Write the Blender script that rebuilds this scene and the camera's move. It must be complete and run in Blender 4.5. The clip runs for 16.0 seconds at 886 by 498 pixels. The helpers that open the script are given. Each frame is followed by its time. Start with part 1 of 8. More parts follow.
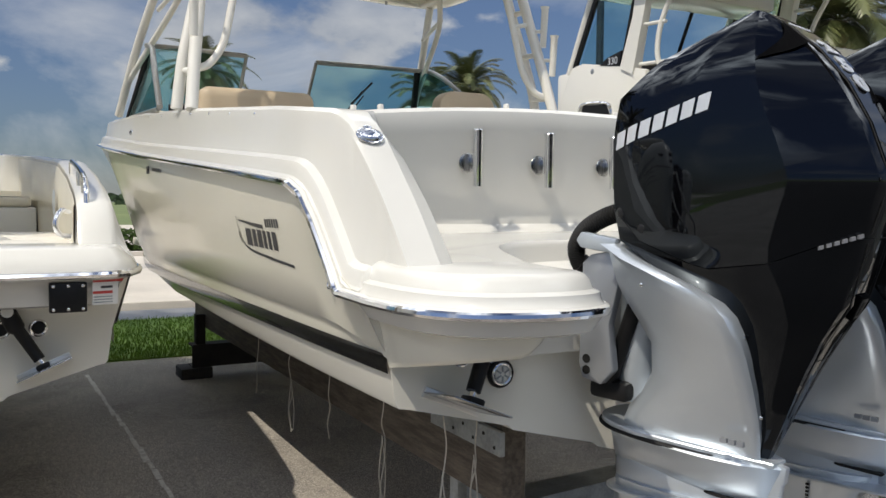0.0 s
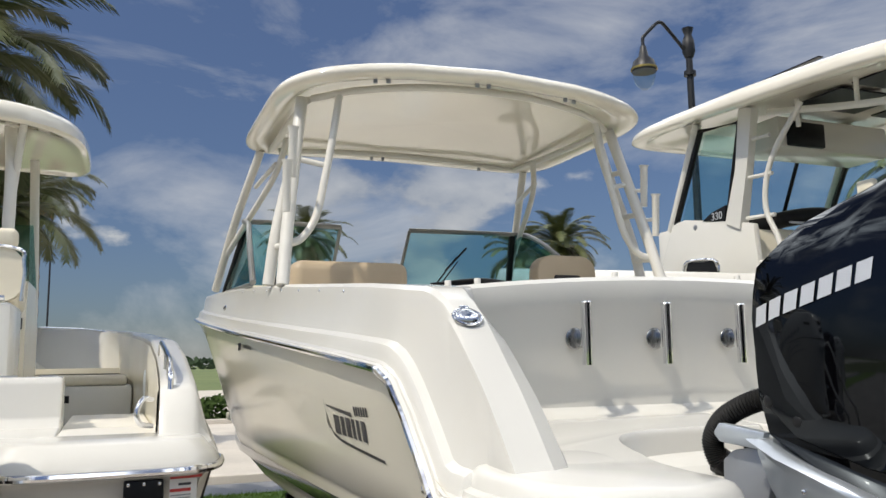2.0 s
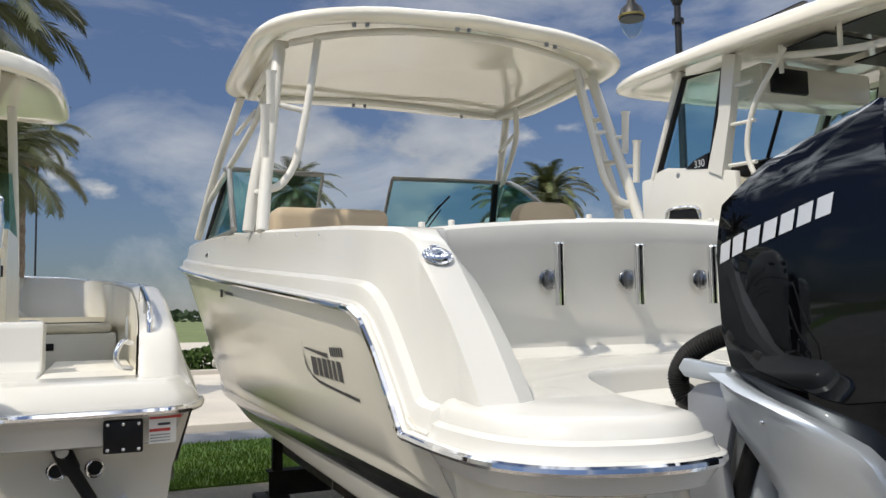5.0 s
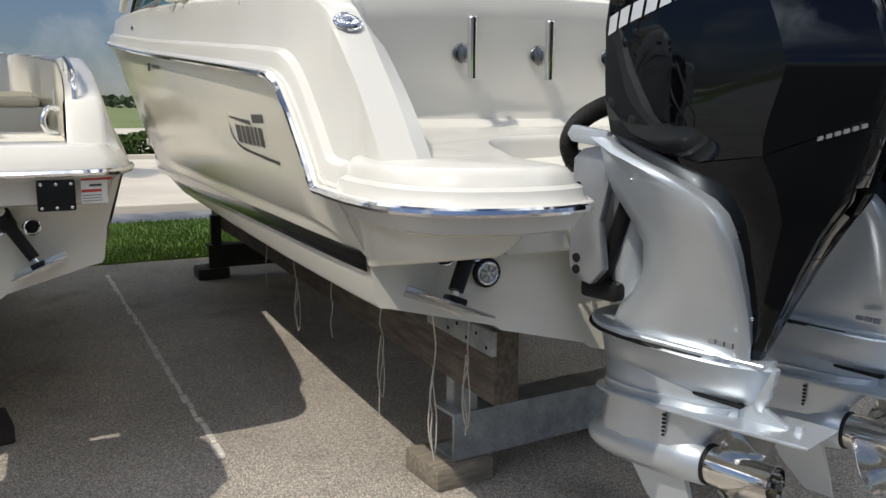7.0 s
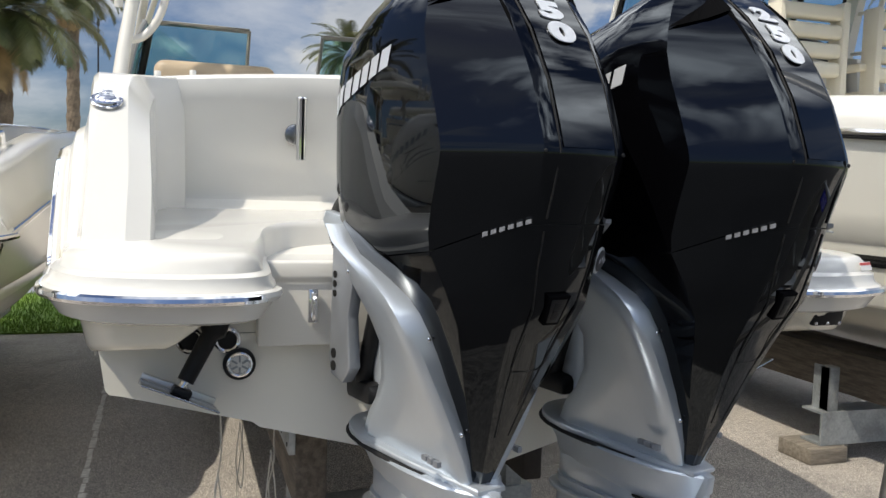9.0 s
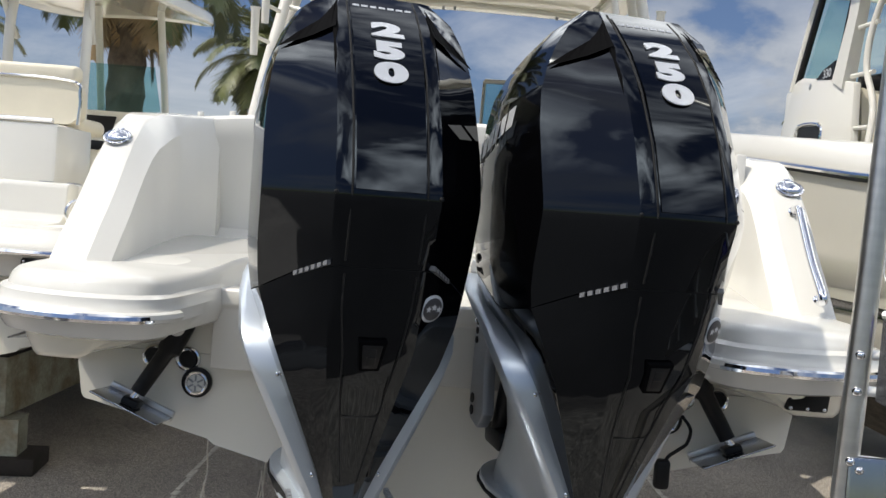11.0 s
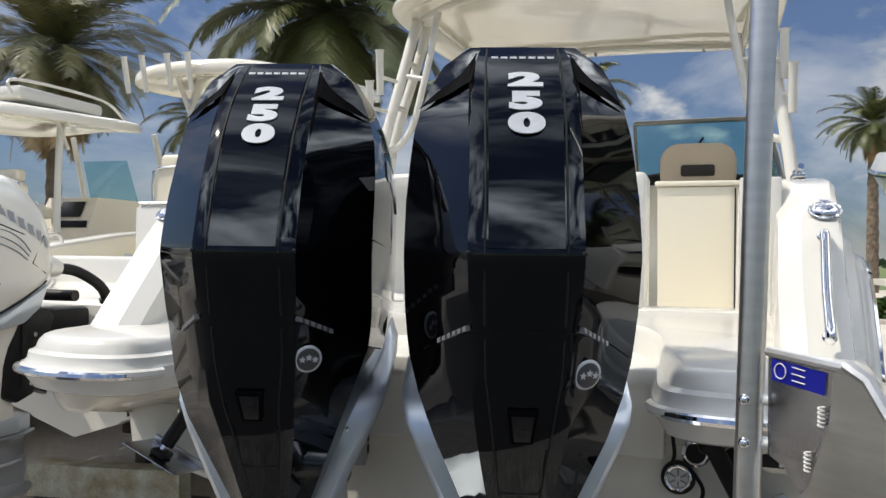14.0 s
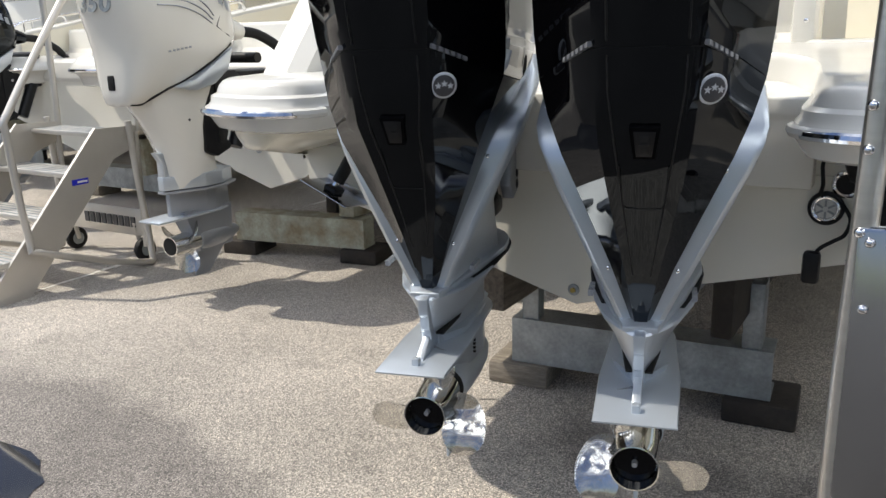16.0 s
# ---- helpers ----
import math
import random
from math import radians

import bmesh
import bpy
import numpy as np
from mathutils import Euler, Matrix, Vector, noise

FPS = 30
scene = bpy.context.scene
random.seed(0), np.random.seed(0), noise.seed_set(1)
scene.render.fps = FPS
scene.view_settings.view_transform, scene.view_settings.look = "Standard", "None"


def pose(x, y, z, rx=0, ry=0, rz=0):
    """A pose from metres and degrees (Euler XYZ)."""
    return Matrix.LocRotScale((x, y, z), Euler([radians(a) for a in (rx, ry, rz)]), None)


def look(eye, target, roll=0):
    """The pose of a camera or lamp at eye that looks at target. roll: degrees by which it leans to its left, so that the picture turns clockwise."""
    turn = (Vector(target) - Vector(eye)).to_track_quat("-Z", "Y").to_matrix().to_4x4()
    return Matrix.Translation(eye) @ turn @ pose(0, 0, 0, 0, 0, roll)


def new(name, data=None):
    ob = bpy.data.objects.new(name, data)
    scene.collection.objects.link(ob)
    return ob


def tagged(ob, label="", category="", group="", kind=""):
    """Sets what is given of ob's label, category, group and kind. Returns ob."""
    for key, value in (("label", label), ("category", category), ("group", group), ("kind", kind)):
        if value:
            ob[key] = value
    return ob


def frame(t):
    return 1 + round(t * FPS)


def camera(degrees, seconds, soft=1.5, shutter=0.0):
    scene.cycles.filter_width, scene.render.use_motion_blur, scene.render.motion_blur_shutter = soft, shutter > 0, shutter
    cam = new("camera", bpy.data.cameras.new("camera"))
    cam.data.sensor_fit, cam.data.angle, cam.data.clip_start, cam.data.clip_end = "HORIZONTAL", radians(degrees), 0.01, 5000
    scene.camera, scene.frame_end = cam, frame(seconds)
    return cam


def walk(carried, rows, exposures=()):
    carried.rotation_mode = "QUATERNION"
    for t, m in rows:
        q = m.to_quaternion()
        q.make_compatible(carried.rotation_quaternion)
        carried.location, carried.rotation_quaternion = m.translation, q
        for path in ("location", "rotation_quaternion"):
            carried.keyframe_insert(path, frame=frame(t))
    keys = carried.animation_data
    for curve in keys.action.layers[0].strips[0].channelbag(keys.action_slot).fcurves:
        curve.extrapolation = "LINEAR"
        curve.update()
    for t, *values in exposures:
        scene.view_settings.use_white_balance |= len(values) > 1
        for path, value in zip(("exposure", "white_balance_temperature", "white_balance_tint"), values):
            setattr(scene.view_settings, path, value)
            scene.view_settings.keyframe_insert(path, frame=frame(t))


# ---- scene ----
cam = camera(56.5, 16.0)
PATH = [
    (0, (-2.365, -2.446, 1.711), (-1.413, -0.69, 1.603), 0.5),
    (0.5, (-2.415, -2.285, 1.741), (-1.494, -0.51, 1.783), -0.4),
    (1, (-2.427, -2.222, 1.75), (-1.523, -0.443, 1.885), -0.3),
    (1.5, (-2.357, -2.173, 1.764), (-1.52, -0.366, 1.958), -0.4),
    (2, (-2.243, -2.144, 1.807), (-1.503, -0.306, 2.08), -0.8),
    (2.5, (-2.21, -2.128, 1.805), (-1.521, -0.276, 2.116), -1.1),
    (3, (-2.205, -2.138, 1.777), (-1.525, -0.277, 2.049), -0.6),
    (3.5, (-2.201, -2.159, 1.772), (-1.523, -0.29, 1.989), -0.5),
    (6, (-2.191, -2.201, 1.734), (-1.355, -0.385, 1.784), -1.4),
    (6.5, (-2.253, -2.295, 1.662), (-1.413, -0.491, 1.458), -0.8),
    (7, (-2.169, -2.427, 1.679), (-1.297, -0.659, 1.337), 0.2),
    (7.5, (-1.896, -2.552, 1.668), (-0.986, -0.795, 1.383), 3.0),
    (8, (-1.581, -2.591, 1.674), (-0.692, -0.815, 1.437), 4.1),
    (8.5, (-1.273, -2.567, 1.696), (-0.461, -0.75, 1.494), 2.9),
    (9, (-1.004, -2.686, 1.705), (-0.39, -0.788, 1.553), 1.8),
    (9.5, (-0.77, -2.757, 1.727), (-0.32, -0.812, 1.602), 2.6),
    (10, (-0.495, -2.727, 1.751), (-0.174, -0.755, 1.665), 3.3),
    (10.2, (-0.392, -2.738, 1.761), (-0.135, -0.756, 1.686), 3.4),
    (12.3, (0.558, -2.874, 1.753), (0.124, -0.927, 1.612), 4.9),
    (12.5, (0.615, -2.859, 1.748), (0.127, -0.925, 1.598), 4.4),
    (13, (0.726, -2.747, 1.757), (0.152, -0.834, 1.659), 2.7),
    (13.5, (0.823, -2.656, 1.791), (0.236, -0.744, 1.795), 0.7),
    (14, (0.898, -2.642, 1.777), (0.273, -0.743, 1.801), 0.8),
    (14.5, (1.025, -2.658, 1.779), (0.263, -0.809, 1.756), 2.1),
    (15, (1.057, -2.676, 1.779), (0.182, -0.881, 1.671), 1.6),
    (15.5, (1.052, -2.696, 1.712), (0.093, -0.973, 1.379), -0.3),
    (16, (1.061, -2.689, 1.673), (0.063, -1.034, 1.156), -1.5),
]
walk(cam, [(t, look(eye, target, roll)) for t, eye, target, roll in PATH], exposures=[(0.0, -0.20, 6900, 9), (3.5, -0.24, 6900, 9), (6.0, -0.18, 6900, 9), (6.5, -0.32, 6900, 9), (7.5, -0.12, 6900, 9), (8.5, 0.04, 6900, 9), (10.0, 0.02, 6900, 9), (13.0, 0.02, 6900, 9), (14.0, -0.07, 6900, 9), (14.5, -0.04, 6900, 9), (15.0, -0.02, 6900, 9), (15.5, -0.02, 6900, 9), (16.0, 0.12, 6900, 9)])

# ---- world, sun, exposure ----
SUN_TO = Vector((-0.64, -0.27, 1.0)).normalized()
SUN_EL = math.asin(SUN_TO.z)
HEAP = Vector((0.29, 0.94, 0.19)).normalized()
CLOUD = (0.55, 0.3, 0.0)
world = bpy.data.worlds.new("world")
scene.world = world
world.use_nodes = True
wn, wl = world.node_tree.nodes, world.node_tree.links
wn.clear()
w_out = wn.new("ShaderNodeOutputWorld")
w_bg = wn.new("ShaderNodeBackground")
w_sky = wn.new("ShaderNodeTexSky")
w_sky.sky_type = "NISHITA"
w_sky.sun_disc = False
w_sky.sun_elevation = SUN_EL
w_sky.sun_rotation = math.atan2(SUN_TO.x, SUN_TO.y)
w_sky.air_density, w_sky.dust_density, w_sky.ozone_density = 1.0, 0.5, 2.0
w_tc = wn.new("ShaderNodeTexCoord")
w_map = wn.new("ShaderNodeMapping")
w_map.inputs["Scale"].default_value = (1.0, 1.0, 2.6)
w_map.inputs["Location"].default_value = (0.35, 0.1, 0.2)
w_n1 = wn.new("ShaderNodeTexNoise")
w_n1.inputs["Scale"].default_value = 3.0
w_n1.inputs["Detail"].default_value = 9
w_n1.inputs["Roughness"].default_value = 0.58
w_n1.inputs["Distortion"].default_value = 0.5
w_r1 = wn.new("ShaderNodeValToRGB")
w_r1.color_ramp.elements[0].position, w_r1.color_ramp.elements[1].position = 0.48, 0.80
w_r1.color_ramp.elements[0].color, w_r1.color_ramp.elements[1].color = (0, 0, 0, 1), (0.75, 0.75, 0.75, 1)
w_mix = wn.new("ShaderNodeMixRGB")
w_glow = wn.new("ShaderNodeValToRGB")
w_glow.color_ramp.elements[0].position, w_glow.color_ramp.elements[1].position = 0.42, 0.66
w_glow.color_ramp.elements[0].color, w_glow.color_ramp.elements[1].color = (8.2, 8.5, 9.0, 1), (9.5, 10, 11, 1)
w_haze = wn.new("ShaderNodeValToRGB")
w_haze.color_ramp.elements[0].position, w_haze.color_ramp.elements[1].position = 0.0, 0.42
w_haze.color_ramp.elements[0].color, w_haze.color_ramp.elements[1].color = (0.42, 0.49, 0.64, 1), (0.84, 0.87, 1.05, 1)
w_tint = wn.new("ShaderNodeMixRGB")
w_tint.blend_type = "MULTIPLY"
w_tint.inputs["Fac"].default_value = 1.0
wl.new(w_tc.outputs["Generated"], w_map.inputs["Vector"])
wl.new(w_map.outputs["Vector"], w_n1.inputs["Vector"])
w_lift = wn.new("ShaderNodeMapRange")
w_lift.inputs["From Min"].default_value, w_lift.inputs["From Max"].default_value = 0.45, 0.56
w_lift.inputs["To Min"].default_value, w_lift.inputs["To Max"].default_value = 0.0, 1.0
wl.new(w_n1.outputs["Fac"], w_r1.inputs["Fac"])
w_n3 = wn.new("ShaderNodeTexNoise")
w_n3.inputs["Scale"].default_value = 4.2
w_n3.inputs["Detail"].default_value = 9
w_n3.inputs["Roughness"].default_value = 0.56
w_n3.inputs["Distortion"].default_value = 0.7
wl.new(w_tc.outputs["Generated"], w_n3.inputs["Vector"])
w_r3 = wn.new("ShaderNodeValToRGB")
w_r3.color_ramp.elements[0].position, w_r3.color_ramp.elements[1].position = 0.45, 0.64
wl.new(w_n3.outputs["Fac"], w_r3.inputs["Fac"])
w_m3 = wn.new("ShaderNodeMath")
w_m3.operation = "MULTIPLY"
wl.new(w_r3.outputs["Color"], w_m3.inputs[0])
w_fade = wn.new("ShaderNodeMapRange")
w_fade.inputs["From Min"].default_value, w_fade.inputs["From Max"].default_value = 0.72, 0.86
w_fade.inputs["To Min"].default_value, w_fade.inputs["To Max"].default_value = 1.0, 0.30
w_both = wn.new("ShaderNodeMath")
w_both.operation = "MULTIPLY"
wl.new(w_lift.outputs["Result"], w_both.inputs[0])
wl.new(w_fade.outputs["Result"], w_both.inputs[1])
wl.new(w_both.outputs["Value"], w_m3.inputs[1])
w_mix3 = wn.new("ShaderNodeMixRGB")
w_mix3.inputs["Color2"].default_value = (48, 51, 55, 1)
wl.new(w_m3.outputs["Value"], w_mix3.inputs["Fac"])
w_sep = wn.new("ShaderNodeSeparateXYZ")
wl.new(w_tc.outputs["Generated"], w_sep.inputs["Vector"])
wl.new(w_sep.outputs["Z"], w_glow.inputs["Fac"])
wl.new(w_sep.outputs["Z"], w_lift.inputs["Value"])
wl.new(w_sep.outputs["Z"], w_fade.inputs["Value"])
wl.new(w_sep.outputs["Z"], w_haze.inputs["Fac"])
wl.new(w_glow.outputs["Color"], w_mix.inputs["Color2"])
wl.new(w_haze.outputs["Color"], w_tint.inputs["Color2"])
wl.new(w_sky.outputs["Color"], w_tint.inputs["Color1"])
wl.new(w_tint.outputs["Color"], w_mix.inputs["Color1"])
wl.new(w_r1.outputs["Color"], w_mix.inputs["Fac"])
w_map2 = wn.new("ShaderNodeMapping")
w_map2.inputs["Scale"].default_value = (1.0, 1.0, 1.9)
w_map2.inputs["Location"].default_value = CLOUD
w_n2 = wn.new("ShaderNodeTexNoise")
w_n2.inputs["Scale"].default_value = 4.6
w_n2.inputs["Detail"].default_value = 10
w_n2.inputs["Roughness"].default_value = 0.55
w_r2 = wn.new("ShaderNodeValToRGB")
w_r2.color_ramp.elements[0].position, w_r2.color_ramp.elements[1].position = 0.61, 0.68
w_band = wn.new("ShaderNodeValToRGB")
w_band.color_ramp.elements[0].position, w_band.color_ramp.elements[1].position = 0.0, 0.34
w_band.color_ramp.elements[0].color, w_band.color_ramp.elements[1].color = (0.25, 0.25, 0.25, 1), (0, 0, 0, 1)
e3 = w_band.color_ramp.elements.new(0.12)
e3.color = (0.95, 0.95, 0.95, 1)
e4 = w_band.color_ramp.elements.new(0.21)
e4.color = (0.7, 0.7, 0.7, 1)
w_mul = wn.new("ShaderNodeMath")
w_mul.operation = "MULTIPLY"
w_mix2 = wn.new("ShaderNodeMixRGB")
w_shade = wn.new("ShaderNodeValToRGB")
w_shade.color_ramp.elements[0].position, w_shade.color_ramp.elements[1].position = 0.5, 0.7
w_shade.color_ramp.elements[0].color, w_shade.color_ramp.elements[1].color = (4.2, 4.7, 5.6, 1), (8.2, 8.4, 8.6, 1)
wl.new(w_tc.outputs["Generated"], w_map2.inputs["Vector"])
wl.new(w_map2.outputs["Vector"], w_n2.inputs["Vector"])
w_dot = wn.new("ShaderNodeVectorMath")
w_dot.operation = "DOT_PRODUCT"
w_dot.inputs[1].default_value = HEAP
wl.new(w_tc.outputs["Generated"], w_dot.inputs[0])
w_heap = wn.new("ShaderNodeMapRange")
w_heap.inputs["From Min"].default_value, w_heap.inputs["From Max"].default_value = 0.976, 0.996
w_heap.inputs["To Min"].default_value, w_heap.inputs["To Max"].default_value = -0.02, 0.15
wl.new(w_dot.outputs["Value"], w_heap.inputs["Value"])
w_plus = wn.new("ShaderNodeMath")
wl.new(w_n2.outputs["Fac"], w_plus.inputs[0])
wl.new(w_heap.outputs["Result"], w_plus.inputs[1])
wl.new(w_plus.outputs["Value"], w_r2.inputs["Fac"])
wl.new(w_sep.outputs["Z"], w_band.inputs["Fac"])
wl.new(w_r2.outputs["Color"], w_mul.inputs[0])
wl.new(w_band.outputs["Color"], w_mul.inputs[1])
wl.new(w_n2.outputs["Fac"], w_shade.inputs["Fac"])
wl.new(w_mul.outputs["Value"], w_mix2.inputs["Fac"])
wl.new(w_mix.outputs["Color"], w_mix3.inputs["Color1"])
wl.new(w_mix3.outputs["Color"], w_mix2.inputs["Color1"])
wl.new(w_shade.outputs["Color"], w_mix2.inputs["Color2"])
wl.new(w_mix2.outputs["Color"], w_bg.inputs["Color"])
w_bg.inputs["Strength"].default_value = 0.094
wl.new(w_bg.outputs["Background"], w_out.inputs["Surface"])
sun = new("sun", bpy.data.lights.new("sun", "SUN"))
sun.data.energy, sun.data.angle, sun.data.color = 3.5, radians(0.55), (1.0, 0.95, 0.87)
sun.matrix_world = look((0, 0, 30), Vector((0, 0, 30)) - SUN_TO)


# ---- materials ----
def mat(name, col, rough=0.5, metal=0.0, var=0.12, scale=6.0, bump=0.0, bscale=120.0, coat=0.0, col2=None, fine=0.0, rvar=0.1, stretch=(1, 1, 1)):
    m = bpy.data.materials.new(name)
    m.use_nodes = True
    n, l = m.node_tree.nodes, m.node_tree.links
    b = n["Principled BSDF"]
    b.inputs["Metallic"].default_value = metal
    b.inputs["Coat Weight"].default_value = coat
    b.inputs["Coat Roughness"].default_value = 0.04
    tc = n.new("ShaderNodeTexCoord")
    mp = n.new("ShaderNodeMapping")
    mp.inputs["Scale"].default_value = stretch
    l.new(tc.outputs["Object"], mp.inputs["Vector"])
    big = n.new("ShaderNodeTexNoise")
    big.inputs["Scale"].default_value = scale
    big.inputs["Detail"].default_value = 6
    l.new(mp.outputs["Vector"], big.inputs["Vector"])
    ramp = n.new("ShaderNodeValToRGB")
    c2 = col2 if col2 else tuple(c * (1 - var) for c in col)
    ramp.color_ramp.elements[0].position, ramp.color_ramp.elements[1].position = 0.35, 0.65
    ramp.color_ramp.elements[0].color, ramp.color_ramp.elements[1].color = (*c2, 1), (*col, 1)
    l.new(big.outputs["Fac"], ramp.inputs["Fac"])
    last = ramp.outputs["Color"]
    if fine or bump:
        sm = n.new("ShaderNodeTexNoise")
        sm.inputs["Scale"].default_value = bscale
        sm.inputs["Detail"].default_value = 4
        l.new(mp.outputs["Vector"], sm.inputs["Vector"])
    if fine:
        mx = n.new("ShaderNodeMixRGB")
        mx.blend_type = "OVERLAY"
        mx.inputs["Fac"].default_value = fine
        l.new(last, mx.inputs["Color1"])
        l.new(sm.outputs["Fac"], mx.inputs["Color2"])
        last = mx.outputs["Color"]
    l.new(last, b.inputs["Base Color"])
    mr = n.new("ShaderNodeMapRange")
    mr.inputs["To Min"].default_value, mr.inputs["To Max"].default_value = max(0.02, rough - rvar * rough), min(1, rough + rvar * rough)
    l.new(big.outputs["Fac"], mr.inputs["Value"])
    l.new(mr.outputs["Result"], b.inputs["Roughness"])
    if bump:
        bp = n.new("ShaderNodeBump")
        bp.inputs["Strength"].default_value = bump
        bp.inputs["Distance"].default_value = 0.004
        l.new(sm.outputs["Fac"], bp.inputs["Height"])
        l.new(bp.outputs["Normal"], b.inputs["Normal"])
    return m


M_GEL = mat("white_gelcoat", (0.715, 0.70, 0.65), 0.2, var=0.03, scale=1.5, coat=0.3)
M_GEL_R = mat("nonskid_gelcoat", (0.74, 0.715, 0.65), 0.5, var=0.04, scale=3, bump=0.15, bscale=400)
M_CREAM = mat("cream_gelcoat", (0.84, 0.785, 0.64), 0.22, var=0.04, scale=1.5, coat=0.3)
M_HULL = mat("hull_gelcoat", (0.80, 0.765, 0.65), 0.16, var=0.03, scale=0.8, coat=0.2, rvar=0.3)
M_HULLW = mat("hull_white_gelcoat", (0.79, 0.765, 0.68), 0.18, var=0.03, scale=0.8, coat=0.2)
M_PIPE = mat("powder_coated_pipe", (0.72, 0.70, 0.645), 0.3, var=0.04, scale=5)
M_CHROME = mat("polished_steel", (0.82, 0.82, 0.83), 0.06, metal=1.0, var=0.08, scale=9, rvar=0.6)
M_FLANGE = mat("satin_steel_flange", (0.30, 0.30, 0.30), 0.25, metal=1.0, var=0.2, scale=14)
M_STANDPALE = mat("weathered_green_steel", (0.42, 0.44, 0.37), 0.65, metal=0.1, var=0.45, scale=6, col2=(0.24, 0.20, 0.13), fine=0.35, bscale=45, bump=0.2)
M_STAIR = mat("stair_aluminium", (0.64, 0.61, 0.56), 0.40, 0.7, var=0.10, scale=3.0, fine=0.05)
M_BRUSH = mat("brushed_aluminium", (0.74, 0.73, 0.70), 0.34, metal=1.0, var=0.12, scale=4, bump=0.08, bscale=90, stretch=(1, 1, 12))
M_GALV = mat("galvanised_steel", (0.42, 0.45, 0.46), 0.5, metal=0.55, var=0.35, scale=7, fine=0.3, bscale=60)
M_BLACKGLOSS = mat("black_cowl_paint", (0.0016, 0.0016, 0.0022), 0.03, var=0.3, scale=2, rvar=0.4)
M_ROOF = mat("polished_roof_gelcoat", (0.84, 0.795, 0.685), 0.10, var=0.03, scale=1.5, coat=0.6)
M_PLATE = mat("bright_steel_sheet", (0.50, 0.51, 0.53), 0.16, metal=1.0, var=0.25, scale=5, rvar=0.5, stretch=(1, 1, 0.3))
M_COWLTOP = mat("satin_black_strip", (0.002, 0.0022, 0.003), 0.06, var=0.2, scale=3)
M_INTAKE = mat("matt_black_plain", (0.002, 0.002, 0.0025), 0.8, var=0.3, scale=60)
M_BLACK = mat("black_plastic", (0.012, 0.012, 0.013), 0.38, var=0.3, scale=20, bump=0.1, bscale=300)
M_RUBBER = mat("black_rubber", (0.014, 0.014, 0.014), 0.6, var=0.3, scale=30)
M_SILVER = mat("silver_engine_paint", (0.57, 0.62, 0.67), 0.33, metal=0.6, var=0.06, scale=4, coat=0.3, fine=0.05, bscale=900)
M_SILVERD = mat("grey_engine_paint", (0.34, 0.36, 0.39), 0.34, metal=0.5, var=0.1, scale=4, coat=0.2)
M_WHITEENG = mat("white_engine_paint", (0.74, 0.72, 0.66), 0.14, var=0.03, scale=2, coat=0.5)
M_LETTER = mat("silver_lettering", (0.58, 0.60, 0.63), 0.3, metal=0.2, var=0.03)
M_NAME = mat("dim_chrome_lettering", (0.24, 0.245, 0.26), 0.4, metal=0.3, var=0.1)
M_GREYLET = mat("dark_grey_decal", (0.05, 0.05, 0.055), 0.4, var=0.1)
M_BOOT = mat("black_boot_stripe", (0.01, 0.01, 0.011), 0.15, var=0.2, coat=0.5)
M_TAN = mat("tan_vinyl", (0.50, 0.40, 0.28), 0.5, var=0.08, scale=5, bump=0.15, bscale=250)
M_CREAMV = mat("cream_vinyl", (0.78, 0.72, 0.58), 0.5, var=0.06, scale=5, bump=0.12, bscale=250)
M_WOOD = mat("weathered_timber", (0.15, 0.125, 0.10), 0.85, var=0.5, scale=5, bump=0.6, bscale=40, fine=0.5, stretch=(9, 1, 9))
M_WOODX = mat("grey_block_timber", (0.26, 0.225, 0.18), 0.85, var=0.4, scale=6, bump=0.6, bscale=40, fine=0.5, stretch=(1, 8, 8))
# near-black timber for bunk carpets, some bunks and blocks, and the far stand
M_DARKWOOD = mat("near_black_timber", (0.035, 0.028, 0.023), 0.75, var=0.5, scale=8, bump=0.6, bscale=50, fine=0.4)
M_RED = mat("red_print", (0.55, 0.06, 0.05), 0.4, var=0.1)
M_BLUE = mat("blue_label", (0.02, 0.03, 0.55), 0.35, var=0.1)
M_LABEL = mat("white_label", (0.78, 0.77, 0.74), 0.4, var=0.04)
M_STRING = mat("pale_twine", (0.55, 0.52, 0.46), 0.9, var=0.2, scale=60)
M_BLADE = mat("prop_steel", (0.86, 0.85, 0.82), 0.05, metal=1.0, var=0.06, scale=9, rvar=0.5)
M_IRON = mat("black_iron", (0.012, 0.013, 0.016), 0.45, var=0.3, scale=12)
M_BRASS = mat("aged_brass", (0.55, 0.40, 0.12), 0.3, metal=0.9, var=0.2)

for m_ in (M_BLACK, M_RUBBER, M_COWLTOP, M_INTAKE):
    m_.node_tree.nodes["Principled BSDF"].inputs["Specular IOR Level"].default_value = 0.25
M_INTAKE.node_tree.nodes["Principled BSDF"].inputs["Specular IOR Level"].default_value = 0.05
M_BLACKGLOSS.node_tree.nodes["Principled BSDF"].inputs["Specular IOR Level"].default_value = 0.42
M_BLACKGLOSS.node_tree.nodes["Principled BSDF"].inputs["Specular Tint"].default_value = (0.80, 0.90, 1.0, 1)


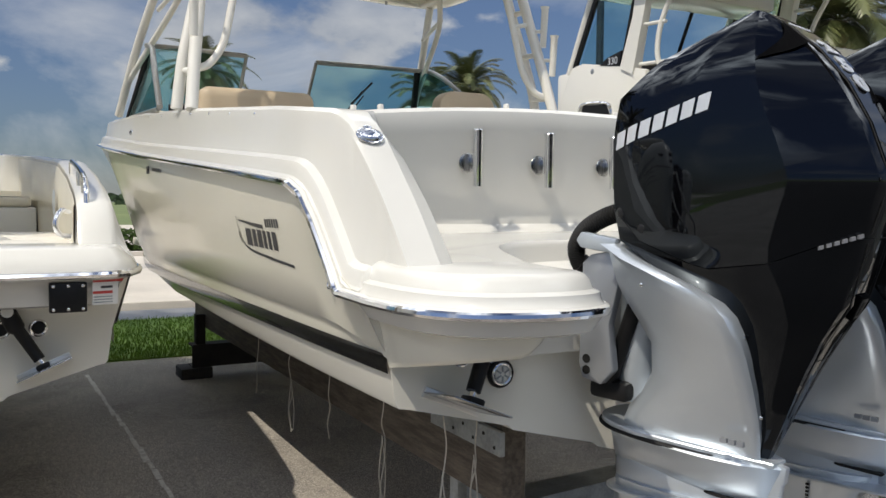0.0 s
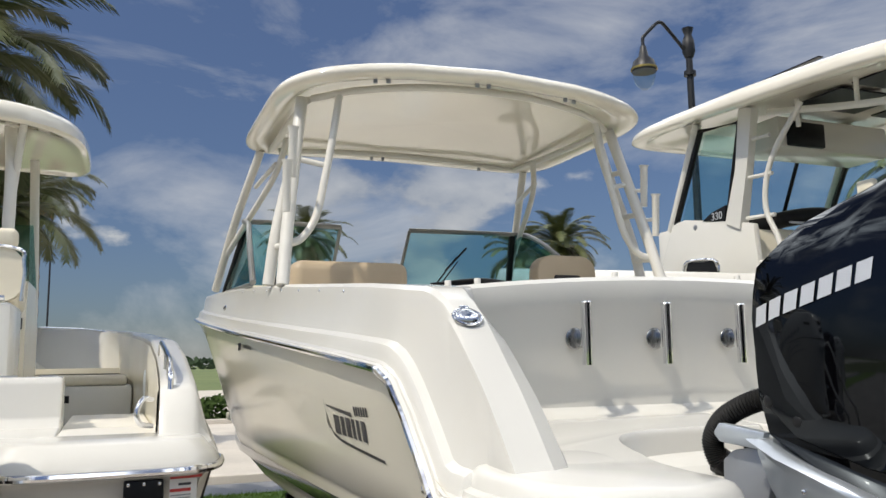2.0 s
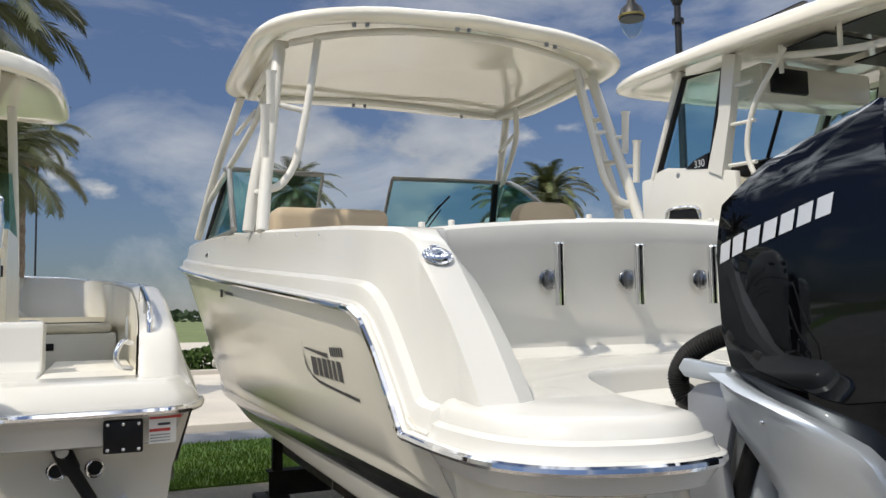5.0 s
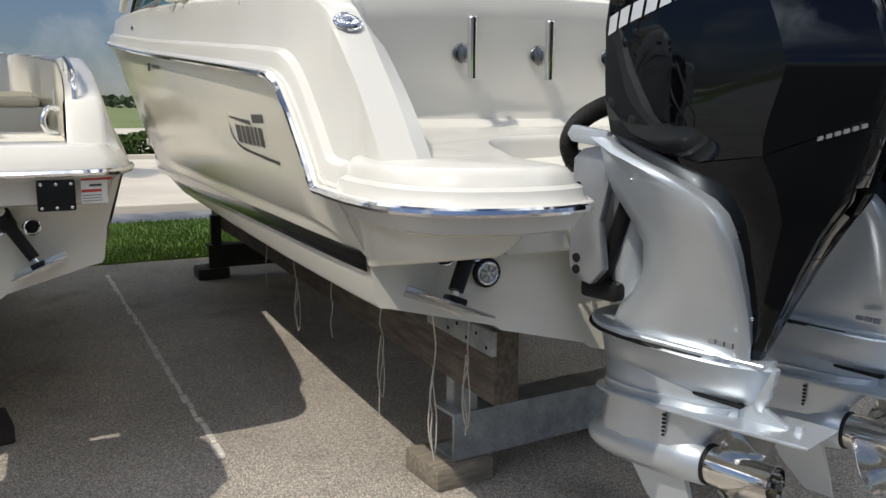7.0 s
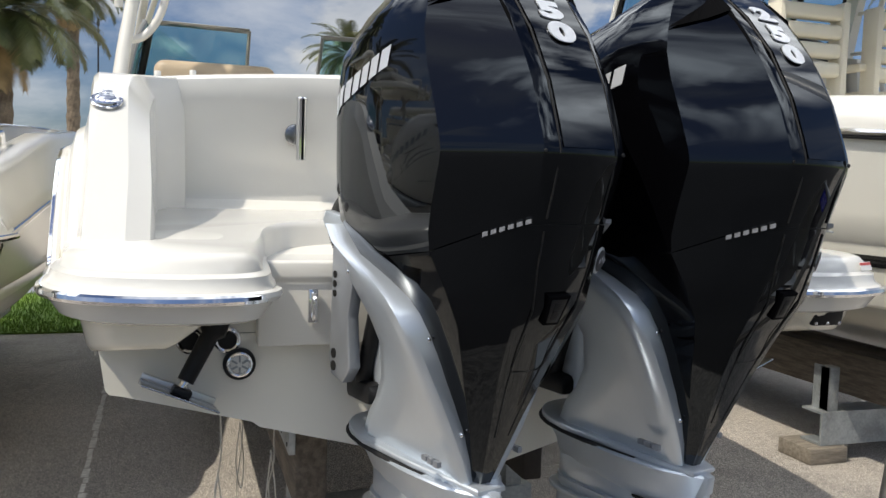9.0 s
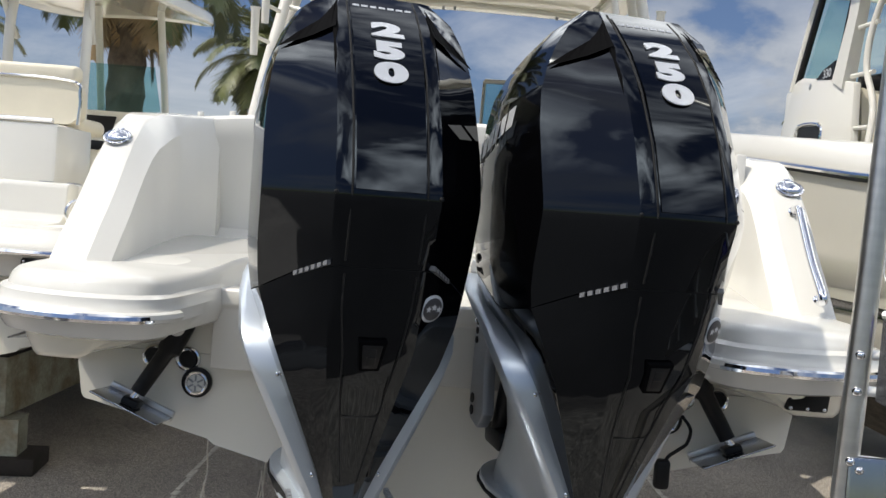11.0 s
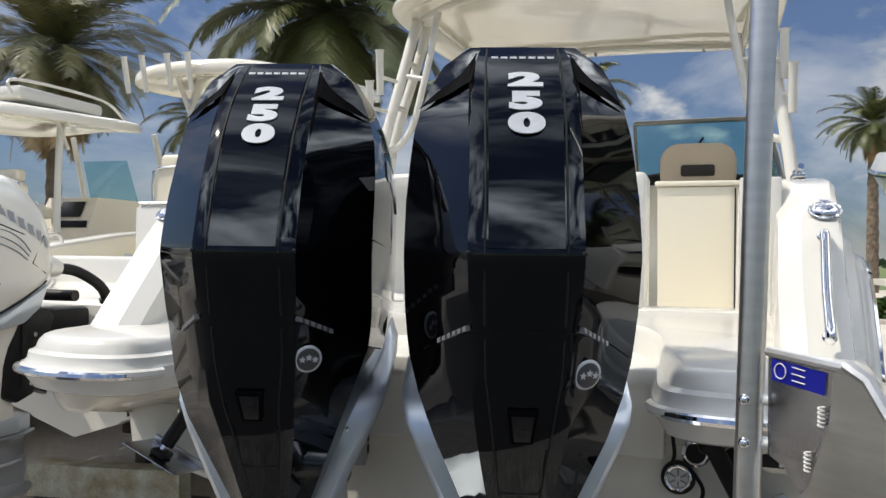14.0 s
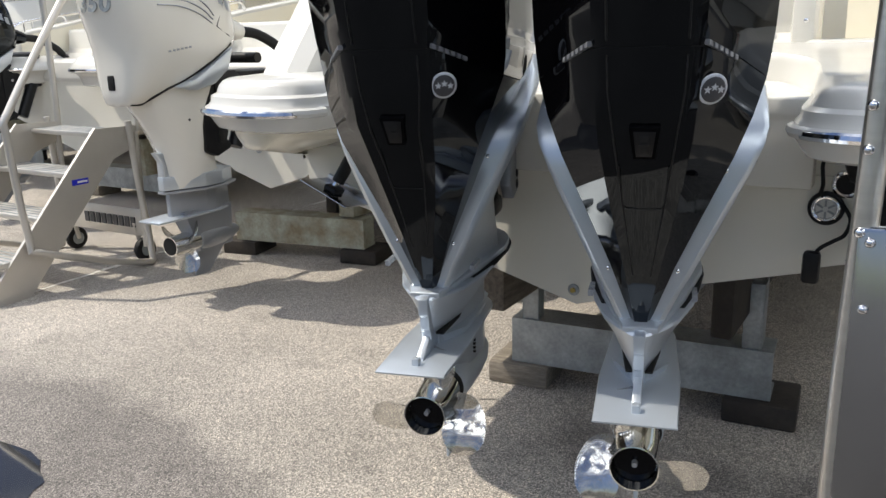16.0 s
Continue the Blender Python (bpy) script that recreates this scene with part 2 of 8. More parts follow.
def glass(name, col, rough=0.02, alpha=0.35):
    m = bpy.data.materials.new(name)
    m.use_nodes = True
    n, l = m.node_tree.nodes, m.node_tree.links
    n.clear()
    o = n.new("ShaderNodeOutputMaterial")
    t = n.new("ShaderNodeBsdfTransparent")
    t.inputs["Color"].default_value = (*col, 1)
    g = n.new("ShaderNodeBsdfGlossy")
    g.inputs["Roughness"].default_value = rough
    lw = n.new("ShaderNodeLayerWeight")
    lw.inputs["Blend"].default_value = 0.5
    pw = n.new("ShaderNodeMath")
    pw.operation = "POWER"
    pw.inputs[1].default_value = 4.0
    ma = n.new("ShaderNodeMath")
    ma.operation = "MULTIPLY_ADD"
    ma.inputs[1].default_value, ma.inputs[2].default_value = 0.6, 0.045
    mx = n.new("ShaderNodeMixShader")
    l.new(lw.outputs["Facing"], pw.inputs[0])
    l.new(pw.outputs["Value"], ma.inputs[0])
    l.new(ma.outputs["Value"], mx.inputs["Fac"])
    l.new(t.outputs["BSDF"], mx.inputs[1])
    l.new(g.outputs["BSDF"], mx.inputs[2])
    l.new(mx.outputs["Shader"], o.inputs["Surface"])
    return m


M_GLASS = glass("green_tinted_glass", (0.42, 0.66, 0.68))
M_GLASSD = glass("pale_tinted_glass", (0.72, 0.87, 0.87))
M_GLASSC = glass("lamp_glass", (0.9, 0.93, 0.9))


# ---- building helpers ----
def part(name, bm, material, parent=None, label="", smooth=40, at=None):
    me = bpy.data.meshes.new(name)
    bm.normal_update()
    bm.to_mesh(me)
    bm.free()
    me.materials.append(material)
    if smooth:
        me.polygons.foreach_set("use_smooth", [True] * len(me.polygons))
        me.set_sharp_from_angle(angle=radians(smooth))
    ob = new(name, me)
    if parent:
        ob.parent = parent
    if at is not None:
        ob.matrix_basis = at
    if label:
        ob["label"] = label
    return ob


def thing(name, label, category, at=None, group="", kind=""):
    ob = new(name)
    if at is not None:
        ob.matrix_basis = at
    return tagged(ob, label, category, group, kind)


def loft(rings, closed=True, cap=True, bm=None):
    """Skin through rings of equally many points."""
    bm = bm or bmesh.new()
    vs = [[bm.verts.new(p) for p in r] for r in rings]
    n = len(rings[0])
    for a, b in zip(vs, vs[1:]):
        for i in range(n if closed else n - 1):
            j = (i + 1) % n
            bm.faces.new((a[i], a[j], b[j], b[i]))
    if cap and closed:
        bm.faces.new(vs[0][::-1])
        bm.faces.new(vs[-1])
    bmesh.ops.recalc_face_normals(bm, faces=bm.faces)
    return bm


def spline(pts, per=6):
    """Catmull-Rom through points."""
    p = [Vector(q) for q in pts]
    p = [p[0] * 2 - p[1]] + p + [p[-1] * 2 - p[-2]]
    out = []
    for a, b, c, d in zip(p, p[1:], p[2:], p[3:]):
        for k in range(per):
            t = k / per
            out.append(0.5 * (2 * b + (c - a) * t + (2 * a - 5 * b + 4 * c - d) * t * t + (3 * b - a - 3 * c + d) * t ** 3))
    out.append(p[-2])
    return out


def tube(pts, r, seg=10, bm=None, smoothed=0, radii=None, flat=1.0):
    path = spline(pts, smoothed) if smoothed else [Vector(q) for q in pts]
    bm = bm or bmesh.new()
    rings = []
    up = None
    for i, q in enumerate(path):
        a = path[max(0, i - 1)]
        b = path[min(len(path) - 1, i + 1)]
        d = (b - a).normalized()
        if up is None:
            up = Vector((0, 0, 1)) if abs(d.z) < 0.9 else Vector((1, 0, 0))
        side = d.cross(up).normalized()
        up = side.cross(d).normalized()
        rr = radii[i] if radii else r
        rings.append([q + rr * (math.cos(k * math.tau / seg) * side * flat + math.sin(k * math.tau / seg) * up) for k in range(seg)])
    vs = [[bm.verts.new(p) for p in ring] for ring in rings]
    for a, b in zip(vs, vs[1:]):
        for k in range(seg):
            bm.faces.new((a[k], a[(k + 1) % seg], b[(k + 1) % seg], b[k]))
    bm.faces.new(vs[0][::-1])
    bm.faces.new(vs[-1])
    bmesh.ops.recalc_face_normals(bm, faces=bm.faces)
    return bm


def box(x0, x1, y0, y1, z0, z1, bev=0.0, bm=None, m=None):
    own = bmesh.new()
    bmesh.ops.create_cube(own, size=1, matrix=Matrix.Translation(((x0 + x1) / 2, (y0 + y1) / 2, (z0 + z1) / 2)) @ Matrix.Diagonal((abs(x1 - x0), abs(y1 - y0), abs(z1 - z0), 1)))
    if bev:
        bmesh.ops.bevel(own, geom=own.edges[:], offset=bev, segments=2, profile=0.5, affect="EDGES")
    if m is not None:
        own.transform(m)
    if bm is None:
        return own
    return merge(bm, own)


def merge(bm, other):
    table = {}
    for v in other.verts:
        table[v] = bm.verts.new(v.co)
    for f in other.faces:
        bm.faces.new([table[v] for v in f.verts])
    other.free()
    return bm


def prism(poly, axis, a, b, bev=0.0):
    """A flat outline pushed along an axis; poly gives the two other coordinates in order."""
    bm = bmesh.new()
    def place(p, w):
        return {"x": (w, p[0], p[1]), "y": (p[0], w, p[1]), "z": (p[0], p[1], w)}[axis]
    lo = [bm.verts.new(place(p, a)) for p in poly]
    hi = [bm.verts.new(place(p, b)) for p in poly]
    n = len(poly)
    for i in range(n):
        bm.faces.new((lo[i], lo[(i + 1) % n], hi[(i + 1) % n], hi[i]))
    bm.faces.new(lo[::-1])
    bm.faces.new(hi)
    bmesh.ops.recalc_face_normals(bm, faces=bm.faces)
    if bev:
        bmesh.ops.bevel(bm, geom=bm.edges[:], offset=bev, segments=2, profile=0.5, affect="EDGES")
    return bm


def cyl(p, q, r, seg=20, r2=None, bev=0.0):
    """A round bar from p to q."""
    bm = tube([p, q], r, seg, radii=[r, r if r2 is None else r2])
    if bev:
        ring = [e for e in bm.edges if len(e.link_faces) == 2 and max(len(f.verts) for f in e.link_faces) > 4]
        bmesh.ops.bevel(bm, geom=ring, offset=bev, segments=2, profile=0.5, affect="EDGES")
    return bm


def disc_dome(c, n, r, h, seg=24, rings=7):
    """A shallow dome with its base at c, bulging along n."""
    n = Vector(n).normalized()
    s = n.orthogonal().normalized()
    t = n.cross(s)
    rr = []
    for k in range(rings + 1):
        a = k / rings * math.pi / 2
        rad, hh = r * math.cos(a) + 1e-4, h * math.sin(a)
        rr.append([Vector(c) + n * hh + rad * (math.cos(j * math.tau / seg) * s + math.sin(j * math.tau / seg) * t) for j in range(seg)])
    return loft(rr)


def lettering(text, size, at, material, parent, depth=0.002, name="lettering", shear=0.0, bold=0.0):
    cu = bpy.data.curves.new("t", "FONT")
    cu.body, cu.size, cu.extrude, cu.shear, cu.offset = text, size, depth, shear, bold
    cu.align_x, cu.align_y = "CENTER", "CENTER"
    tmp = new("t", cu)
    me = bpy.data.meshes.new_from_object(tmp.evaluated_get(bpy.context.evaluated_depsgraph_get()))
    bpy.data.objects.remove(tmp)
    bpy.data.curves.remove(cu)
    me.materials.clear()
    me.materials.append(material)
    ob = new(name, me)
    ob.parent = parent
    ob.matrix_basis = at
    return ob


def lerp_table(keys, vals, x):
    return float(np.interp(x, keys, vals))


# ---- ground and setting ----
def ground_material():
    m = mat("old_asphalt", (0.47, 0.437, 0.40), 0.9, var=0.3, scale=0.7, bump=0.9, bscale=330, fine=0.6)
    n, l = m.node_tree.nodes, m.node_tree.links
    b = n["Principled BSDF"]
    tc = n.new("ShaderNodeTexCoord")
    vo = n.new("ShaderNodeTexVoronoi")
    vo.inputs["Scale"].default_value = 225
    l.new(tc.outputs["Object"], vo.inputs["Vector"])
    rp = n.new("ShaderNodeValToRGB")
    rp.color_ramp.elements[0].position, rp.color_ramp.elements[1].position = 0.20, 0.80
    rp.color_ramp.elements[0].color, rp.color_ramp.elements[1].color = (0.38, 0.38, 0.38, 1), (1.85, 1.79, 1.69, 1)
    for p, c in ((0.48, 0.86), (0.66, 1.10)):
        rp.color_ramp.elements.new(p).color = (c, c * 0.985, c * 0.96, 1)
    l.new(vo.outputs["Color"], rp.inputs["Fac"])
    st = n.new("ShaderNodeTexNoise")
    st.inputs["Scale"].default_value = 1.7
    st.inputs["Detail"].default_value = 5
    l.new(tc.outputs["Object"], st.inputs["Vector"])
    sr = n.new("ShaderNodeValToRGB")
    sr.color_ramp.elements[0].position, sr.color_ramp.elements[1].position = 0.33, 0.42
    sr.color_ramp.elements[0].color, sr.color_ramp.elements[1].color = (0.80, 0.80, 0.80, 1), (1, 1, 1, 1)
    l.new(st.outputs["Fac"], sr.inputs["Fac"])
    old = b.inputs["Base Color"].links[0].from_socket
    m1, m2 = n.new("ShaderNodeMixRGB"), n.new("ShaderNodeMixRGB")
    for q in (m1, m2):
        q.blend_type = "MULTIPLY"
        q.inputs["Fac"].default_value = 1
    l.new(old, m1.inputs["Color1"])
    l.new(rp.outputs["Color"], m1.inputs["Color2"])
    l.new(m1.outputs["Color"], m2.inputs["Color1"])
    l.new(sr.outputs["Color"], m2.inputs["Color2"])
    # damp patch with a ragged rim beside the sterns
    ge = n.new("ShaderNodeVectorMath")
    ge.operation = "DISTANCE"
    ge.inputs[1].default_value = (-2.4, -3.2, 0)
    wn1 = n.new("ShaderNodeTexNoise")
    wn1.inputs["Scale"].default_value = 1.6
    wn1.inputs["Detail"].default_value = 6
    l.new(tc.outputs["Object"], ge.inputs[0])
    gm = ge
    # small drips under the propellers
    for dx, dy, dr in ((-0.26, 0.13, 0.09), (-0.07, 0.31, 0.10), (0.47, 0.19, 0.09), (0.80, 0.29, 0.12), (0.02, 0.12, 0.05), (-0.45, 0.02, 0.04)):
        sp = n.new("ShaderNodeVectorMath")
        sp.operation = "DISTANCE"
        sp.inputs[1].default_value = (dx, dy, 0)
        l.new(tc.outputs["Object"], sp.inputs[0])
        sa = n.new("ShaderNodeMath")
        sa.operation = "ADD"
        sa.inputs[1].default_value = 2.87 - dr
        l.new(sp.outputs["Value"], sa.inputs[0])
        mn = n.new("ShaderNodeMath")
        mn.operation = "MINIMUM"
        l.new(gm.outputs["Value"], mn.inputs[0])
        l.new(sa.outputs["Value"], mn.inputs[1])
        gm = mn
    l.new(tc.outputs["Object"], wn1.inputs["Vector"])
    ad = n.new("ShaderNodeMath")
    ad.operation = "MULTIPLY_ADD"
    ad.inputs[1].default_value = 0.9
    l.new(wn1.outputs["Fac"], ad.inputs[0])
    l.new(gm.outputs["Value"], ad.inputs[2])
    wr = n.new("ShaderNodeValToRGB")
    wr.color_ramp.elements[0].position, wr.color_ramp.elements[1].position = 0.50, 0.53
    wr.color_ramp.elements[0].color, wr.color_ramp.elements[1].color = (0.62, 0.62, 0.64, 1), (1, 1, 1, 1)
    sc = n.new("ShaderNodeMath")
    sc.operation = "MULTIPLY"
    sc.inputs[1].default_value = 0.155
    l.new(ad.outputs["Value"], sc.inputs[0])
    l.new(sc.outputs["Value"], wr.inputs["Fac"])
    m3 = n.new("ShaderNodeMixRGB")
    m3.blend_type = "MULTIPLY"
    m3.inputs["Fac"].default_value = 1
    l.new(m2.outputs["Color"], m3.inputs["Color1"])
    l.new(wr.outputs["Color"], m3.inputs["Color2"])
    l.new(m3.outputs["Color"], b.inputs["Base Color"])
    return m


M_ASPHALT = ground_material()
M_REARGROUND = mat("dark_rear_asphalt", (0.065, 0.062, 0.06), 0.8, var=0.35, scale=0.5, bump=0.7, bscale=240, fine=0.5)
M_GRASS = mat("lawn", (0.20, 0.32, 0.05), 0.9, scale=1.2, col2=(0.12, 0.21, 0.03), bump=0.8, bscale=60, fine=0.7)
M_FIELD = mat("far_field", (0.16, 0.19, 0.07), 0.95, scale=0.05, col2=(0.10, 0.14, 0.045), fine=0.5, bscale=2)
M_CONCRETE = mat("pale_concrete", (0.58, 0.53, 0.46), 0.85, var=0.15, scale=0.6, bump=0.3, bscale=90, fine=0.3)
M_ROAD = mat("grey_road", (0.23, 0.24, 0.26), 0.85, var=0.2, scale=0.5, fine=0.4, bscale=60)
M_LEAF = mat("palm_leaf", (0.155, 0.165, 0.060), 0.45, scale=1.3, col2=(0.055, 0.075, 0.024), fine=0.3, bscale=14)
M_LEAFOLIVE = mat("olive_palm_leaf", (0.20, 0.185, 0.085), 0.45, scale=0.9, col2=(0.07, 0.08, 0.03), fine=0.3, bscale=14)
M_LEAFDRY = mat("dry_palm_leaf", (0.42, 0.29, 0.15), 0.8, var=0.4, scale=3)
M_TRUNK = mat("palm_trunk", (0.20, 0.155, 0.11), 0.95, var=0.5, scale=4, bump=1.0, bscale=25, fine=0.5)
M_HEDGE = mat("hedge_leaf", (0.05, 0.085, 0.022), 0.85, var=0.5, scale=9, fine=0.4, bscale=40)
M_HEDGE.node_tree.nodes["Principled BSDF"].inputs["Specular IOR Level"].default_value = 0.08
M_FARWOOD = mat("far_trees", (0.05, 0.085, 0.04), 0.9, var=0.5, scale=0.3)

part("ground", box(-900, 900, -900, 2500, -0.6, -0.02), M_FIELD, smooth=0)
tagged(bpy.data.objects["ground"], "flat green field reaching the horizon", "ground", kind="structure")
# added, never in view: dark ground behind the camera keeps cowl reflections black
tagged(part("rear_slab", box(-60, 40, -30, -1.45, -0.4, 0.0), M_REARGROUND, smooth=0), "darker unseen asphalt added behind the camera to darken reflections", "road", kind="structure")
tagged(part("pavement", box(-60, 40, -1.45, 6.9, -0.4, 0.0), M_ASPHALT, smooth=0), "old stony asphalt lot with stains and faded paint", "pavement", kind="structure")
tagged(part("lawn", box(-60, 40, 6.9, 10.0, -0.4, 0.02), M_GRASS, smooth=0), "mown green grass strip beside the lot", "grass", kind="structure")
tagged(part("road", box(-60, 40, 10.0, 11.3, -0.4, -0.006), M_ROAD, smooth=0), "narrow grey roadway behind the grass", "road", kind="structure")
tagged(part("kerb", box(-60, 40, 11.3, 11.55, -0.4, 0.12, 0.03), M_CONCRETE), "pale concrete kerb along the road", "kerb", kind="structure")
tagged(part("sidewalk", box(-60, 40, 11.55, 24.0, -0.4, 0.06), M_CONCRETE, smooth=0), "wide pale concrete apron behind the kerb", "sidewalk", kind="structure")
tagged(part("kerb", box(-60, 40, 24.0, 24.3, -0.4, 0.2, 0.03), M_CONCRETE), "pale concrete kerb before the hedge", "kerb", kind="structure")
tagged(part("far_road", box(-300, 300, 30.0, 62.0, -0.4, 0.0), M_CONCRETE, smooth=0), "pale far roadway beyond the hedge", "road", kind="structure")

# shallow puddle on the damp asphalt
random.seed(77)
bm = bmesh.new()
bm.faces.new([bm.verts.new((-2.15 + (0.42 + 0.10 * random.random()) * math.cos(k * math.tau / 28), -1.22 + (0.26 + 0.06 * random.random()) * math.sin(k * math.tau / 28), 0.004)) for k in range(28)])
tagged(part("puddle", bm, mat("standing_water", (0.03, 0.03, 0.03), 0.04, var=0.3, scale=3), smooth=0), "shallow puddle of water on the asphalt", "puddle", kind="structure")

# faded paint lines on the lot
for x, y0, y1, w in ((-1.50, 1.4, 6.3, 0.05), (-4.2, -0.8, 4.0, 0.055), (1.55, -0.8, 4.0, 0.055)):
    bm = bmesh.new()
    random.seed(int(x * 100))
    y = y0
    while y < y1:
        e = min(y1, y + random.uniform(0.05, 0.22))
        ww = w * random.uniform(0.45, 0.9)
        o = random.uniform(-0.008, 0.008) - 0.03 * (y - 2.7)
        if random.random() < 0.95:
            vs = [bm.verts.new(c) for c in ((x + o - ww / 2, y, 0.004), (x + o + ww / 2, y, 0.004), (x + o + ww / 2, e, 0.004), (x + o - ww / 2, e, 0.004))]
            bm.faces.new(vs)
        y = e + random.uniform(0, 0.02)
    tagged(part("paint_line", bm, mat("worn_paint", (0.80, 0.78, 0.72), 0.9, var=0.35, scale=30), smooth=0), "worn whitish painted bay line on asphalt", "paint line", kind="structure")


# ---- boat hulls ----
def boat_hull(parent, st, boot, bow_y, y0=0.0, boot_mat=None, hull=M_HULL, low=M_HULLW, z_step=1.17):
    """st: rows of y, keel z, chine x, chine z, rail x, rail z. Builds bottom, sides and the stripe between them."""
    ys = sorted({*np.linspace(y0, bow_y, 44).tolist()})
    cols = list(zip(*st))
    def row(y):
        return [lerp_table(cols[0], c, y) for c in cols[1:]]
    bottom, side, stripe = [], [], []
    for y in ys:
        zk, xc, zc, xr, zr = row(y)
        zb = max(boot, zc + 0.06)
        xb = xc + (xr - xc) * 0.25
        half = []
        for t in (0, 0.3, 0.32, 0.62, 0.64, 0.97):
            lift = 0.012 if t in (0.32, 0.64) else 0
            half.append((-xc * t, y, zk + (zc - zk) * t + lift))
        half += [(-xc, y, zc - 0.004), (-xc - 0.012, y, zc + 0.012), (-xb, y, zb)]
        bottom.append([(-a, b, c) for a, b, c in half[::-1]] + half[1:])
        sd = []
        for t in (0, 0.05, 0.10, 0.12, 0.35, 0.6, 0.85, 1.0):
            kn = 0.012 if t >= 0.12 else 0.0
            sd.append((-(xb + (xr - xb) * t + kn * min(1, xr) * (1 - t)), y, zb + (zr - zb) * t))
        side.append(sd)
        k = 0.004
        stripe.append([(-xb - k, y, zb - 0.062), (-xb - k - 0.004, y, zb - 0.03), (-xb - k - 0.003, y, zb + 0.002)])
    bm = loft(bottom, closed=False, cap=False)
    # transom face below
    e = [v for v in bm.verts if abs(v.co.y - ys[0]) < 1e-6]
    e.sort(key=lambda v: v.co.x)
    bm.faces.new(e)
    part("hull_bottom", bm, low, parent, "white gelcoat bottom with lifting strakes")
    bm = loft(side, closed=False, cap=False)
    merge(bm, loft([[(-a, b, c) for a, b, c in r] for r in side], closed=False, cap=False))
    part("hull_side", bm, hull, parent, "glossy cream hull side")
    for s in (1, -1):
        part("boot_stripe", loft([[(s * a, b, c) for a, b, c in r] for r in stripe], closed=False, cap=False), boot_mat or M_BOOT, parent, "black boot stripe")


# stations of the main hull: y, keel z, chine x, chine z, rail x, rail z
MAIN = [(-0.02, 0.69, 1.20, 1.035, 1.345, 1.41), (0.12, 0.69, 1.205, 1.035, 1.355, 1.42), (0.22, 0.69, 1.208, 1.035, 1.36, 1.53), (0.34, 0.69, 1.21, 1.035, 1.365, 1.65), (0.46, 0.69, 1.213, 1.035, 1.37, 1.745),
        (0.60, 0.69, 1.216, 1.035, 1.375, 1.79), (1.07, 0.69, 1.22, 1.035, 1.385, 1.83), (2.0, 0.69, 1.23, 1.045, 1.40, 1.90), (3.7, 0.70, 1.23, 1.07, 1.44, 2.03),
        (4.6, 0.72, 1.20, 1.11, 1.47, 2.11), (5.5, 0.78, 1.08, 1.18, 1.49, 2.19), (6.3, 0.92, 0.84, 1.31, 1.46, 2.26), (7.0, 1.22, 0.52, 1.55, 1.22, 2.33),
        (7.55, 1.62, 0.22, 1.85, 0.72, 2.39), (7.92, 2.1, 0.03, 2.2, 0.08, 2.44)]


def offset(poly, d):
    """Inward offset of a counter-clockwise plan outline."""
    out = []
    n = len(poly)
    for i in range(n):
        a, b, c = (Vector(poly[(i + k) % n]) for k in (-1, 0, 1))
        e1, e2 = (b - a).normalized(), (c - b).normalized()
        nn = (Vector((-e1.y, e1.x)) + Vector((-e2.y, e2.x)))
        nn = nn.normalized() / max(0.5, math.cos(e1.angle(e2, 0) / 2))
        out.append(b + nn * d)
    return out


def plan_spline(pts, per=4):
    p = spline([(x, y, 0) for x, y in pts], per)
    return [(q.x, q.y) for q in p]


def stack(outline, tiers, top=lambda x, y: 0.0, inner=None):
    rings = []
    for z, d in tiers:
        ring = []
        for p, q in zip(outline, offset(outline, d)):
            k = inner(p[0], p[1]) if inner else 1.0
            ring.append((p[0] + (q[0] - p[0]) * k, p[1] + (q[1] - p[1]) * k, z + (top(q[0], q[1]) if z > tiers[-1][0] - 0.03 else 0)))
        rings.append(ring)
    return loft(rings)


def rod_holder_wall(x, y, z0, z1):
    h = thing("rod_holder", "polished steel rod holder on the white transom wall", "rod holder", pose(x, y, 0), "transom rod holders")
    rings = []
    for z, r in ((z0, 0.020), (z1 - 0.015, 0.021), (z1 - 0.004, 0.024), (z1, 0.022), (z1, 0.017), (z1 - 0.08, 0.016)):
        rings.append([(r * math.cos(k * math.tau / 20), r * math.sin(k * math.tau / 20), z) for k in range(20)])
    part("tube", loft(rings), M_CHROME, h)
    zm = z0 + 0.42 * (z1 - z0)
    part("flange", disc_dome((-0.014, 0.062, zm), (0, -1, 0), 0.043, 0.008), M_FLANGE, h)
    part("bracket", box(-0.012, 0.012, 0.012, 0.066, zm - 0.03, zm + 0.03, 0.004), M_CHROME, h)
    return h


def deck_top(y):
    """Gunwale top height along the boat."""
    return lerp_table((-0.21, -0.15, -0.095, -0.025, 0.05, 0.13, 0.205, 0.28, 0.36, 0.42, 0.95, 2.4, 4.0, 6.0, 7.4, 8.0), (1.490, 1.557, 1.622, 1.698, 1.778, 1.866, 1.944, 2.004, 2.044, 2.060, 2.12, 2.25, 2.37, 2.47, 2.56, 2.58), y)


boat = thing("boat", "white dual-console motor boat with black boot stripe on stands", "boat")
boat_hull(boat, MAIN, 1.215, 7.92)
cols = list(zip(*MAIN))
def main_rail(y):
    return lerp_table(cols[0], cols[4], y), lerp_table(cols[0], cols[5], y)

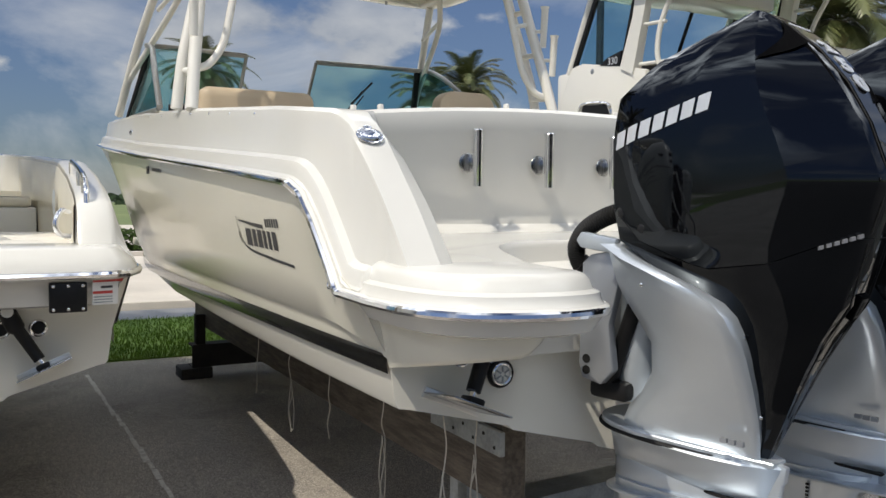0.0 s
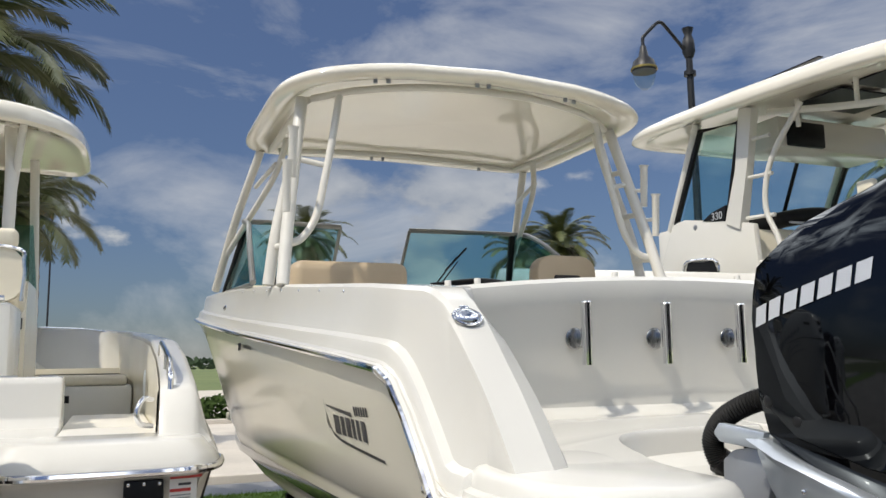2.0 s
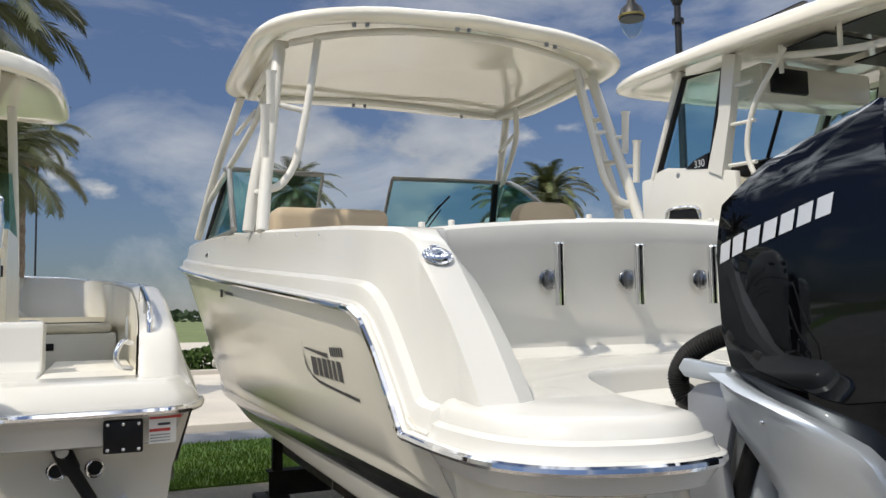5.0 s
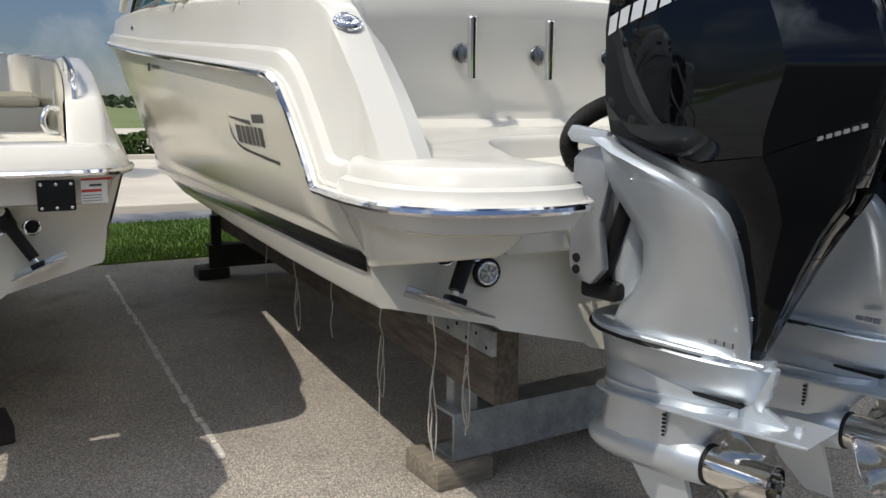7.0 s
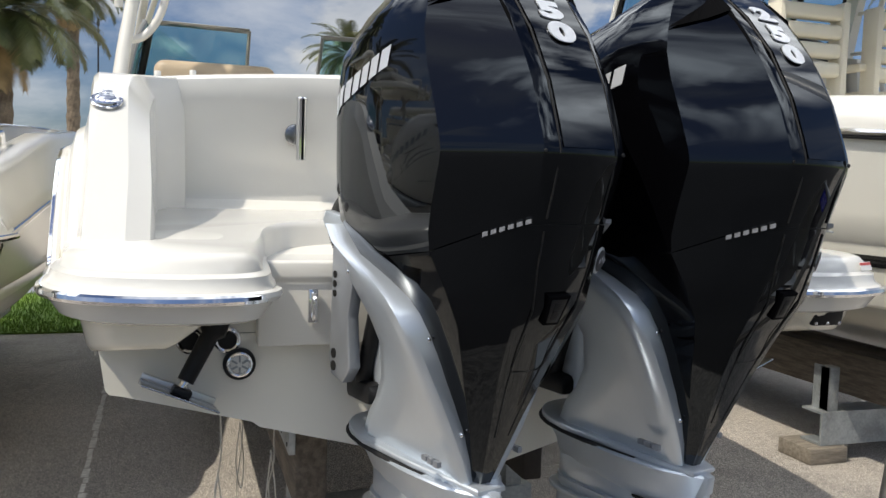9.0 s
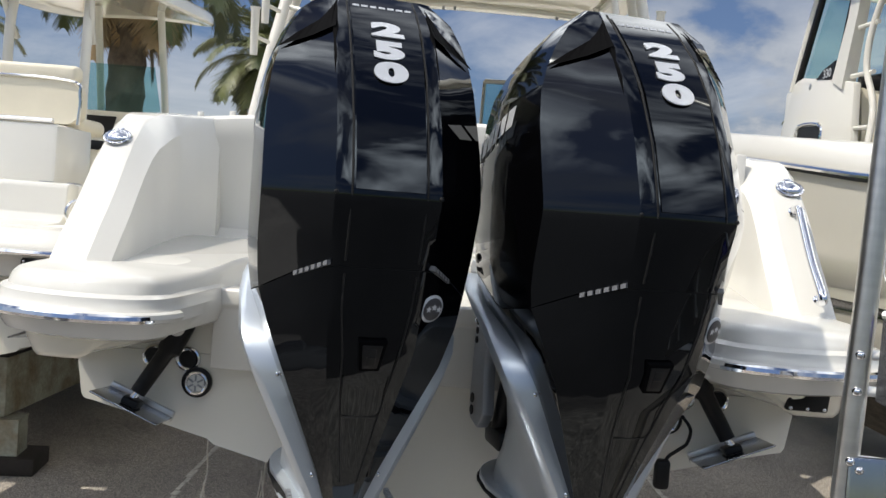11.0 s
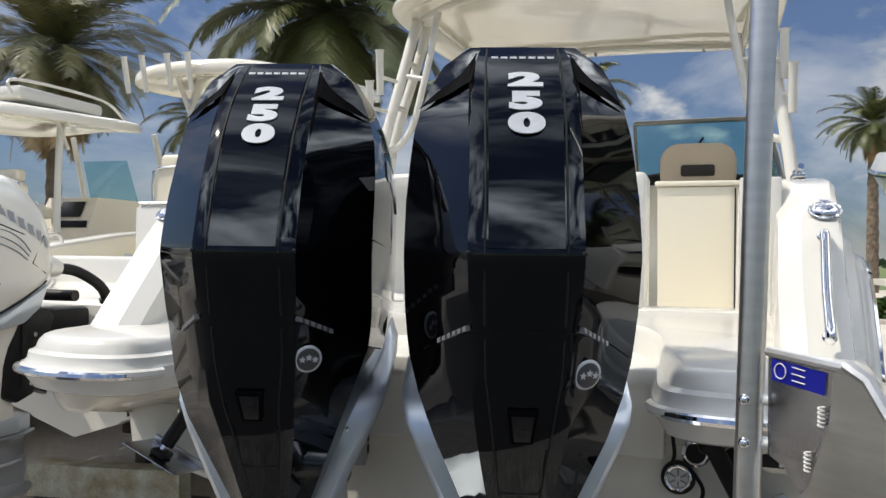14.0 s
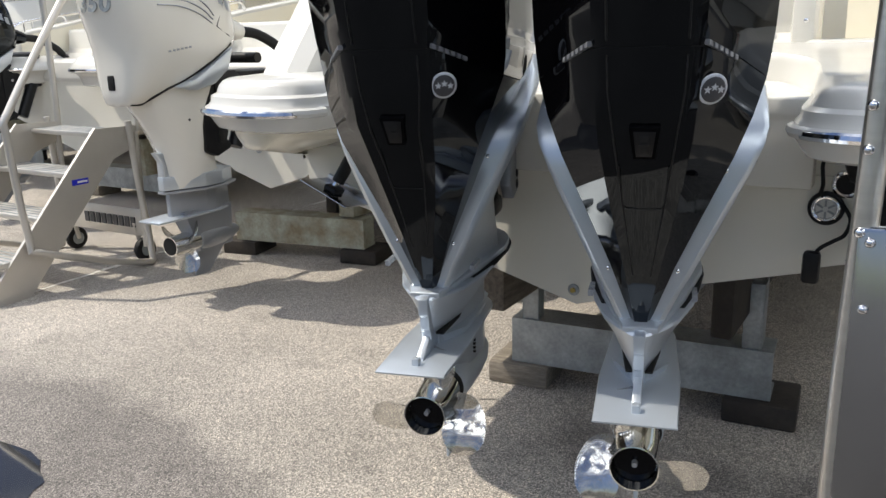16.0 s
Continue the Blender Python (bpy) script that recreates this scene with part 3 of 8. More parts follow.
# upper moulding from the rub rail up over the gunwale and down inside, both sides
for s in (-1, 1):
    rings = []
    for y in [-0.21, -0.18, -0.15, -0.12, -0.095, -0.06, -0.025, 0.012, 0.05, 0.09, 0.13, 0.17, 0.205, 0.24, 0.28, 0.32, 0.36, 0.42, 0.5, 0.58, 0.66, 0.8, *np.linspace(1.0, 7.92, 34).tolist()]:
        xr, zr = main_rail(max(y, 0))
        if y < 0:
            zr, xr = 1.47, xr - 0.085
        elif y < 0.08:
            xr -= 0.003
        zt = deck_top(y)
        full = min(1.0, max(0.0, (zt - 1.53) / 0.5)) * lerp_table((0.05, 0.35), (0.0, 1.0), y)
        aft = 1 - min(1, max(0, (y - 0.3) / 0.4))
        xo = main_rail(max(y, 0))[0] - (0.078 + 0.02 * aft)
        w = lerp_table((-0.3, 0.3, 0.5, 0.66, 3.0, 4.0), (0.105, 0.105, 0.17, 0.30, 0.24, 0.30), y)
        ch = lerp_table((0.3, 0.62), (1.0, 0.15), y)
        xi = max(0.0, xo - w)
        floor = 1.47 if y < 0.68 else 1.34
        xb = max(0, xi - 0.012 - 0.065 * ch)
        lo = min(zr, zt - 0.02)
        hh = zt - lo
        g = 0.0 if y < 0 else 1.0
        out = [(xr - 0.004, lo + 0.004 * g), (xr + 0.001 * g, lo + 0.017 * g), (xr - 0.008 * g, lo + 0.027 * g), (xr - 0.013 * g, lo + 0.048 * g), (xr - 0.016 * g, lo + 0.062 * g), (xr - 0.024 * g, lo + 0.080 * g),
               (xr - 0.052 * g, lo + 0.096 * g), (xo + 0.018, lo + 0.55 * hh), (xo + 0.012, zt - 0.05 * full), (xo + 0.004, zt - 0.016 * full), (xo - 0.012, zt),
               (xi + 0.012, zt), (xi + 0.002, zt - 0.006 * full), (xi - 0.006 - 0.058 * ch, zt - 0.05 * full - 0.05 * ch), (xi - 0.010 - 0.064 * ch, min(zt - 0.11, (zt + floor) / 2)), (xb, floor - 0.02)]
        rings.append([(s * a, y, c) for a, c in out])
    part("gunwale", loft(rings, closed=False, cap=False), M_GEL, boat, "white moulded gunwale and quarter", smooth=26)

# foredeck, cockpit floor
fd = [(x, y) for x, y in ((-1.3, 4.9), (-1.36, 5.6), (-1.3, 6.4), (-1.05, 7.0), (-0.6, 7.5), (0, 7.85), (0.6, 7.5), (1.05, 7.0), (1.3, 6.4), (1.36, 5.6), (1.3, 4.9))]
part("cockpit_floor", box(-1.15, 1.15, 0.66, 6.4, 1.28, 1.35, 0.01), M_GEL_R, boat)
part("bow_deck", prism([(x, y) for x, y in fd], "z", 2.33, 2.42), M_GEL, boat)

# transom wall with the walk-through on the starboard side
bm = loft([[(x, y, z + (0.065 * (1 - (x / 1.12) ** 2) if z > 1.95 else 0)) for y, z in ((0.61, 1.35), (0.83, 1.35), (0.83, 2.05), (0.80, 2.075), (0.72, 2.085), (0.665, 2.082), (0.645, 2.065), (0.64, 1.998), (0.652, 1.972), (0.748, 1.665), (0.742, 1.625), (0.71, 1.598), (0.61, 1.58))] for x in np.linspace(-1.12, 0.62, 15).tolist()])
part("transom_wall", bm, M_GEL, boat, "white moulded transom wall", smooth=30)
part("gate_post", box(0.56, 0.645, 0.635, 0.84, 1.35, 2.128, 0.02), M_GEL, boat)
part("sill", box(0.62, 1.14, 0.56, 0.80, 1.40, 1.60, 0.02), M_GEL, boat)

# stern platforms
PLAT = plan_spline([(-1.10, 0.64), (-1.25, 0.5), (-1.27, 0.16), (-1.336, 0.03), (-1.35, -0.12), (-1.325, -0.36), (-1.23, -0.52), (-1.06, -0.595), (-0.90, -0.60), (-0.785, -0.54), (-0.745, -0.40), (-0.73, -0.08), (-0.715, 0.08), (-0.665, 0.19), (-0.57, 0.25), (-0.42, 0.27), (-0.2, 0.275), (0.004, 0.275), (0.004, 0.64)], 4)
TIERS = [(1.335, 0.06), (1.345, 0.03), (1.39, 0.0), (1.425, 0.0), (1.437, 0.010), (1.458, 0.014), (1.468, 0.034), (1.495, 0.045), (1.510, 0.060), (1.517, 0.080)]
def deck_slope(x, y):
    return 0.115 * max(0, y + 0.1)
def well_side(x, y):
    """Steps of the platform edge fade out along the motor well."""
    return 1.0 if x < -0.78 or y < -0.3 else lerp_table((-0.3, 0.0), (1.0, 0.30), y)
LOWER = plan_spline([(-1.342, 0.03), (-1.345, -0.06), (-1.345, -0.15), (-1.315, -0.35), (-1.225, -0.505), (-1.06, -0.575), (-0.92, -0.575), (-0.82, -0.45), (-0.79, -0.2), (-0.79, 0.03)])
for s in (-1, 1):
    bm = stack(LOWER, [(1.165, 0.125), (1.172, 0.108), (1.215, 0.096), (1.30, 0.080), (1.355, 0.062), (1.382, 0.035), (1.39, 0.010)])
    bm.verts.ensure_lookup_table()
    nl_ = len(LOWER)
    for k in range(0, len(bm.verts), nl_):
        ring = bm.verts[k:k + nl_]
        far = max(v.co.y for v in ring)
        for v in ring:
            if v.co.y > -0.16:
                v.co.y = -0.16 + (v.co.y + 0.16) * 0.19 / (far + 0.16)
    for v in bm.verts:
        rise = 1.17 - 0.20 * min(0, v.co.y) + 0.15 * min(1, max(0, (v.co.x + 1.02) / 0.2))
        v.co.z = min(1.39, max(v.co.z, rise + (v.co.z - 1.165) * 0.3))
        v.co.x *= -s
    bmesh.ops.recalc_face_normals(bm, faces=bm.faces)
    part("platform_support", bm, M_HULL, boat, "cream moulding under the stern platform", smooth=40)
plat = stack(PLAT, TIERS, deck_slope, well_side)
part("swim_platform", plat, M_GEL, boat, "white moulded stern platform", smooth=30)
plat = stack(PLAT, TIERS, deck_slope, well_side)
bmesh.ops.scale(plat, vec=(-1, 1, 1), verts=plat.verts)
bmesh.ops.reverse_faces(plat, faces=plat.faces)
part("swim_platform", plat, M_GEL, boat, "white moulded stern platform", smooth=30)
# rail along the sheer and round the platforms
for s in (-1, 1):
    pts = [(s * (main_rail(y)[0] + 0.008), y, main_rail(y)[1]) for y in np.linspace(7.9, 0.6, 40).tolist()]
    pts += [(s * (main_rail(y)[0] + 0.008), y, main_rail(y)[1]) for y in (0.53, 0.46, 0.40, 0.34, 0.28, 0.22, 0.17, 0.12, 0.07, 0.02)]
    pts += [(s * -q[0] - s * 0.004, q[1], 1.408) for q in PLAT if q[1] < -0.04 and not (q[0] > -0.8 and q[1] > -0.42)]
    part("rub_rail", tube(pts, 0.017, 8, smoothed=2), M_GEL, boat, "white rub rail moulding")
    part("rail_insert", tube([(x * 1.011, y - (0.014 if y < 0.05 else 0), z - 0.002) for x, y, z in pts], 0.0135, 8, smoothed=2), M_CHROME, boat, "bright steel rub rail insert")
# flat transom face between the chine and the platform
for s in (-1, 1):
    part("transom_face", prism([(s * 0.72, 1.2165), (s * 1.247, 1.2165), (s * 1.338, 1.40), (s * 0.72, 1.40)], "y", 0.002, 0.05), M_HULLW, boat)
# motor well
part("motor_well", prism([(-0.06, 1.18), (0.60, 1.18), (0.60, 1.50), (0.32, 1.50), (0.26, 1.475), (0.16, 1.455), (0.02, 1.452), (-0.05, 1.455), (-0.068, 1.45), (-0.068, 1.40), (-0.055, 1.385)], "x", -0.76, 0.76, 0.006), M_GEL, boat, "white motor well in the transom", smooth=60)
part("deck_disc", disc_dome((-0.97, 0.0, 1.526), (0, -0.115, 1), 0.12, 0.006), M_GEL, boat)
part("deck_disc", disc_dome((0.97, 0.0, 1.526), (0, -0.115, 1), 0.12, 0.006), M_GEL, boat)

for x in (-0.54, -0.165, 0.21):
    rod_holder_wall(x, 0.615, 1.79, 2.035)


def hull_x(y, z):
    xr, zr = main_rail(y)
    xc = lerp_table(cols[0], cols[2], y)
    zb = 1.215
    xb = xc + (xr - xc) * 0.25
    t = min(1, max(0, (z - zb) / (zr - zb)))
    return xb + (xr - xb) * t + 0.012 * (1 - t) + 0.0025


def oval_cap(x):
    c = thing("filler_cap", "oval chromed filler cap on the white quarter", "cap", pose(x, 0.200, 1.945, 43, 0, 0), "filler caps")
    bm = disc_dome((0, 0, 0), (0, 0, 1), 0.042, 0.022, 28)
    bmesh.ops.scale(bm, vec=(1.0, 0.82, 1), verts=bm.verts)
    part("lid", bm, M_CHROME, c)
    bm = tube([(0.046 * math.cos(a), 0.038 * math.sin(a), 0.002) for a in np.linspace(0, math.tau, 33).tolist()], 0.005, 8)
    part("rim", bm, M_CHROME, c)
    part("hinge", box(-0.016, 0.016, 0.033, 0.045, 0.0, 0.012, 0.003), M_CHROME, c)


oval_cap(-1.222)
oval_cap(1.228)

# small snaps along the gunwale and pop-up cleats
for i in range(7):
    y = 1.25 + i * 0.42
    tagged(part("snap", disc_dome((-main_rail(y)[0] + 0.055, y, deck_top(y) - 0.035), (-1, 0, 0.3), 0.008, 0.005, 10, 3), M_CHROME), "small steel snap on the white gunwale", "snap", "gunwale snaps")
for x, y in ((-0.95, 0.72), (-0.33, 0.72), (0.30, 0.72), (-1.08, 0.70)):
    tagged(part("deck_fitting", cyl((x, y, 2.07 + 0.065 * (1 - (x / 1.12) ** 2)), (x, y, 2.107 + 0.065 * (1 - (x / 1.12) ** 2)), 0.013, 14, bev=0.004), M_GEL), "small white deck stud on the transom top", "fitting", "deck studs")
cl = thing("cleat", "low steel mooring cleat on the gunwale", "cleat", pose(1.22, 1.0, 2.135))
part("bar", tube([(0, -0.12, 0.028), (0, -0.05, 0.02), (0, 0.05, 0.02), (0, 0.12, 0.028)], 0.012, 10, smoothed=4), M_CHROME, cl)
part("base", box(-0.025, 0.025, -0.06, 0.06, -0.012, 0.008, 0.004), M_CHROME, cl)
for s in (-1, 1):
    nl = thing("nav_light", "small oval chromed light in the hull side", "light", pose(s * 1.452, 4.2, 2.235, 0, s * 80, 0))
    bm = disc_dome((0, 0, 0), (0, 0, 1), 0.035, 0.012, 20)
    bmesh.ops.scale(bm, vec=(0.6, 1.4, 1), verts=bm.verts)
    part("bezel", bm, M_CHROME, nl)
    bm = disc_dome((0, 0, 0.009), (0, 0, 1), 0.02, 0.008, 16)
    bmesh.ops.scale(bm, vec=(0.6, 1.4, 1), verts=bm.verts)
    part("lens", bm, M_BLACK, nl)
    gr = thing("drain_grommet", "steel ringed drain hole in the hull side", "drain", pose(s * (hull_x(0.33, 1.425) - 0.004), 0.33, 1.425, 0, s * 72, 0))
    part("ring", tube([(0.019 * math.cos(a), 0.019 * math.sin(a), 0.006) for a in np.linspace(0, math.tau, 25).tolist()], 0.006, 8), M_CHROME, gr)
    part("hole", cyl((0, 0, -0.01), (0, 0, 0.007), 0.016, 18), M_BLACK, gr)


# hull decal: outline stroke and bars for the unlettered brand mark
for s in (-1, 1):
    dc = thing("hull_decal", "dark grey brand mark shapes on the cream hull side", "decal", kind="")
    def strip(pts, w):
        bm = bmesh.new()
        up = [bm.verts.new((s * hull_x(y, z), y, z)) for y, z in pts]
        lo = [bm.verts.new((s * hull_x(y, z - w(i)), y, z - w(i))) for i, (y, z) in enumerate(pts)]
        for i in range(len(pts) - 1):
            bm.faces.new((up[i], up[i + 1], lo[i + 1], lo[i]))
        return bm
    hullk = [(1.50, 1.655), (1.485, 1.60), (1.45, 1.545), (1.40, 1.515), (1.30, 1.496), (1.10, 1.482), (0.90, 1.47), (0.735, 1.462)]
    part("stroke", strip(hullk, lambda i: 0.012), M_GREYLET, dc)
    part("stroke", strip([(1.502, 1.655), (1.49, 1.60), (1.478, 1.56)], lambda i: 0.0), M_GREYLET, dc)
    part("stroke", strip([(1.47, 1.632), (1.36, 1.628), (1.25, 1.622), (1.08, 1.615)], lambda i: 0.006 + 0.004 * i), M_GREYLET, dc)
    for k in range(6):
        y = 1.04 - k * 0.032
        part("small_bar", strip([(y, 1.642 + k * 0.0006), (y - 0.022, 1.642 + k * 0.0006)], lambda i: 0.036), M_GREYLET, dc)
    for k, (y, w) in enumerate(((1.37, 0.088), (1.262, 0.058), (1.185, 0.068), (1.10, 0.044), (1.035, 0.044), (0.97, 0.060))):
        part("large_bar", strip([(y, 1.595 - k * 0.001), (y - w, 1.592 - k * 0.001)], lambda i: 0.078), M_GREYLET, dc)
    part("stroke", strip([(1.505, 1.66), (1.497, 1.58), (1.46, 1.535)], lambda i: 0.02), M_GREYLET, dc)
    md = thing("model_decal", "small dark model number on the hull side", "decal")
    lettering("270", 0.075, Matrix.Translation((s * (hull_x(3.62, 1.93) + 0.004), 3.62, 1.93)) @ pose(0, 0, 0, 90, 0, s * 90), M_GREYLET, md)
    for k in range(7):
        y = 3.48 - k * 0.045
        part("bar", strip([(y, 1.945 - k * 0.003), (y - 0.03, 1.943 - k * 0.003)], lambda i: 0.024), M_GREYLET, md)


# transom gear
def trim_tab(x, y, z, s, lean=1.0, label="black trim tab ram with a steel tab below the platform"):
    t = thing("trim_tab", label, "trim tab", pose(x, y, z), "trim tabs")
    bm = box(-0.12, 0.12, -0.20, 0.0, -0.006, 0.0, 0.002, m=pose(0, 0, -0.02, -8, s * -23, 0))
    part("plate", bm, M_PLATE, t, "steel tab plate")
    part("hinge", box(-0.12, 0.12, -0.012, 0.012, -0.02, 0.02, 0.005, m=pose(0, 0, -0.02, 0, s * -23, 0)), M_BRUSH, t)
    part("foot", box(-0.03, 0.03, -0.16, -0.09, 0.0, 0.025, 0.008, m=pose(0, 0, -0.02, -8, s * -23, 0)), M_BLACK, t)
    part("ram_rod", cyl((0.0, -0.12, 0.0), (s * -0.09 * lean, -0.09, 0.09), 0.014, 12), M_CHROME, t)
    part("ram", tube([(s * -0.035 * lean, -0.108, 0.035), (s * -0.15 * lean, -0.07, 0.165), (s * -0.165 * lean, -0.065, 0.175), (s * -0.24 * lean, -0.035, 0.285)], 0.03, 14, radii=[0.026, 0.028, 0.04, 0.040]), M_BLACK, t)
    part("ram_head", tube([(s * -0.235 * lean, -0.035, 0.275), (s * -0.26 * lean, -0.025, 0.315)], 0.035, 12), M_BLACK, t)
    part("badge", disc_dome((s * -0.215 * lean, -0.088, 0.255), (0, -1, 0.3), 0.026, 0.004, 16, 2), M_LABEL, t)
    return t


trim_tab(-1.0, 0.0, 1.055, -1, 0.62)
trim_tab(1.0, 0.0, 1.055, 1, 0.62)


def round_light(x, y, z, r=0.036):
    a = thing("underwater_light", "round steel rimmed light with a pale ribbed lens on the transom", "light", pose(x, y, z, 90, 0, 0), "transom lights")
    part("body", cyl((0, 0, 0), (0, 0, 0.022), r + 0.016, 28, bev=0.006), M_BLACK, a)
    part("ring", tube([(r * math.cos(q), r * math.sin(q), 0.023) for q in np.linspace(0, math.tau, 33).tolist()], 0.006, 8), M_CHROME, a)
    part("lens", disc_dome((0, 0, 0.021), (0, 0, 1), r - 0.006, 0.006), M_LABEL, a)
    for k in range(6):
        q = k * math.tau / 6
        part("spoke", box(-0.003, 0.003, 0.008, r - 0.008, 0.024, 0.030, m=Matrix.Rotation(q, 4, "Z")), M_GALV, a)
    return a


round_light(-0.812, -0.002, 1.118)
round_light(0.80, -0.002, 1.12)
for s in (-1, 1):
    for dx in (-0.057, 0.057):
        ex = thing("exhaust_port", "round steel ringed through-hull port", "port", pose(s * 0.907 + dx, 0.0, 1.195, 90, 0, 0), "transom ports")
        part("ring", tube([(0.036 * math.cos(q), 0.036 * math.sin(q), 0.004) for q in np.linspace(0, math.tau, 29).tolist()], 0.008, 8), M_CHROME, ex)
        part("hole", cyl((0, 0, -0.01), (0, 0, 0.004), 0.031, 22), M_BLACK, ex)
    ey = thing("lifting_eye", "bright steel eye bolt on the transom", "eye bolt", pose(s * 0.589, -0.075, 1.31), "eye bolts")
    part("loop", tube([(0, 0.0, 0.04), (0, -0.03, 0.03), (0, -0.035, 0.0), (0, -0.03, -0.03), (0, 0.0, -0.04)], 0.008, 8, smoothed=4), M_CHROME, ey)
    part("plate", box(-0.016, 0.016, -0.004, 0.012, -0.055, 0.055, 0.005), M_CHROME, ey)
hb = thing("hose_boss", "black round hose fitting in the motor well wall", "fitting", pose(-0.08, 0.262, 1.50, 90, 0, 0))
part("flange", cyl((0, 0, 0), (0, 0, 0.012), 0.048, 24, bev=0.004), M_BLACK, hb)
part("cup", cyl((0, 0, 0.01), (0, 0, 0.05), 0.034, 20, bev=0.006), M_RUBBER, hb)
dp = thing("drain_plug", "small bronze drain plug low on the transom", "drain", pose(0.0, -0.022, 0.752, 90, 0, 0))
part("flange", cyl((0, 0, 0), (0, 0, 0.008), 0.022, 20, bev=0.003), M_GALV, dp)
part("plug", cyl((0, 0, 0.006), (0, 0, 0.016), 0.010, 6), M_BRASS, dp)
# cover plates and warning stickers below the platforms
for s in (1,):
    cp = thing("cover_plate", "black square cover plate under the platform edge", "cover", pose(s * 1.055, -0.475, 1.335, 100, 0, 0))
    part("plate", box(-0.06, 0.06, -0.05, 0.05, 0.0, 0.03, 0.008), M_BLACK, cp)
    for a in (-1, 0, 1):
        for b in (-1, 1):
            part("screw", disc_dome((a * 0.047, b * 0.039, 0.03), (0, 0, 1), 0.006, 0.005, 10, 3), M_CHROME, cp)
# helm-side hose and switch hanging at the starboard quarter
wl_ = thing("hanging_cable", "black cable with a plug hanging from the transom", "cable")
part("cable", tube([(0.80, -0.05, 1.29), (0.785, -0.06, 1.26), (0.79, -0.055, 1.20), (0.782, -0.04, 1.165)], 0.006, 8, smoothed=5), M_RUBBER, wl_)
part("tail", tube([(0.845, -0.03, 1.14), (0.872, -0.05, 1.10), (0.862, -0.06, 1.055), (0.835, -0.07, 1.035), (0.80, -0.075, 1.01), (0.785, -0.08, 0.985)], 0.006, 8, smoothed=5), M_RUBBER, wl_)
part("plug", box(0.755, 0.805, -0.10, -0.06, 0.90, 1.0, 0.012), M_BLACK, wl_)


# ---- outboard engines ----
EZ = (0.875, 1.06, 1.20, 1.32, 1.42, 1.53, 1.63, 1.765, 1.783, 1.795, 1.807, 1.825, 1.95, 2.07, 2.17, 2.25, 2.30)
E_VA = (-0.425, -0.505, -0.565, -0.625, -0.69, -0.72, -0.745, -0.7845, -0.788, -0.7875, -0.785, -0.780, -0.735, -0.67, -0.59, -0.50, -0.43)
E_W = (0.014, 0.078, 0.136, 0.186, 0.228, 0.270, 0.283, 0.285, 0.285, 0.285, 0.285, 0.285, 0.285, 0.275, 0.25, 0.20, 0.135)
E_VF = (-0.36, -0.36, -0.36, -0.36, -0.30, -0.02, 0.03, 0.04, 0.04, 0.04, 0.04, 0.04, 0.045, 0.02, -0.12, -0.31, -0.405)
E_C1 = (0.010, 0.040, 0.068, 0.088, 0.102, 0.110, 0.115, 0.120, 0.120, 0.120, 0.120, 0.120, 0.120, 0.120, 0.118, 0.112, 0.10)
E_C2 = (0.005, 0.022, 0.040, 0.055, 0.066, 0.080, 0.083, 0.084, 0.084, 0.084, 0.084, 0.084, 0.085, 0.087, 0.088, 0.088, 0.085)


def cowl_point(i, z):
    """Point i of the half outline, front centre (0) to aft centre (10), at height z."""
    va, w, vf, c1, c2 = (lerp_table(EZ, t, z) for t in (E_VA, E_W, E_VF, E_C1, E_C2))
    d = vf - va
    k = min(1.0, d / 0.75)
    c1, c2 = min(c1, w * 0.95), min(c2, w * 0.8)
    rows = ((0, vf), (0.55 * w, vf), (0.86 * w, vf - 0.035 * k), (0.97 * w, vf - 0.13 * k), (w, vf - 0.30 * k), (w, va + 0.40 * k), (0.945 * w, va + 0.205 * k),
            (max(0.665 * w, c1), va + 0.102 * k), (c1, va + 0.016 * k), (c2, va + 0.003), (0, va))
    return rows[i]


def cowl_side(v, z):
    """Half width of the cowl's flank at v along the engine and height z."""
    pts = [cowl_point(i, z) for i in range(1, 10)]
    return lerp_table([-p[1] for p in pts], [p[0] for p in pts], -v)


SEAM = (1.72, 1.72, 1.70, 1.60, 1.535, 1.525, 1.55, 1.60, 1.624, 1.626, 1.626)


def cowl_ring(zs, grow=0.0):
    half = []
    for i in range(11):
        u, v = cowl_point(i, zs[i])
        half.append((u, v, zs[i]))
    ring = half + [(-u, v, z) for u, v, z in half[9:0:-1]]
    if grow:
        ring = [(u * (1 + grow), v + grow * (v + 0.35), z) for u, v, z in ring]
    return ring


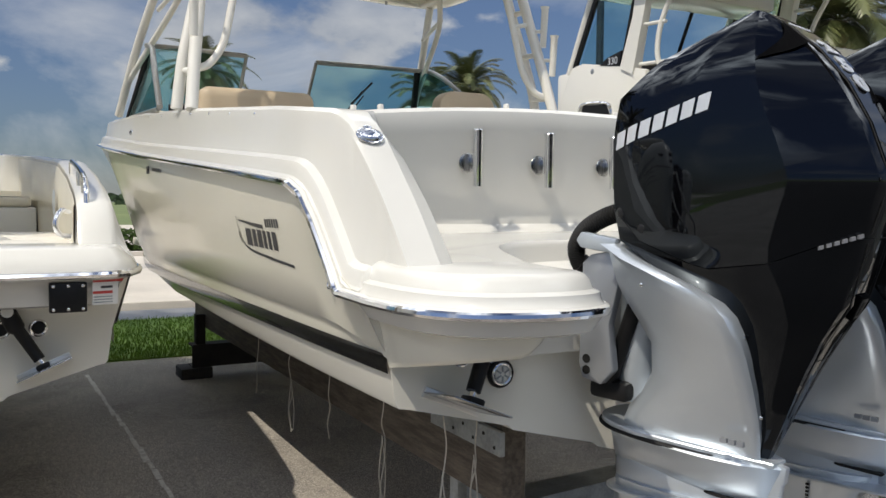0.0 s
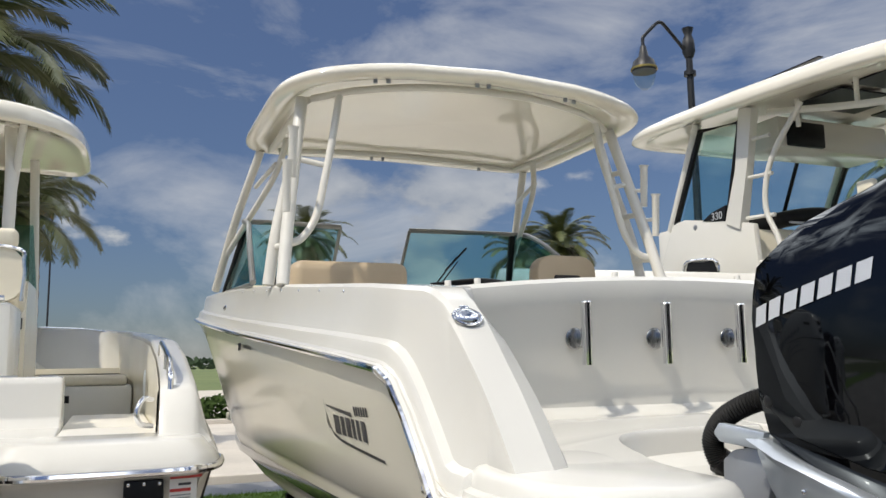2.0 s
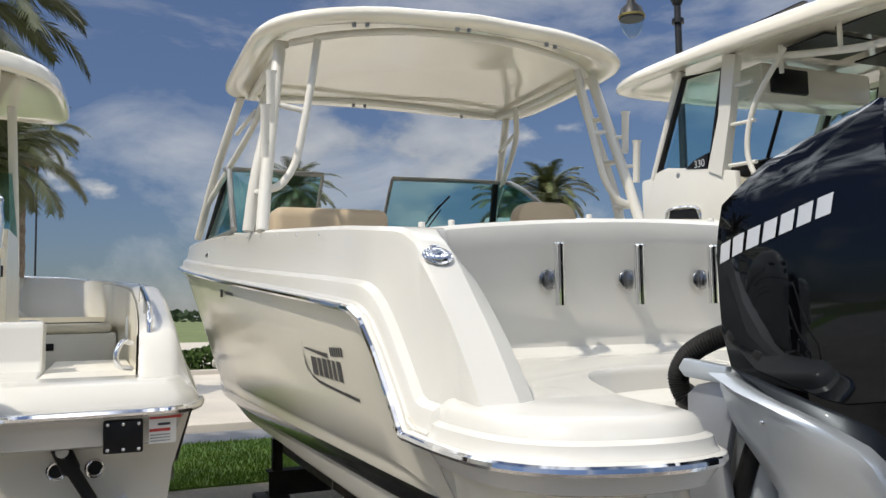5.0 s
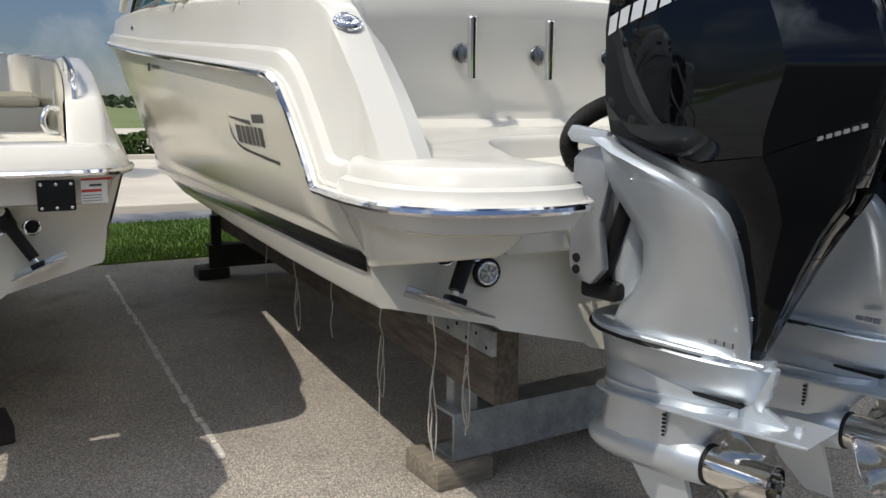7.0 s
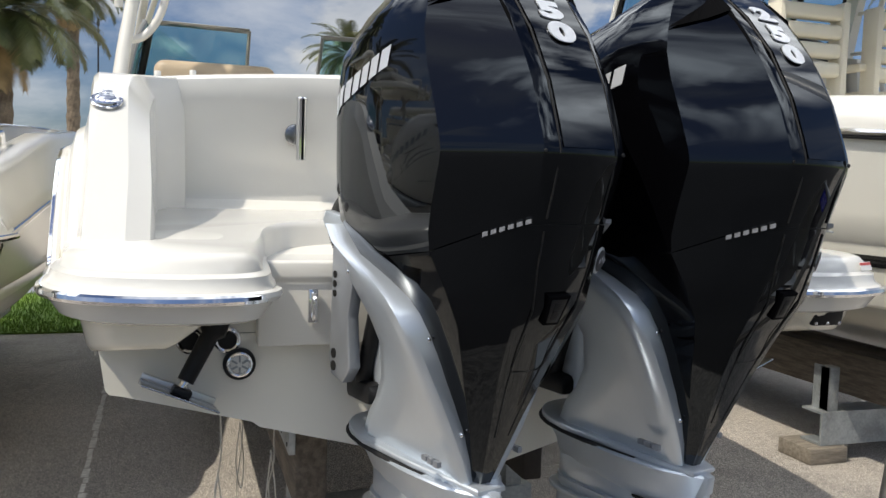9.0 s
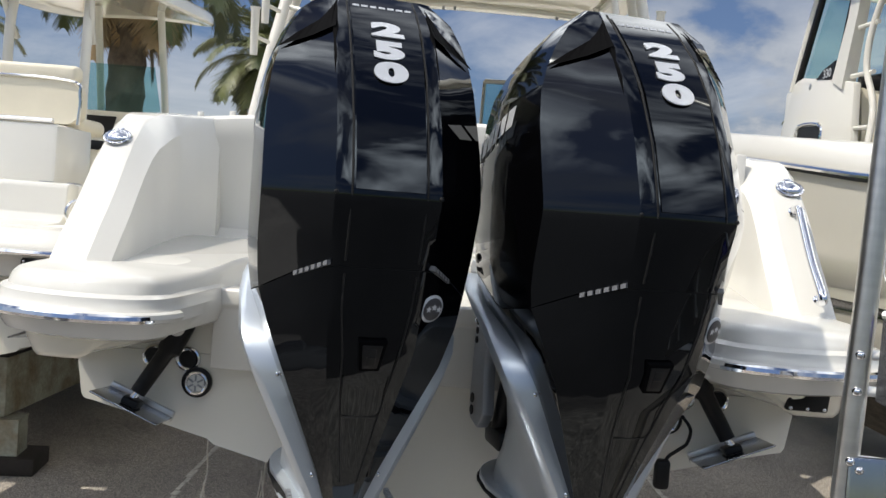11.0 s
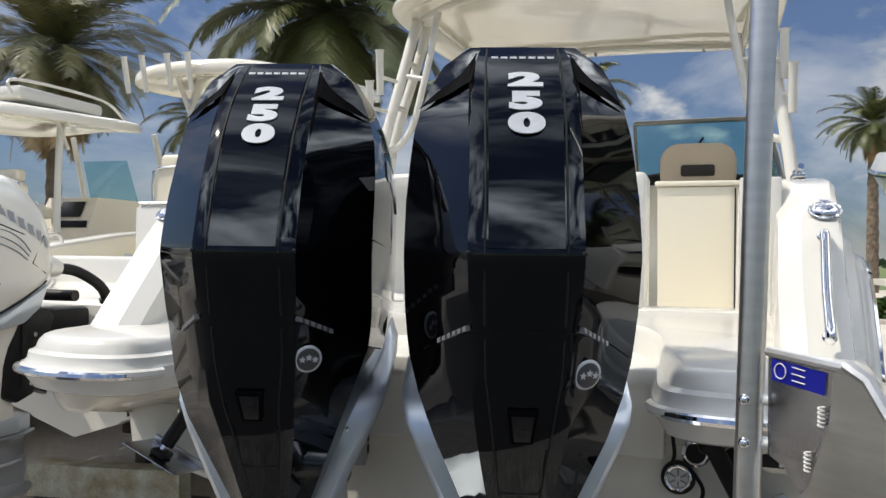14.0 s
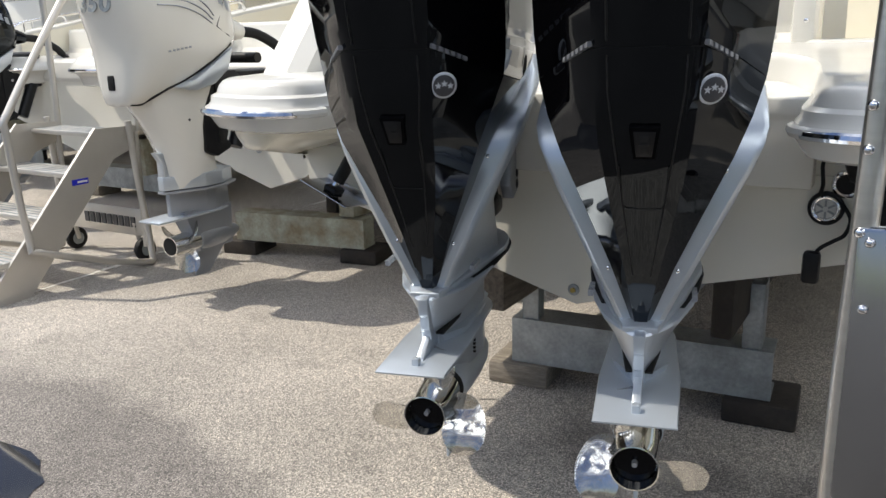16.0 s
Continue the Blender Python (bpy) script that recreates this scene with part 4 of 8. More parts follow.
def outboard(at, skin, frame_mat, low_mat, label, number, white=False, hand=1):
    e = thing("outboard_engine", label, "outboard motor", at, "outboard engines")
    # upper cowl
    rings = []
    for t in (0.0, 0.06, 0.14, 0.36, 0.48, 0.60, 0.70, 0.78, 0.86, 0.93, 0.97, 1.0):
        zs = [s + 0.0015 + (2.30 - s - 0.0015) * t for s in SEAM]
        rings.append(cowl_ring(zs))
    # crease level
    for dz in (-0.03, -0.012, 0.0, 0.012, 0.03):
        rings.append(cowl_ring([1.795 + dz if i > 5 else s + (2.30 - s) * 0.26 + dz for i, s in enumerate(SEAM)]))
    rings.sort(key=lambda r: r[10][2])
    cowl = part("cowl", loft(rings), skin, e, "glossy upper cowl", smooth=28)
    # lower cowl down to the tip
    rings = []
    for t in (0.0, 0.12, 0.26, 0.40, 0.55, 0.70, 0.84, 0.95, 1.0):
        zs = [s - 0.0015 + (0.875 - s) * t for s in SEAM]
        rings.append(cowl_ring([max(0.875, z) for z in zs]))
    part("lower_cowl", loft(rings), skin, e, smooth=28)
    # dark shut line between them
    rings = [cowl_ring([s - 0.003 for s in SEAM], -0.004), cowl_ring([s + 0.003 for s in SEAM], -0.004)]
    part("shut_line", loft(rings), M_RUBBER, e)
    # centre strip with its two grooves on the back
    def aft_v(z):
        return lerp_table(EZ, E_VA, z)
    for s in (-1, 1):
        pts = [(s * lerp_table(EZ, E_C2, z), aft_v(z) + 0.003, z) for z in (2.29, 2.25, 2.17, 2.07, 1.95, 1.85, 1.795, 1.72, 1.64)]
        part("groove", tube(pts, 0.0028, 6), M_RUBBER, cowl)
        pts = [(s * lerp_table(EZ, E_C2, z), aft_v(z) + 0.003, z) for z in (1.61, 1.53, 1.42, 1.32, 1.20, 1.06)]
        part("groove", tube(pts, 0.0024, 6), M_RUBBER, e)
        pts = [(s * lerp_table(EZ, E_C1, z), aft_v(z) + 0.022, z) for z in (2.28, 2.24, 2.18, 2.10, 2.02)]
        part("intake_slot", tube(pts, 0.010, 8, radii=[0.004, 0.012, 0.010, 0.007, 0.003]), M_INTAKE, cowl)
        # flat triangle under the shoulder, the air recess's shade put into its black
        bm = bmesh.new()
        rows = []
        for i in range(9):
            a = 8 - 2 * i / 8
            lo_i = min(7, int(a))
            row = []
            for zz in (2.272 - 0.135 * i / 8, 2.185 - 0.050 * i / 8):
                p, q = cowl_point(lo_i, zz), cowl_point(lo_i + 1, zz)
                f = a - lo_i
                u, v = p[0] + (q[0] - p[0]) * f, p[1] + (q[1] - p[1]) * f
                row.append(bm.verts.new((s * (u + 0.0035), v - 0.0045, zz + 0.003)))
            rows.append(row)
        for p, q in zip(rows, rows[1:]):
            bm.faces.new((p[0], p[1], q[1], q[0]) if s < 0 else (p[0], q[0], q[1], p[1]))
        part("shoulder_patch", bm, M_INTAKE, cowl, "flat matt black triangle painted for the shaded air recess", smooth=0)
        part("screw", disc_dome((s * 0.118, -0.7745, 1.79), (0, -1, 0), 0.0055, 0.002, 12, 3), M_RUBBER, cowl)
        # silver side frame
        for z, u, v in ((1.318, 0.192, -0.435), (1.06, 0.088, -0.445)):
            part("screw", disc_dome((s * u, v, z), (s * 0.7, -0.7, 0), 0.007, 0.005, 12, 3), M_CHROME, e)
        part("screw", disc_dome((s * 0.262, -0.12, 1.46), (s, 0, 0), 0.007, 0.005, 12, 3), M_CHROME, e)
    strip = []
    for z in (2.285, 2.25, 2.17, 2.07, 1.95, 1.85, 1.80):
        c = lerp_table(EZ, E_C2, z) - 0.006
        strip.append([(k * c, aft_v(z) - 0.0015, z) for k in (-1, -0.5, 0, 0.5, 1)])
    part("back_strip", loft(strip, closed=False, cap=False), skin, cowl)
    # handle recess
    tilt = pose(0, aft_v(1.42), 1.42, 25, 0, 0)
    hb = prism([(-0.024, -0.042), (0.024, -0.042), (0.034, 0.040), (-0.034, 0.040)], "y", -0.005, 0.02, 0.003)
    hb.transform(tilt)
    part("latch_surround", hb, M_INTAKE, e, "matt black latch surround")
    hb = prism([(-0.017, -0.034), (0.017, -0.034), (0.024, 0.031), (-0.024, 0.031)], "y", -0.0062, 0.004, 0.001)
    hb.transform(tilt)
    part("latch_recess", hb, M_BLACK, e)
    part("latch", box(-0.011, 0.011, -0.0075, 0.004, -0.026, 0.022, 0.002, m=tilt), M_RUBBER, e)
    part("latch_grip", box(-0.010, 0.010, -0.0095, 0.004, -0.004, 0.002, 0.001, m=tilt), M_BLACK, e)
    part("service_door", tube([(-0.055, aft_v(1.36) - 0.002, 1.36), (-0.05, aft_v(1.26), 1.262), (-0.04, aft_v(1.25), 1.25), (0.04, aft_v(1.25), 1.25), (0.05, aft_v(1.26), 1.262), (0.055, aft_v(1.36) - 0.002, 1.36)], 0.0012, 6), M_RUBBER, e)
    # numerals and bars down the back
    if number:
        for k, ch in enumerate(number):
            z = 2.187 - k * 0.058
            tilt = math.degrees(math.atan2(aft_v(z + 0.025) - aft_v(z - 0.025), 0.05))
            m = pose(0.002, aft_v(z) - 0.0045, z, 90 - tilt, 0, 0)
            lt = lettering(ch, 0.080, m @ Matrix.Diagonal((1.75, 0.94, 1, 1)), M_LETTER, cowl, 0.0015, "numeral", bold=0.0055)
    for k in range(7):
        u0 = -0.075 + k * 0.022
        part("brand_bar", box(u0, u0 + 0.016, -0.002, 0.003, -0.0035, 0.0035, m=pose(0, aft_v(2.258) - 0.002, 2.258, -36, 0, 0)), M_LETTER, cowl)
    for s in (-1, 1):
        # bars in place of the side brand name
        n = 7
        for k in range(n):
            t = k / (n - 1)
            v = -0.03 - 0.30 * t if s < 0 else -0.33 + 0.30 * t
            z = 1.925 + (0.095 * t if s < 0 else 0.095 * (1 - t))
            bm = bmesh.new()
            grid = []
            for f in (-1, -0.33, 0.33, 1):
                col = []
                for g in (-1, 0, 1):
                    vv = v + s * (0.0195 * f + 0.004 * g)
                    zz = z + 0.027 * g - s * 0.006 * f
                    col.append(bm.verts.new((s * (cowl_side(vv, zz) + 0.0025), vv, zz)))
                grid.append(col)
            for p, q in zip(grid, grid[1:]):
                for j in range(2):
                    bm.faces.new((p[j], q[j], q[j + 1], p[j + 1]))
            part("brand_bar", bm, M_LETTER, cowl)
        # bars for the model name on the rear quarters
        a, b = Vector((s * 0.180, -0.632, 1.596)), Vector((s * 0.112, -0.735, 1.635))
        nrm = Vector((s * 0.72, -0.69, 0)).normalized()
        for k in range(6):
            t0, t1 = (k + 0.15) / 6, (k + 0.78) / 6
            bm = bmesh.new()
            p, q = a.lerp(b, t0) + nrm * 0.012, a.lerp(b, t1) + nrm * 0.012
            up = Vector((0, 0, 0.0105))
            vs = [bm.verts.new(c) for c in (p - up / 2, q - up / 2, q + up / 2, p + up / 2)]
            bm.faces.new(vs)
            ex = bmesh.ops.extrude_face_region(bm, geom=bm.faces[:])
            bmesh.ops.translate(bm, vec=-nrm * 0.016, verts=[g for g in ex["geom"] if isinstance(g, bmesh.types.BMVert)])
            bmesh.ops.recalc_face_normals(bm, faces=bm.faces)
            part("name_bar", bm, M_NAME, cowl)
    bd = part("badge", disc_dome((0.136, -0.690, 1.535), (0.45, -0.86, -0.22), 0.034, 0.005, 28), M_LETTER, e, "round silver star badge")
    part("badge_field", disc_dome((0.1375, -0.6935, 1.534), (0.45, -0.86, -0.22), 0.028, 0.004, 24), M_GREYLET, e)
    bn = Vector((0.45, -0.86, -0.22)).normalized()
    bu = Vector((0.86, 0.45, 0)).normalized()
    bw = bu.cross(bn) * -1 if bu.cross(bn).z < 0 else bu.cross(bn)
    for k in range(3):
        c = Vector((0.1375, -0.6935, 1.534)) + bn * 0.0046 + bu * (k - 1) * 0.0155 + bw * (0.006 if k == 1 else 0.001)
        bm = bmesh.new()
        bm.faces.new([bm.verts.new(c + bu * (r * math.sin(j * math.pi / 5)) + bw * (r * math.cos(j * math.pi / 5))) for j in range(10) for r in ((0.0098 if j % 2 == 0 else 0.0042),)])
        part("star", bm, M_LETTER, e, smooth=0)
    # silver mid section
    prof = [(0.89, 0.06, -0.425, 0.13, 0.048), (0.98, 0.03, -0.440, 0.13, 0.086), (1.05, -0.02, -0.448, 0.135, 0.119), (1.14, -0.06, -0.451, 0.14, 0.161), (1.25, -0.06, -0.449, 0.15, 0.213), (1.32, -0.02, -0.441, 0.165, 0.246), (1.38, 0.01, -0.424, 0.19, 0.272), (1.42, 0.03, -0.389, 0.205, 0.283), (1.46, 0.045, -0.314, 0.215, 0.284), (1.5, 0.055, -0.219, 0.22, 0.284), (1.54, 0.07, -0.104, 0.22, 0.274), (1.585, 0.08, -0.004, 0.21, 0.247)]
    rings = []
    for z, vf, va, uf, ua in prof:
        mid = (uf + ua) / 2 + 0.012
        vm = (vf + va) / 2
        half = [(0, vf), (uf * 0.7, vf - 0.004), (uf * 0.94, vf - 0.03), (uf + 0.004, vf - 0.08), (mid, vm), (ua + 0.010, va + 0.05), (ua + 0.004, va + 0.012), (ua - 0.012, va), (0, va + 0.02)]
        sh = 0.115 * max(0.0, 1 - (z - 0.89) / 0.3)
        rings.append([(u, v, z + sh * (v + 0.45)) for u, v in half] + [(-u, v, z + sh * (v + 0.45)) for u, v in half[7:0:-1]])
    part("mid_cover", loft(rings), frame_mat, e, "silver painted side cover" if not white else "white side cover", smooth=45)
    if not white:
        for s in (-1, 1):
            for k in range(3):
                part("name_bar", box(s * 0.128, s * 0.141, -0.36 - k * 0.028, -0.338 - k * 0.028, 0.972 - k * 0.001, 0.986), M_SILVERD, e)
    # skirts and lower unit, tipped slightly up at the back
    def plate_outline(vf, va, w, wa, n=9):
        half = [(0, vf)]
        for k in range(1, n):
            t = k / n
            half.append((w * math.sin(t * math.pi / 2) ** 0.8, vf - 0.16 * (1 - math.cos(t * math.pi / 2))))
        half += [(w, vf - 0.2), ((w + wa) / 2 + 0.01, (vf - 0.2 + va) / 2), (wa, va), (0, va)]
        return half
    def slab(z0, z1, vf, va, w, wa, name, m, tip=5.0, bev=0.0):
        half = plate_outline(vf, va, w, wa)
        ring = half + [(-u, v) for u, v in half[-2:0:-1]]
        rings = []
        for z, d in ((z0, 0.006), (z0 + 0.004, 0.0), (z1 - 0.004, 0.0), (z1, 0.006)):
            rings.append([(u * (1 - d * 4), v * (1 - d * 2), z) for u, v in ring])
        bm = loft(rings)
        for vtx in bm.verts:
            vtx.co.z += -math.tan(radians(tip)) * vtx.co.y
        return part(name, bm, m, e, smooth=35)
    slab(0.938, 0.956, 0.16, -0.47, 0.165, 0.045, "upper_skirt", frame_mat if not white else low_mat, -5.5)
    slab(0.928, 0.940, 0.17, -0.30, 0.17, 0.115, "skirt_gasket", M_RUBBER if not white else low_mat, -5.5)
    # curved apron, pointed at the back, under the gasket
    rings = []
    for z, w, va, wa in ((0.796, 0.060, -0.405, 0.010), (0.802, 0.070, -0.430, 0.014), (0.835, 0.090, -0.448, 0.016), (0.868, 0.108, -0.460, 0.017), (0.900, 0.132, -0.474, 0.018), (0.930, 0.160, -0.486, 0.020), (0.936, 0.156, -0.482, 0.018)):
        half = [(0, 0.135), (0.5 * w, 0.12), (0.85 * w, 0.07), (w, -0.03), (0.97 * w, -0.15), (0.86 * w, -0.26), (0.62 * w, va + 0.105), (0.36 * w, va + 0.045), (wa, va + 0.004), (0, va)]
        rings.append([(u, v, z + 0.085 * v) for u, v in half + [(-u, v) for u, v in half[-2:0:-1]]])
    part("adapter", loft(rings), low_mat, e, smooth=50)
    slab(0.783, 0.793, 0.06, -0.405, 0.052, 0.036, "spray_plate", M_RUBBER, -4.5)
    slab(0.70, 0.815, 0.125, -0.385, 0.075, 0.018, "leg_top", low_mat, -3.0)
    slab(0.694, 0.706, 0.16, -0.645, 0.10, 0.104, "cavitation_plate", low_mat, 1.5)
    part("rear_post", prism([(-0.455, 0.905), (-0.498, 0.895), (-0.492, 0.842), (-0.484, 0.838), (-0.478, 0.792), (-0.470, 0.788), (-0.462, 0.752), (-0.44, 0.752), (-0.42, 0.80), (-0.41, 0.85)], "x", -0.0155, 0.0155, 0.004), low_mat, e)
    part("rear_fin", prism([(-0.36, 0.706), (-0.555, 0.709), (-0.535, 0.730), (-0.48, 0.758), (-0.42, 0.800), (-0.36, 0.845)], "x", -0.012, 0.012, 0.004), low_mat, e)
    part("trim_anode", box(-0.011, 0.011, -0.588, -0.562, 0.708, 0.742, 0.004), low_mat, e)
    part("bolt", disc_dome((0, -0.540, 0.7215), (0, 0, 1), 0.006, 0.003, 12, 3), M_CHROME, e)
    for s in (-1, 1):
        for k in range(6):
            part("intake_dot", box(s * 0.072, s * 0.0795, -0.16 - k * 0.001, -0.152, 0.60 + k * 0.014, 0.607 + k * 0.014), M_RUBBER, e)
    # leg and torpedo
    rings = []
    for z, vf, va, w in ((0.47, 0.13, -0.22, 0.055), (0.55, 0.145, -0.26, 0.070), (0.62, 0.14, -0.30, 0.068), (0.69, 0.13, -0.36, 0.072), (0.74, 0.125, -0.38, 0.09)):
        half = [(0, vf), (w * 0.5, vf - 0.015), (w * 0.85, vf - 0.06), (w, vf - 0.15), (w * 0.9, va + 0.10), (w * 0.4, va + 0.02), (0, va)]
        rings.append([(u, v, z) for u, v in half] + [(-u, v, z) for u, v in half[5:0:-1]])
    part("leg", loft(rings), low_mat, e, smooth=60)
    AX = 0.515
    rings = []
    for v, r in ((0.20, 0.004), (0.195, 0.022), (0.175, 0.042), (0.13, 0.062), (0.06, 0.075), (-0.05, 0.080), (-0.18, 0.078), (-0.285, 0.073), (-0.29, 0.066)):
        rings.append([(r * math.cos(k * math.tau / 24), v, AX - 0.06 * 0 + r * math.sin(k * math.tau / 24) - 0.03 * (v + 0.05)) for k in range(24)])
    part("gearcase", loft(rings), low_mat, e, smooth=60)
    part("skeg", loft([[(0.014, 0.02, 0.46), (0.014, -0.20, 0.46), (-0.014, -0.20, 0.46), (-0.014, 0.02, 0.46)], [(0.009, -0.06, 0.34), (0.009, -0.24, 0.34), (-0.009, -0.24, 0.34), (-0.009, -0.06, 0.34)], [(0.004, -0.16, 0.25), (0.004, -0.26, 0.25), (-0.004, -0.26, 0.25), (-0.004, -0.16, 0.25)]]), low_mat, e)
    # propeller
    pr = part("propeller_hub", loft([[(r * math.cos(k * math.tau / 24), v, AX + 0.009 + r * math.sin(k * math.tau / 24)) for k in range(24)] for v, r in ((-0.292, 0.062), (-0.36, 0.066), (-0.44, 0.062), (-0.50, 0.063), (-0.514, 0.066), (-0.515, 0.0625), (-0.46, 0.058), (-0.40, 0.056))]), M_BLADE, e, "polished propeller", smooth=60)
    part("seal", cyl((0, -0.283, AX + 0.009), (0, -0.296, AX + 0.009), 0.069, 24), M_RUBBER, pr)
    part("bore", cyl((0, -0.47, AX + 0.009), (0, -0.475, AX + 0.009), 0.0575, 24), M_COWLTOP, pr)
    part("nut", cyl((0, -0.47, AX + 0.009), (0, -0.495, AX + 0.009), 0.008, 6), M_SILVERD, pr)
    for b in range(3):
        a0 = b * math.tau / 3 + 1.42
        bm = bmesh.new()
        grid = []
        nr, nc = 9, 8
        for i in range(nr):
            r = 0.05 + (0.202 - 0.05) * i / (nr - 1)
            span = 1.22 * math.sin(math.pi * min(1, 0.30 + 0.66 * i / (nr - 1))) ** 0.7 if i < nr - 1 else 0.25
            row = []
            for j in range(nc):
                q = (j / (nc - 1) - 0.5) * span
                ang = a0 + q + 0.30 * (i / (nr - 1))
                row.append(Vector((-hand * r * math.cos(ang + 0.06), -0.40 - q * 0.115 - 0.045 * i / (nr - 1) + 0.02 * (j / (nc - 1)) ** 3, AX + 0.009 + r * math.sin(ang + 0.06))))
            grid.append(row)
        vs = [[bm.verts.new(p) for p in row] for row in grid]
        for i in range(nr - 1):
            for j in range(nc - 1):
                bm.faces.new((vs[i][j], vs[i][j + 1], vs[i + 1][j + 1], vs[i + 1][j]))
        bmesh.ops.solidify(bm, geom=bm.faces[:], thickness=0.005)
        part("blade", bm, M_BLADE, pr, smooth=60)
    # front brackets and rams
    for s in (-1, 1):
        bm = prism([(0.05, 1.56), (0.15, 1.54), (0.185, 1.51), (0.195, 1.15), (0.18, 1.10), (0.10, 1.085), (0.05, 1.14), (0.07, 1.30), (0.03, 1.46)], "x", s * 0.125, s * 0.165, 0.006)
        part("clamp_bracket", bm, M_SILVERD if not white else M_BLACK, e)
        for z in (1.13, 1.17, 1.36, 1.39, 1.42):
            part("bracket_hole", cyl((s * 0.160, 0.16, z), (s * 0.168, 0.16, z), 0.011 if z > 1.2 else 0.016, 14), M_RUBBER, e)
        part("tilt_ram", tube([(s * 0.08, 0.13, 1.04), (s * 0.08, 0.06, 1.25), (s * 0.08, 0.02, 1.36)], 0.028, 12), M_BLACK, e)
    part("swivel", tube([(0, 0.06, 1.02), (0, 0.04, 1.55)], 0.07, 14), low_mat if not white else M_BLACK, e)
    part("tilt_pump", box(-0.11, 0.11, 0.03, 0.19, 1.02, 1.09, 0.02), M_BLACK, e)
    part("steer_arm", prism([(0.02, 1.60), (0.17, 1.62), (0.19, 1.59), (0.17, 1.565), (0.04, 1.55)], "x", -0.20, -0.165, 0.006), frame_mat if not white else M_BLACK, e)
    part("cowl_latch", disc_dome((-0.245, -0.03, 1.69), (-1, 0.25, 0), 0.022, 0.012, 16, 3), M_BLACK, e)
    part("cowl_latch", disc_dome((-0.268, -0.12, 1.635), (-1, 0.1, -0.2), 0.022, 0.008, 16, 3), M_BLACK, e)
    return e


outboard(pose(-0.33, -0.25, 0, 0, 0, 15.4), M_BLACKGLOSS, M_SILVER, M_SILVER, "glossy black outboard engine with silver lower leg and numerals", "250")
outboard(pose(0.33, -0.25, 0, 0, 0, 15.4), M_BLACKGLOSS, M_SILVER, M_SILVER, "glossy black outboard engine with silver lower leg and numerals", "250", hand=-1)
# rigging hoses
for x in (-0.33, 0.33):
    hz = thing("rigging_hose", "black corrugated rigging hose into the motor well", "hose", pose(x, -0.25, 0, 0, 0, 15.4), "rigging hoses")
    path = spline([(-0.11, 0.03, 1.70), (-0.12, 0.12, 1.672), (-0.12, 0.205, 1.625), (-0.115, 0.25, 1.56), (-0.10, 0.245, 1.50), (-0.07, 0.22, 1.475)], 18)
    rad = [0.031 + 0.003 * (1 if k % 2 else -1) for k in range(len(path))]
    part("hose", tube(path, 0.036, 14, radii=rad), M_RUBBER, hz)
    part("collar", tube([(-0.10, 0.245, 1.50), (-0.07, 0.22, 1.47)], 0.042, 16), M_BLACK, hz)
    part("clamp", box(-0.17, -0.09, 0.10, 0.20, 1.565, 1.60, 0.01), M_BLACK, hz)


# ---- main boat: hardtop, windshield, seats ----
def curved_slab(x0, x1, y0, y1, z, crown, th, corner=0.3, sag=0.0, nx=14, ny=12, lip=0.03):
    """A crowned roof shell with rounded plan corners and a thick rolled edge."""
    cx, hx, cy, hy = (x0 + x1) / 2, (x1 - x0) / 2, (y0 + y1) / 2, (y1 - y0) / 2
    def outline(k):
        pts = []
        for i in range(48):
            a = i * math.tau / 48
            p = 2 / 4.2
            c, s_ = math.cos(a), math.sin(a)
            pts.append((cx + (hx - k) * math.copysign(abs(c) ** p, c), cy + (hy - k) * math.copysign(abs(s_) ** p, s_)))
        return pts
    def height(x, y):
        return crown * (1 - ((x - cx) / hx) ** 2) + sag * (y - cy) / hy
    rings = []
    for k, dz in ((hx * 0.98, 0.0), (hx * 0.6, 0.0), (hx * 0.3, 0.0), (0.09, 0.0), (0.05, -0.012), (0.018, -0.010), (0.0, 0.008), (0.0, th * 0.55), (0.02, th * 0.85), (0.07, th), (hx * 0.3, th * 1.05), (hx * 0.6, th * 1.05), (hx * 0.98, th * 1.05)):
        kk = min(k, hy * 0.97)
        rings.append([(x, y, z + dz + height(x, y)) for x, y in outline(kk)])
    return loft(rings)


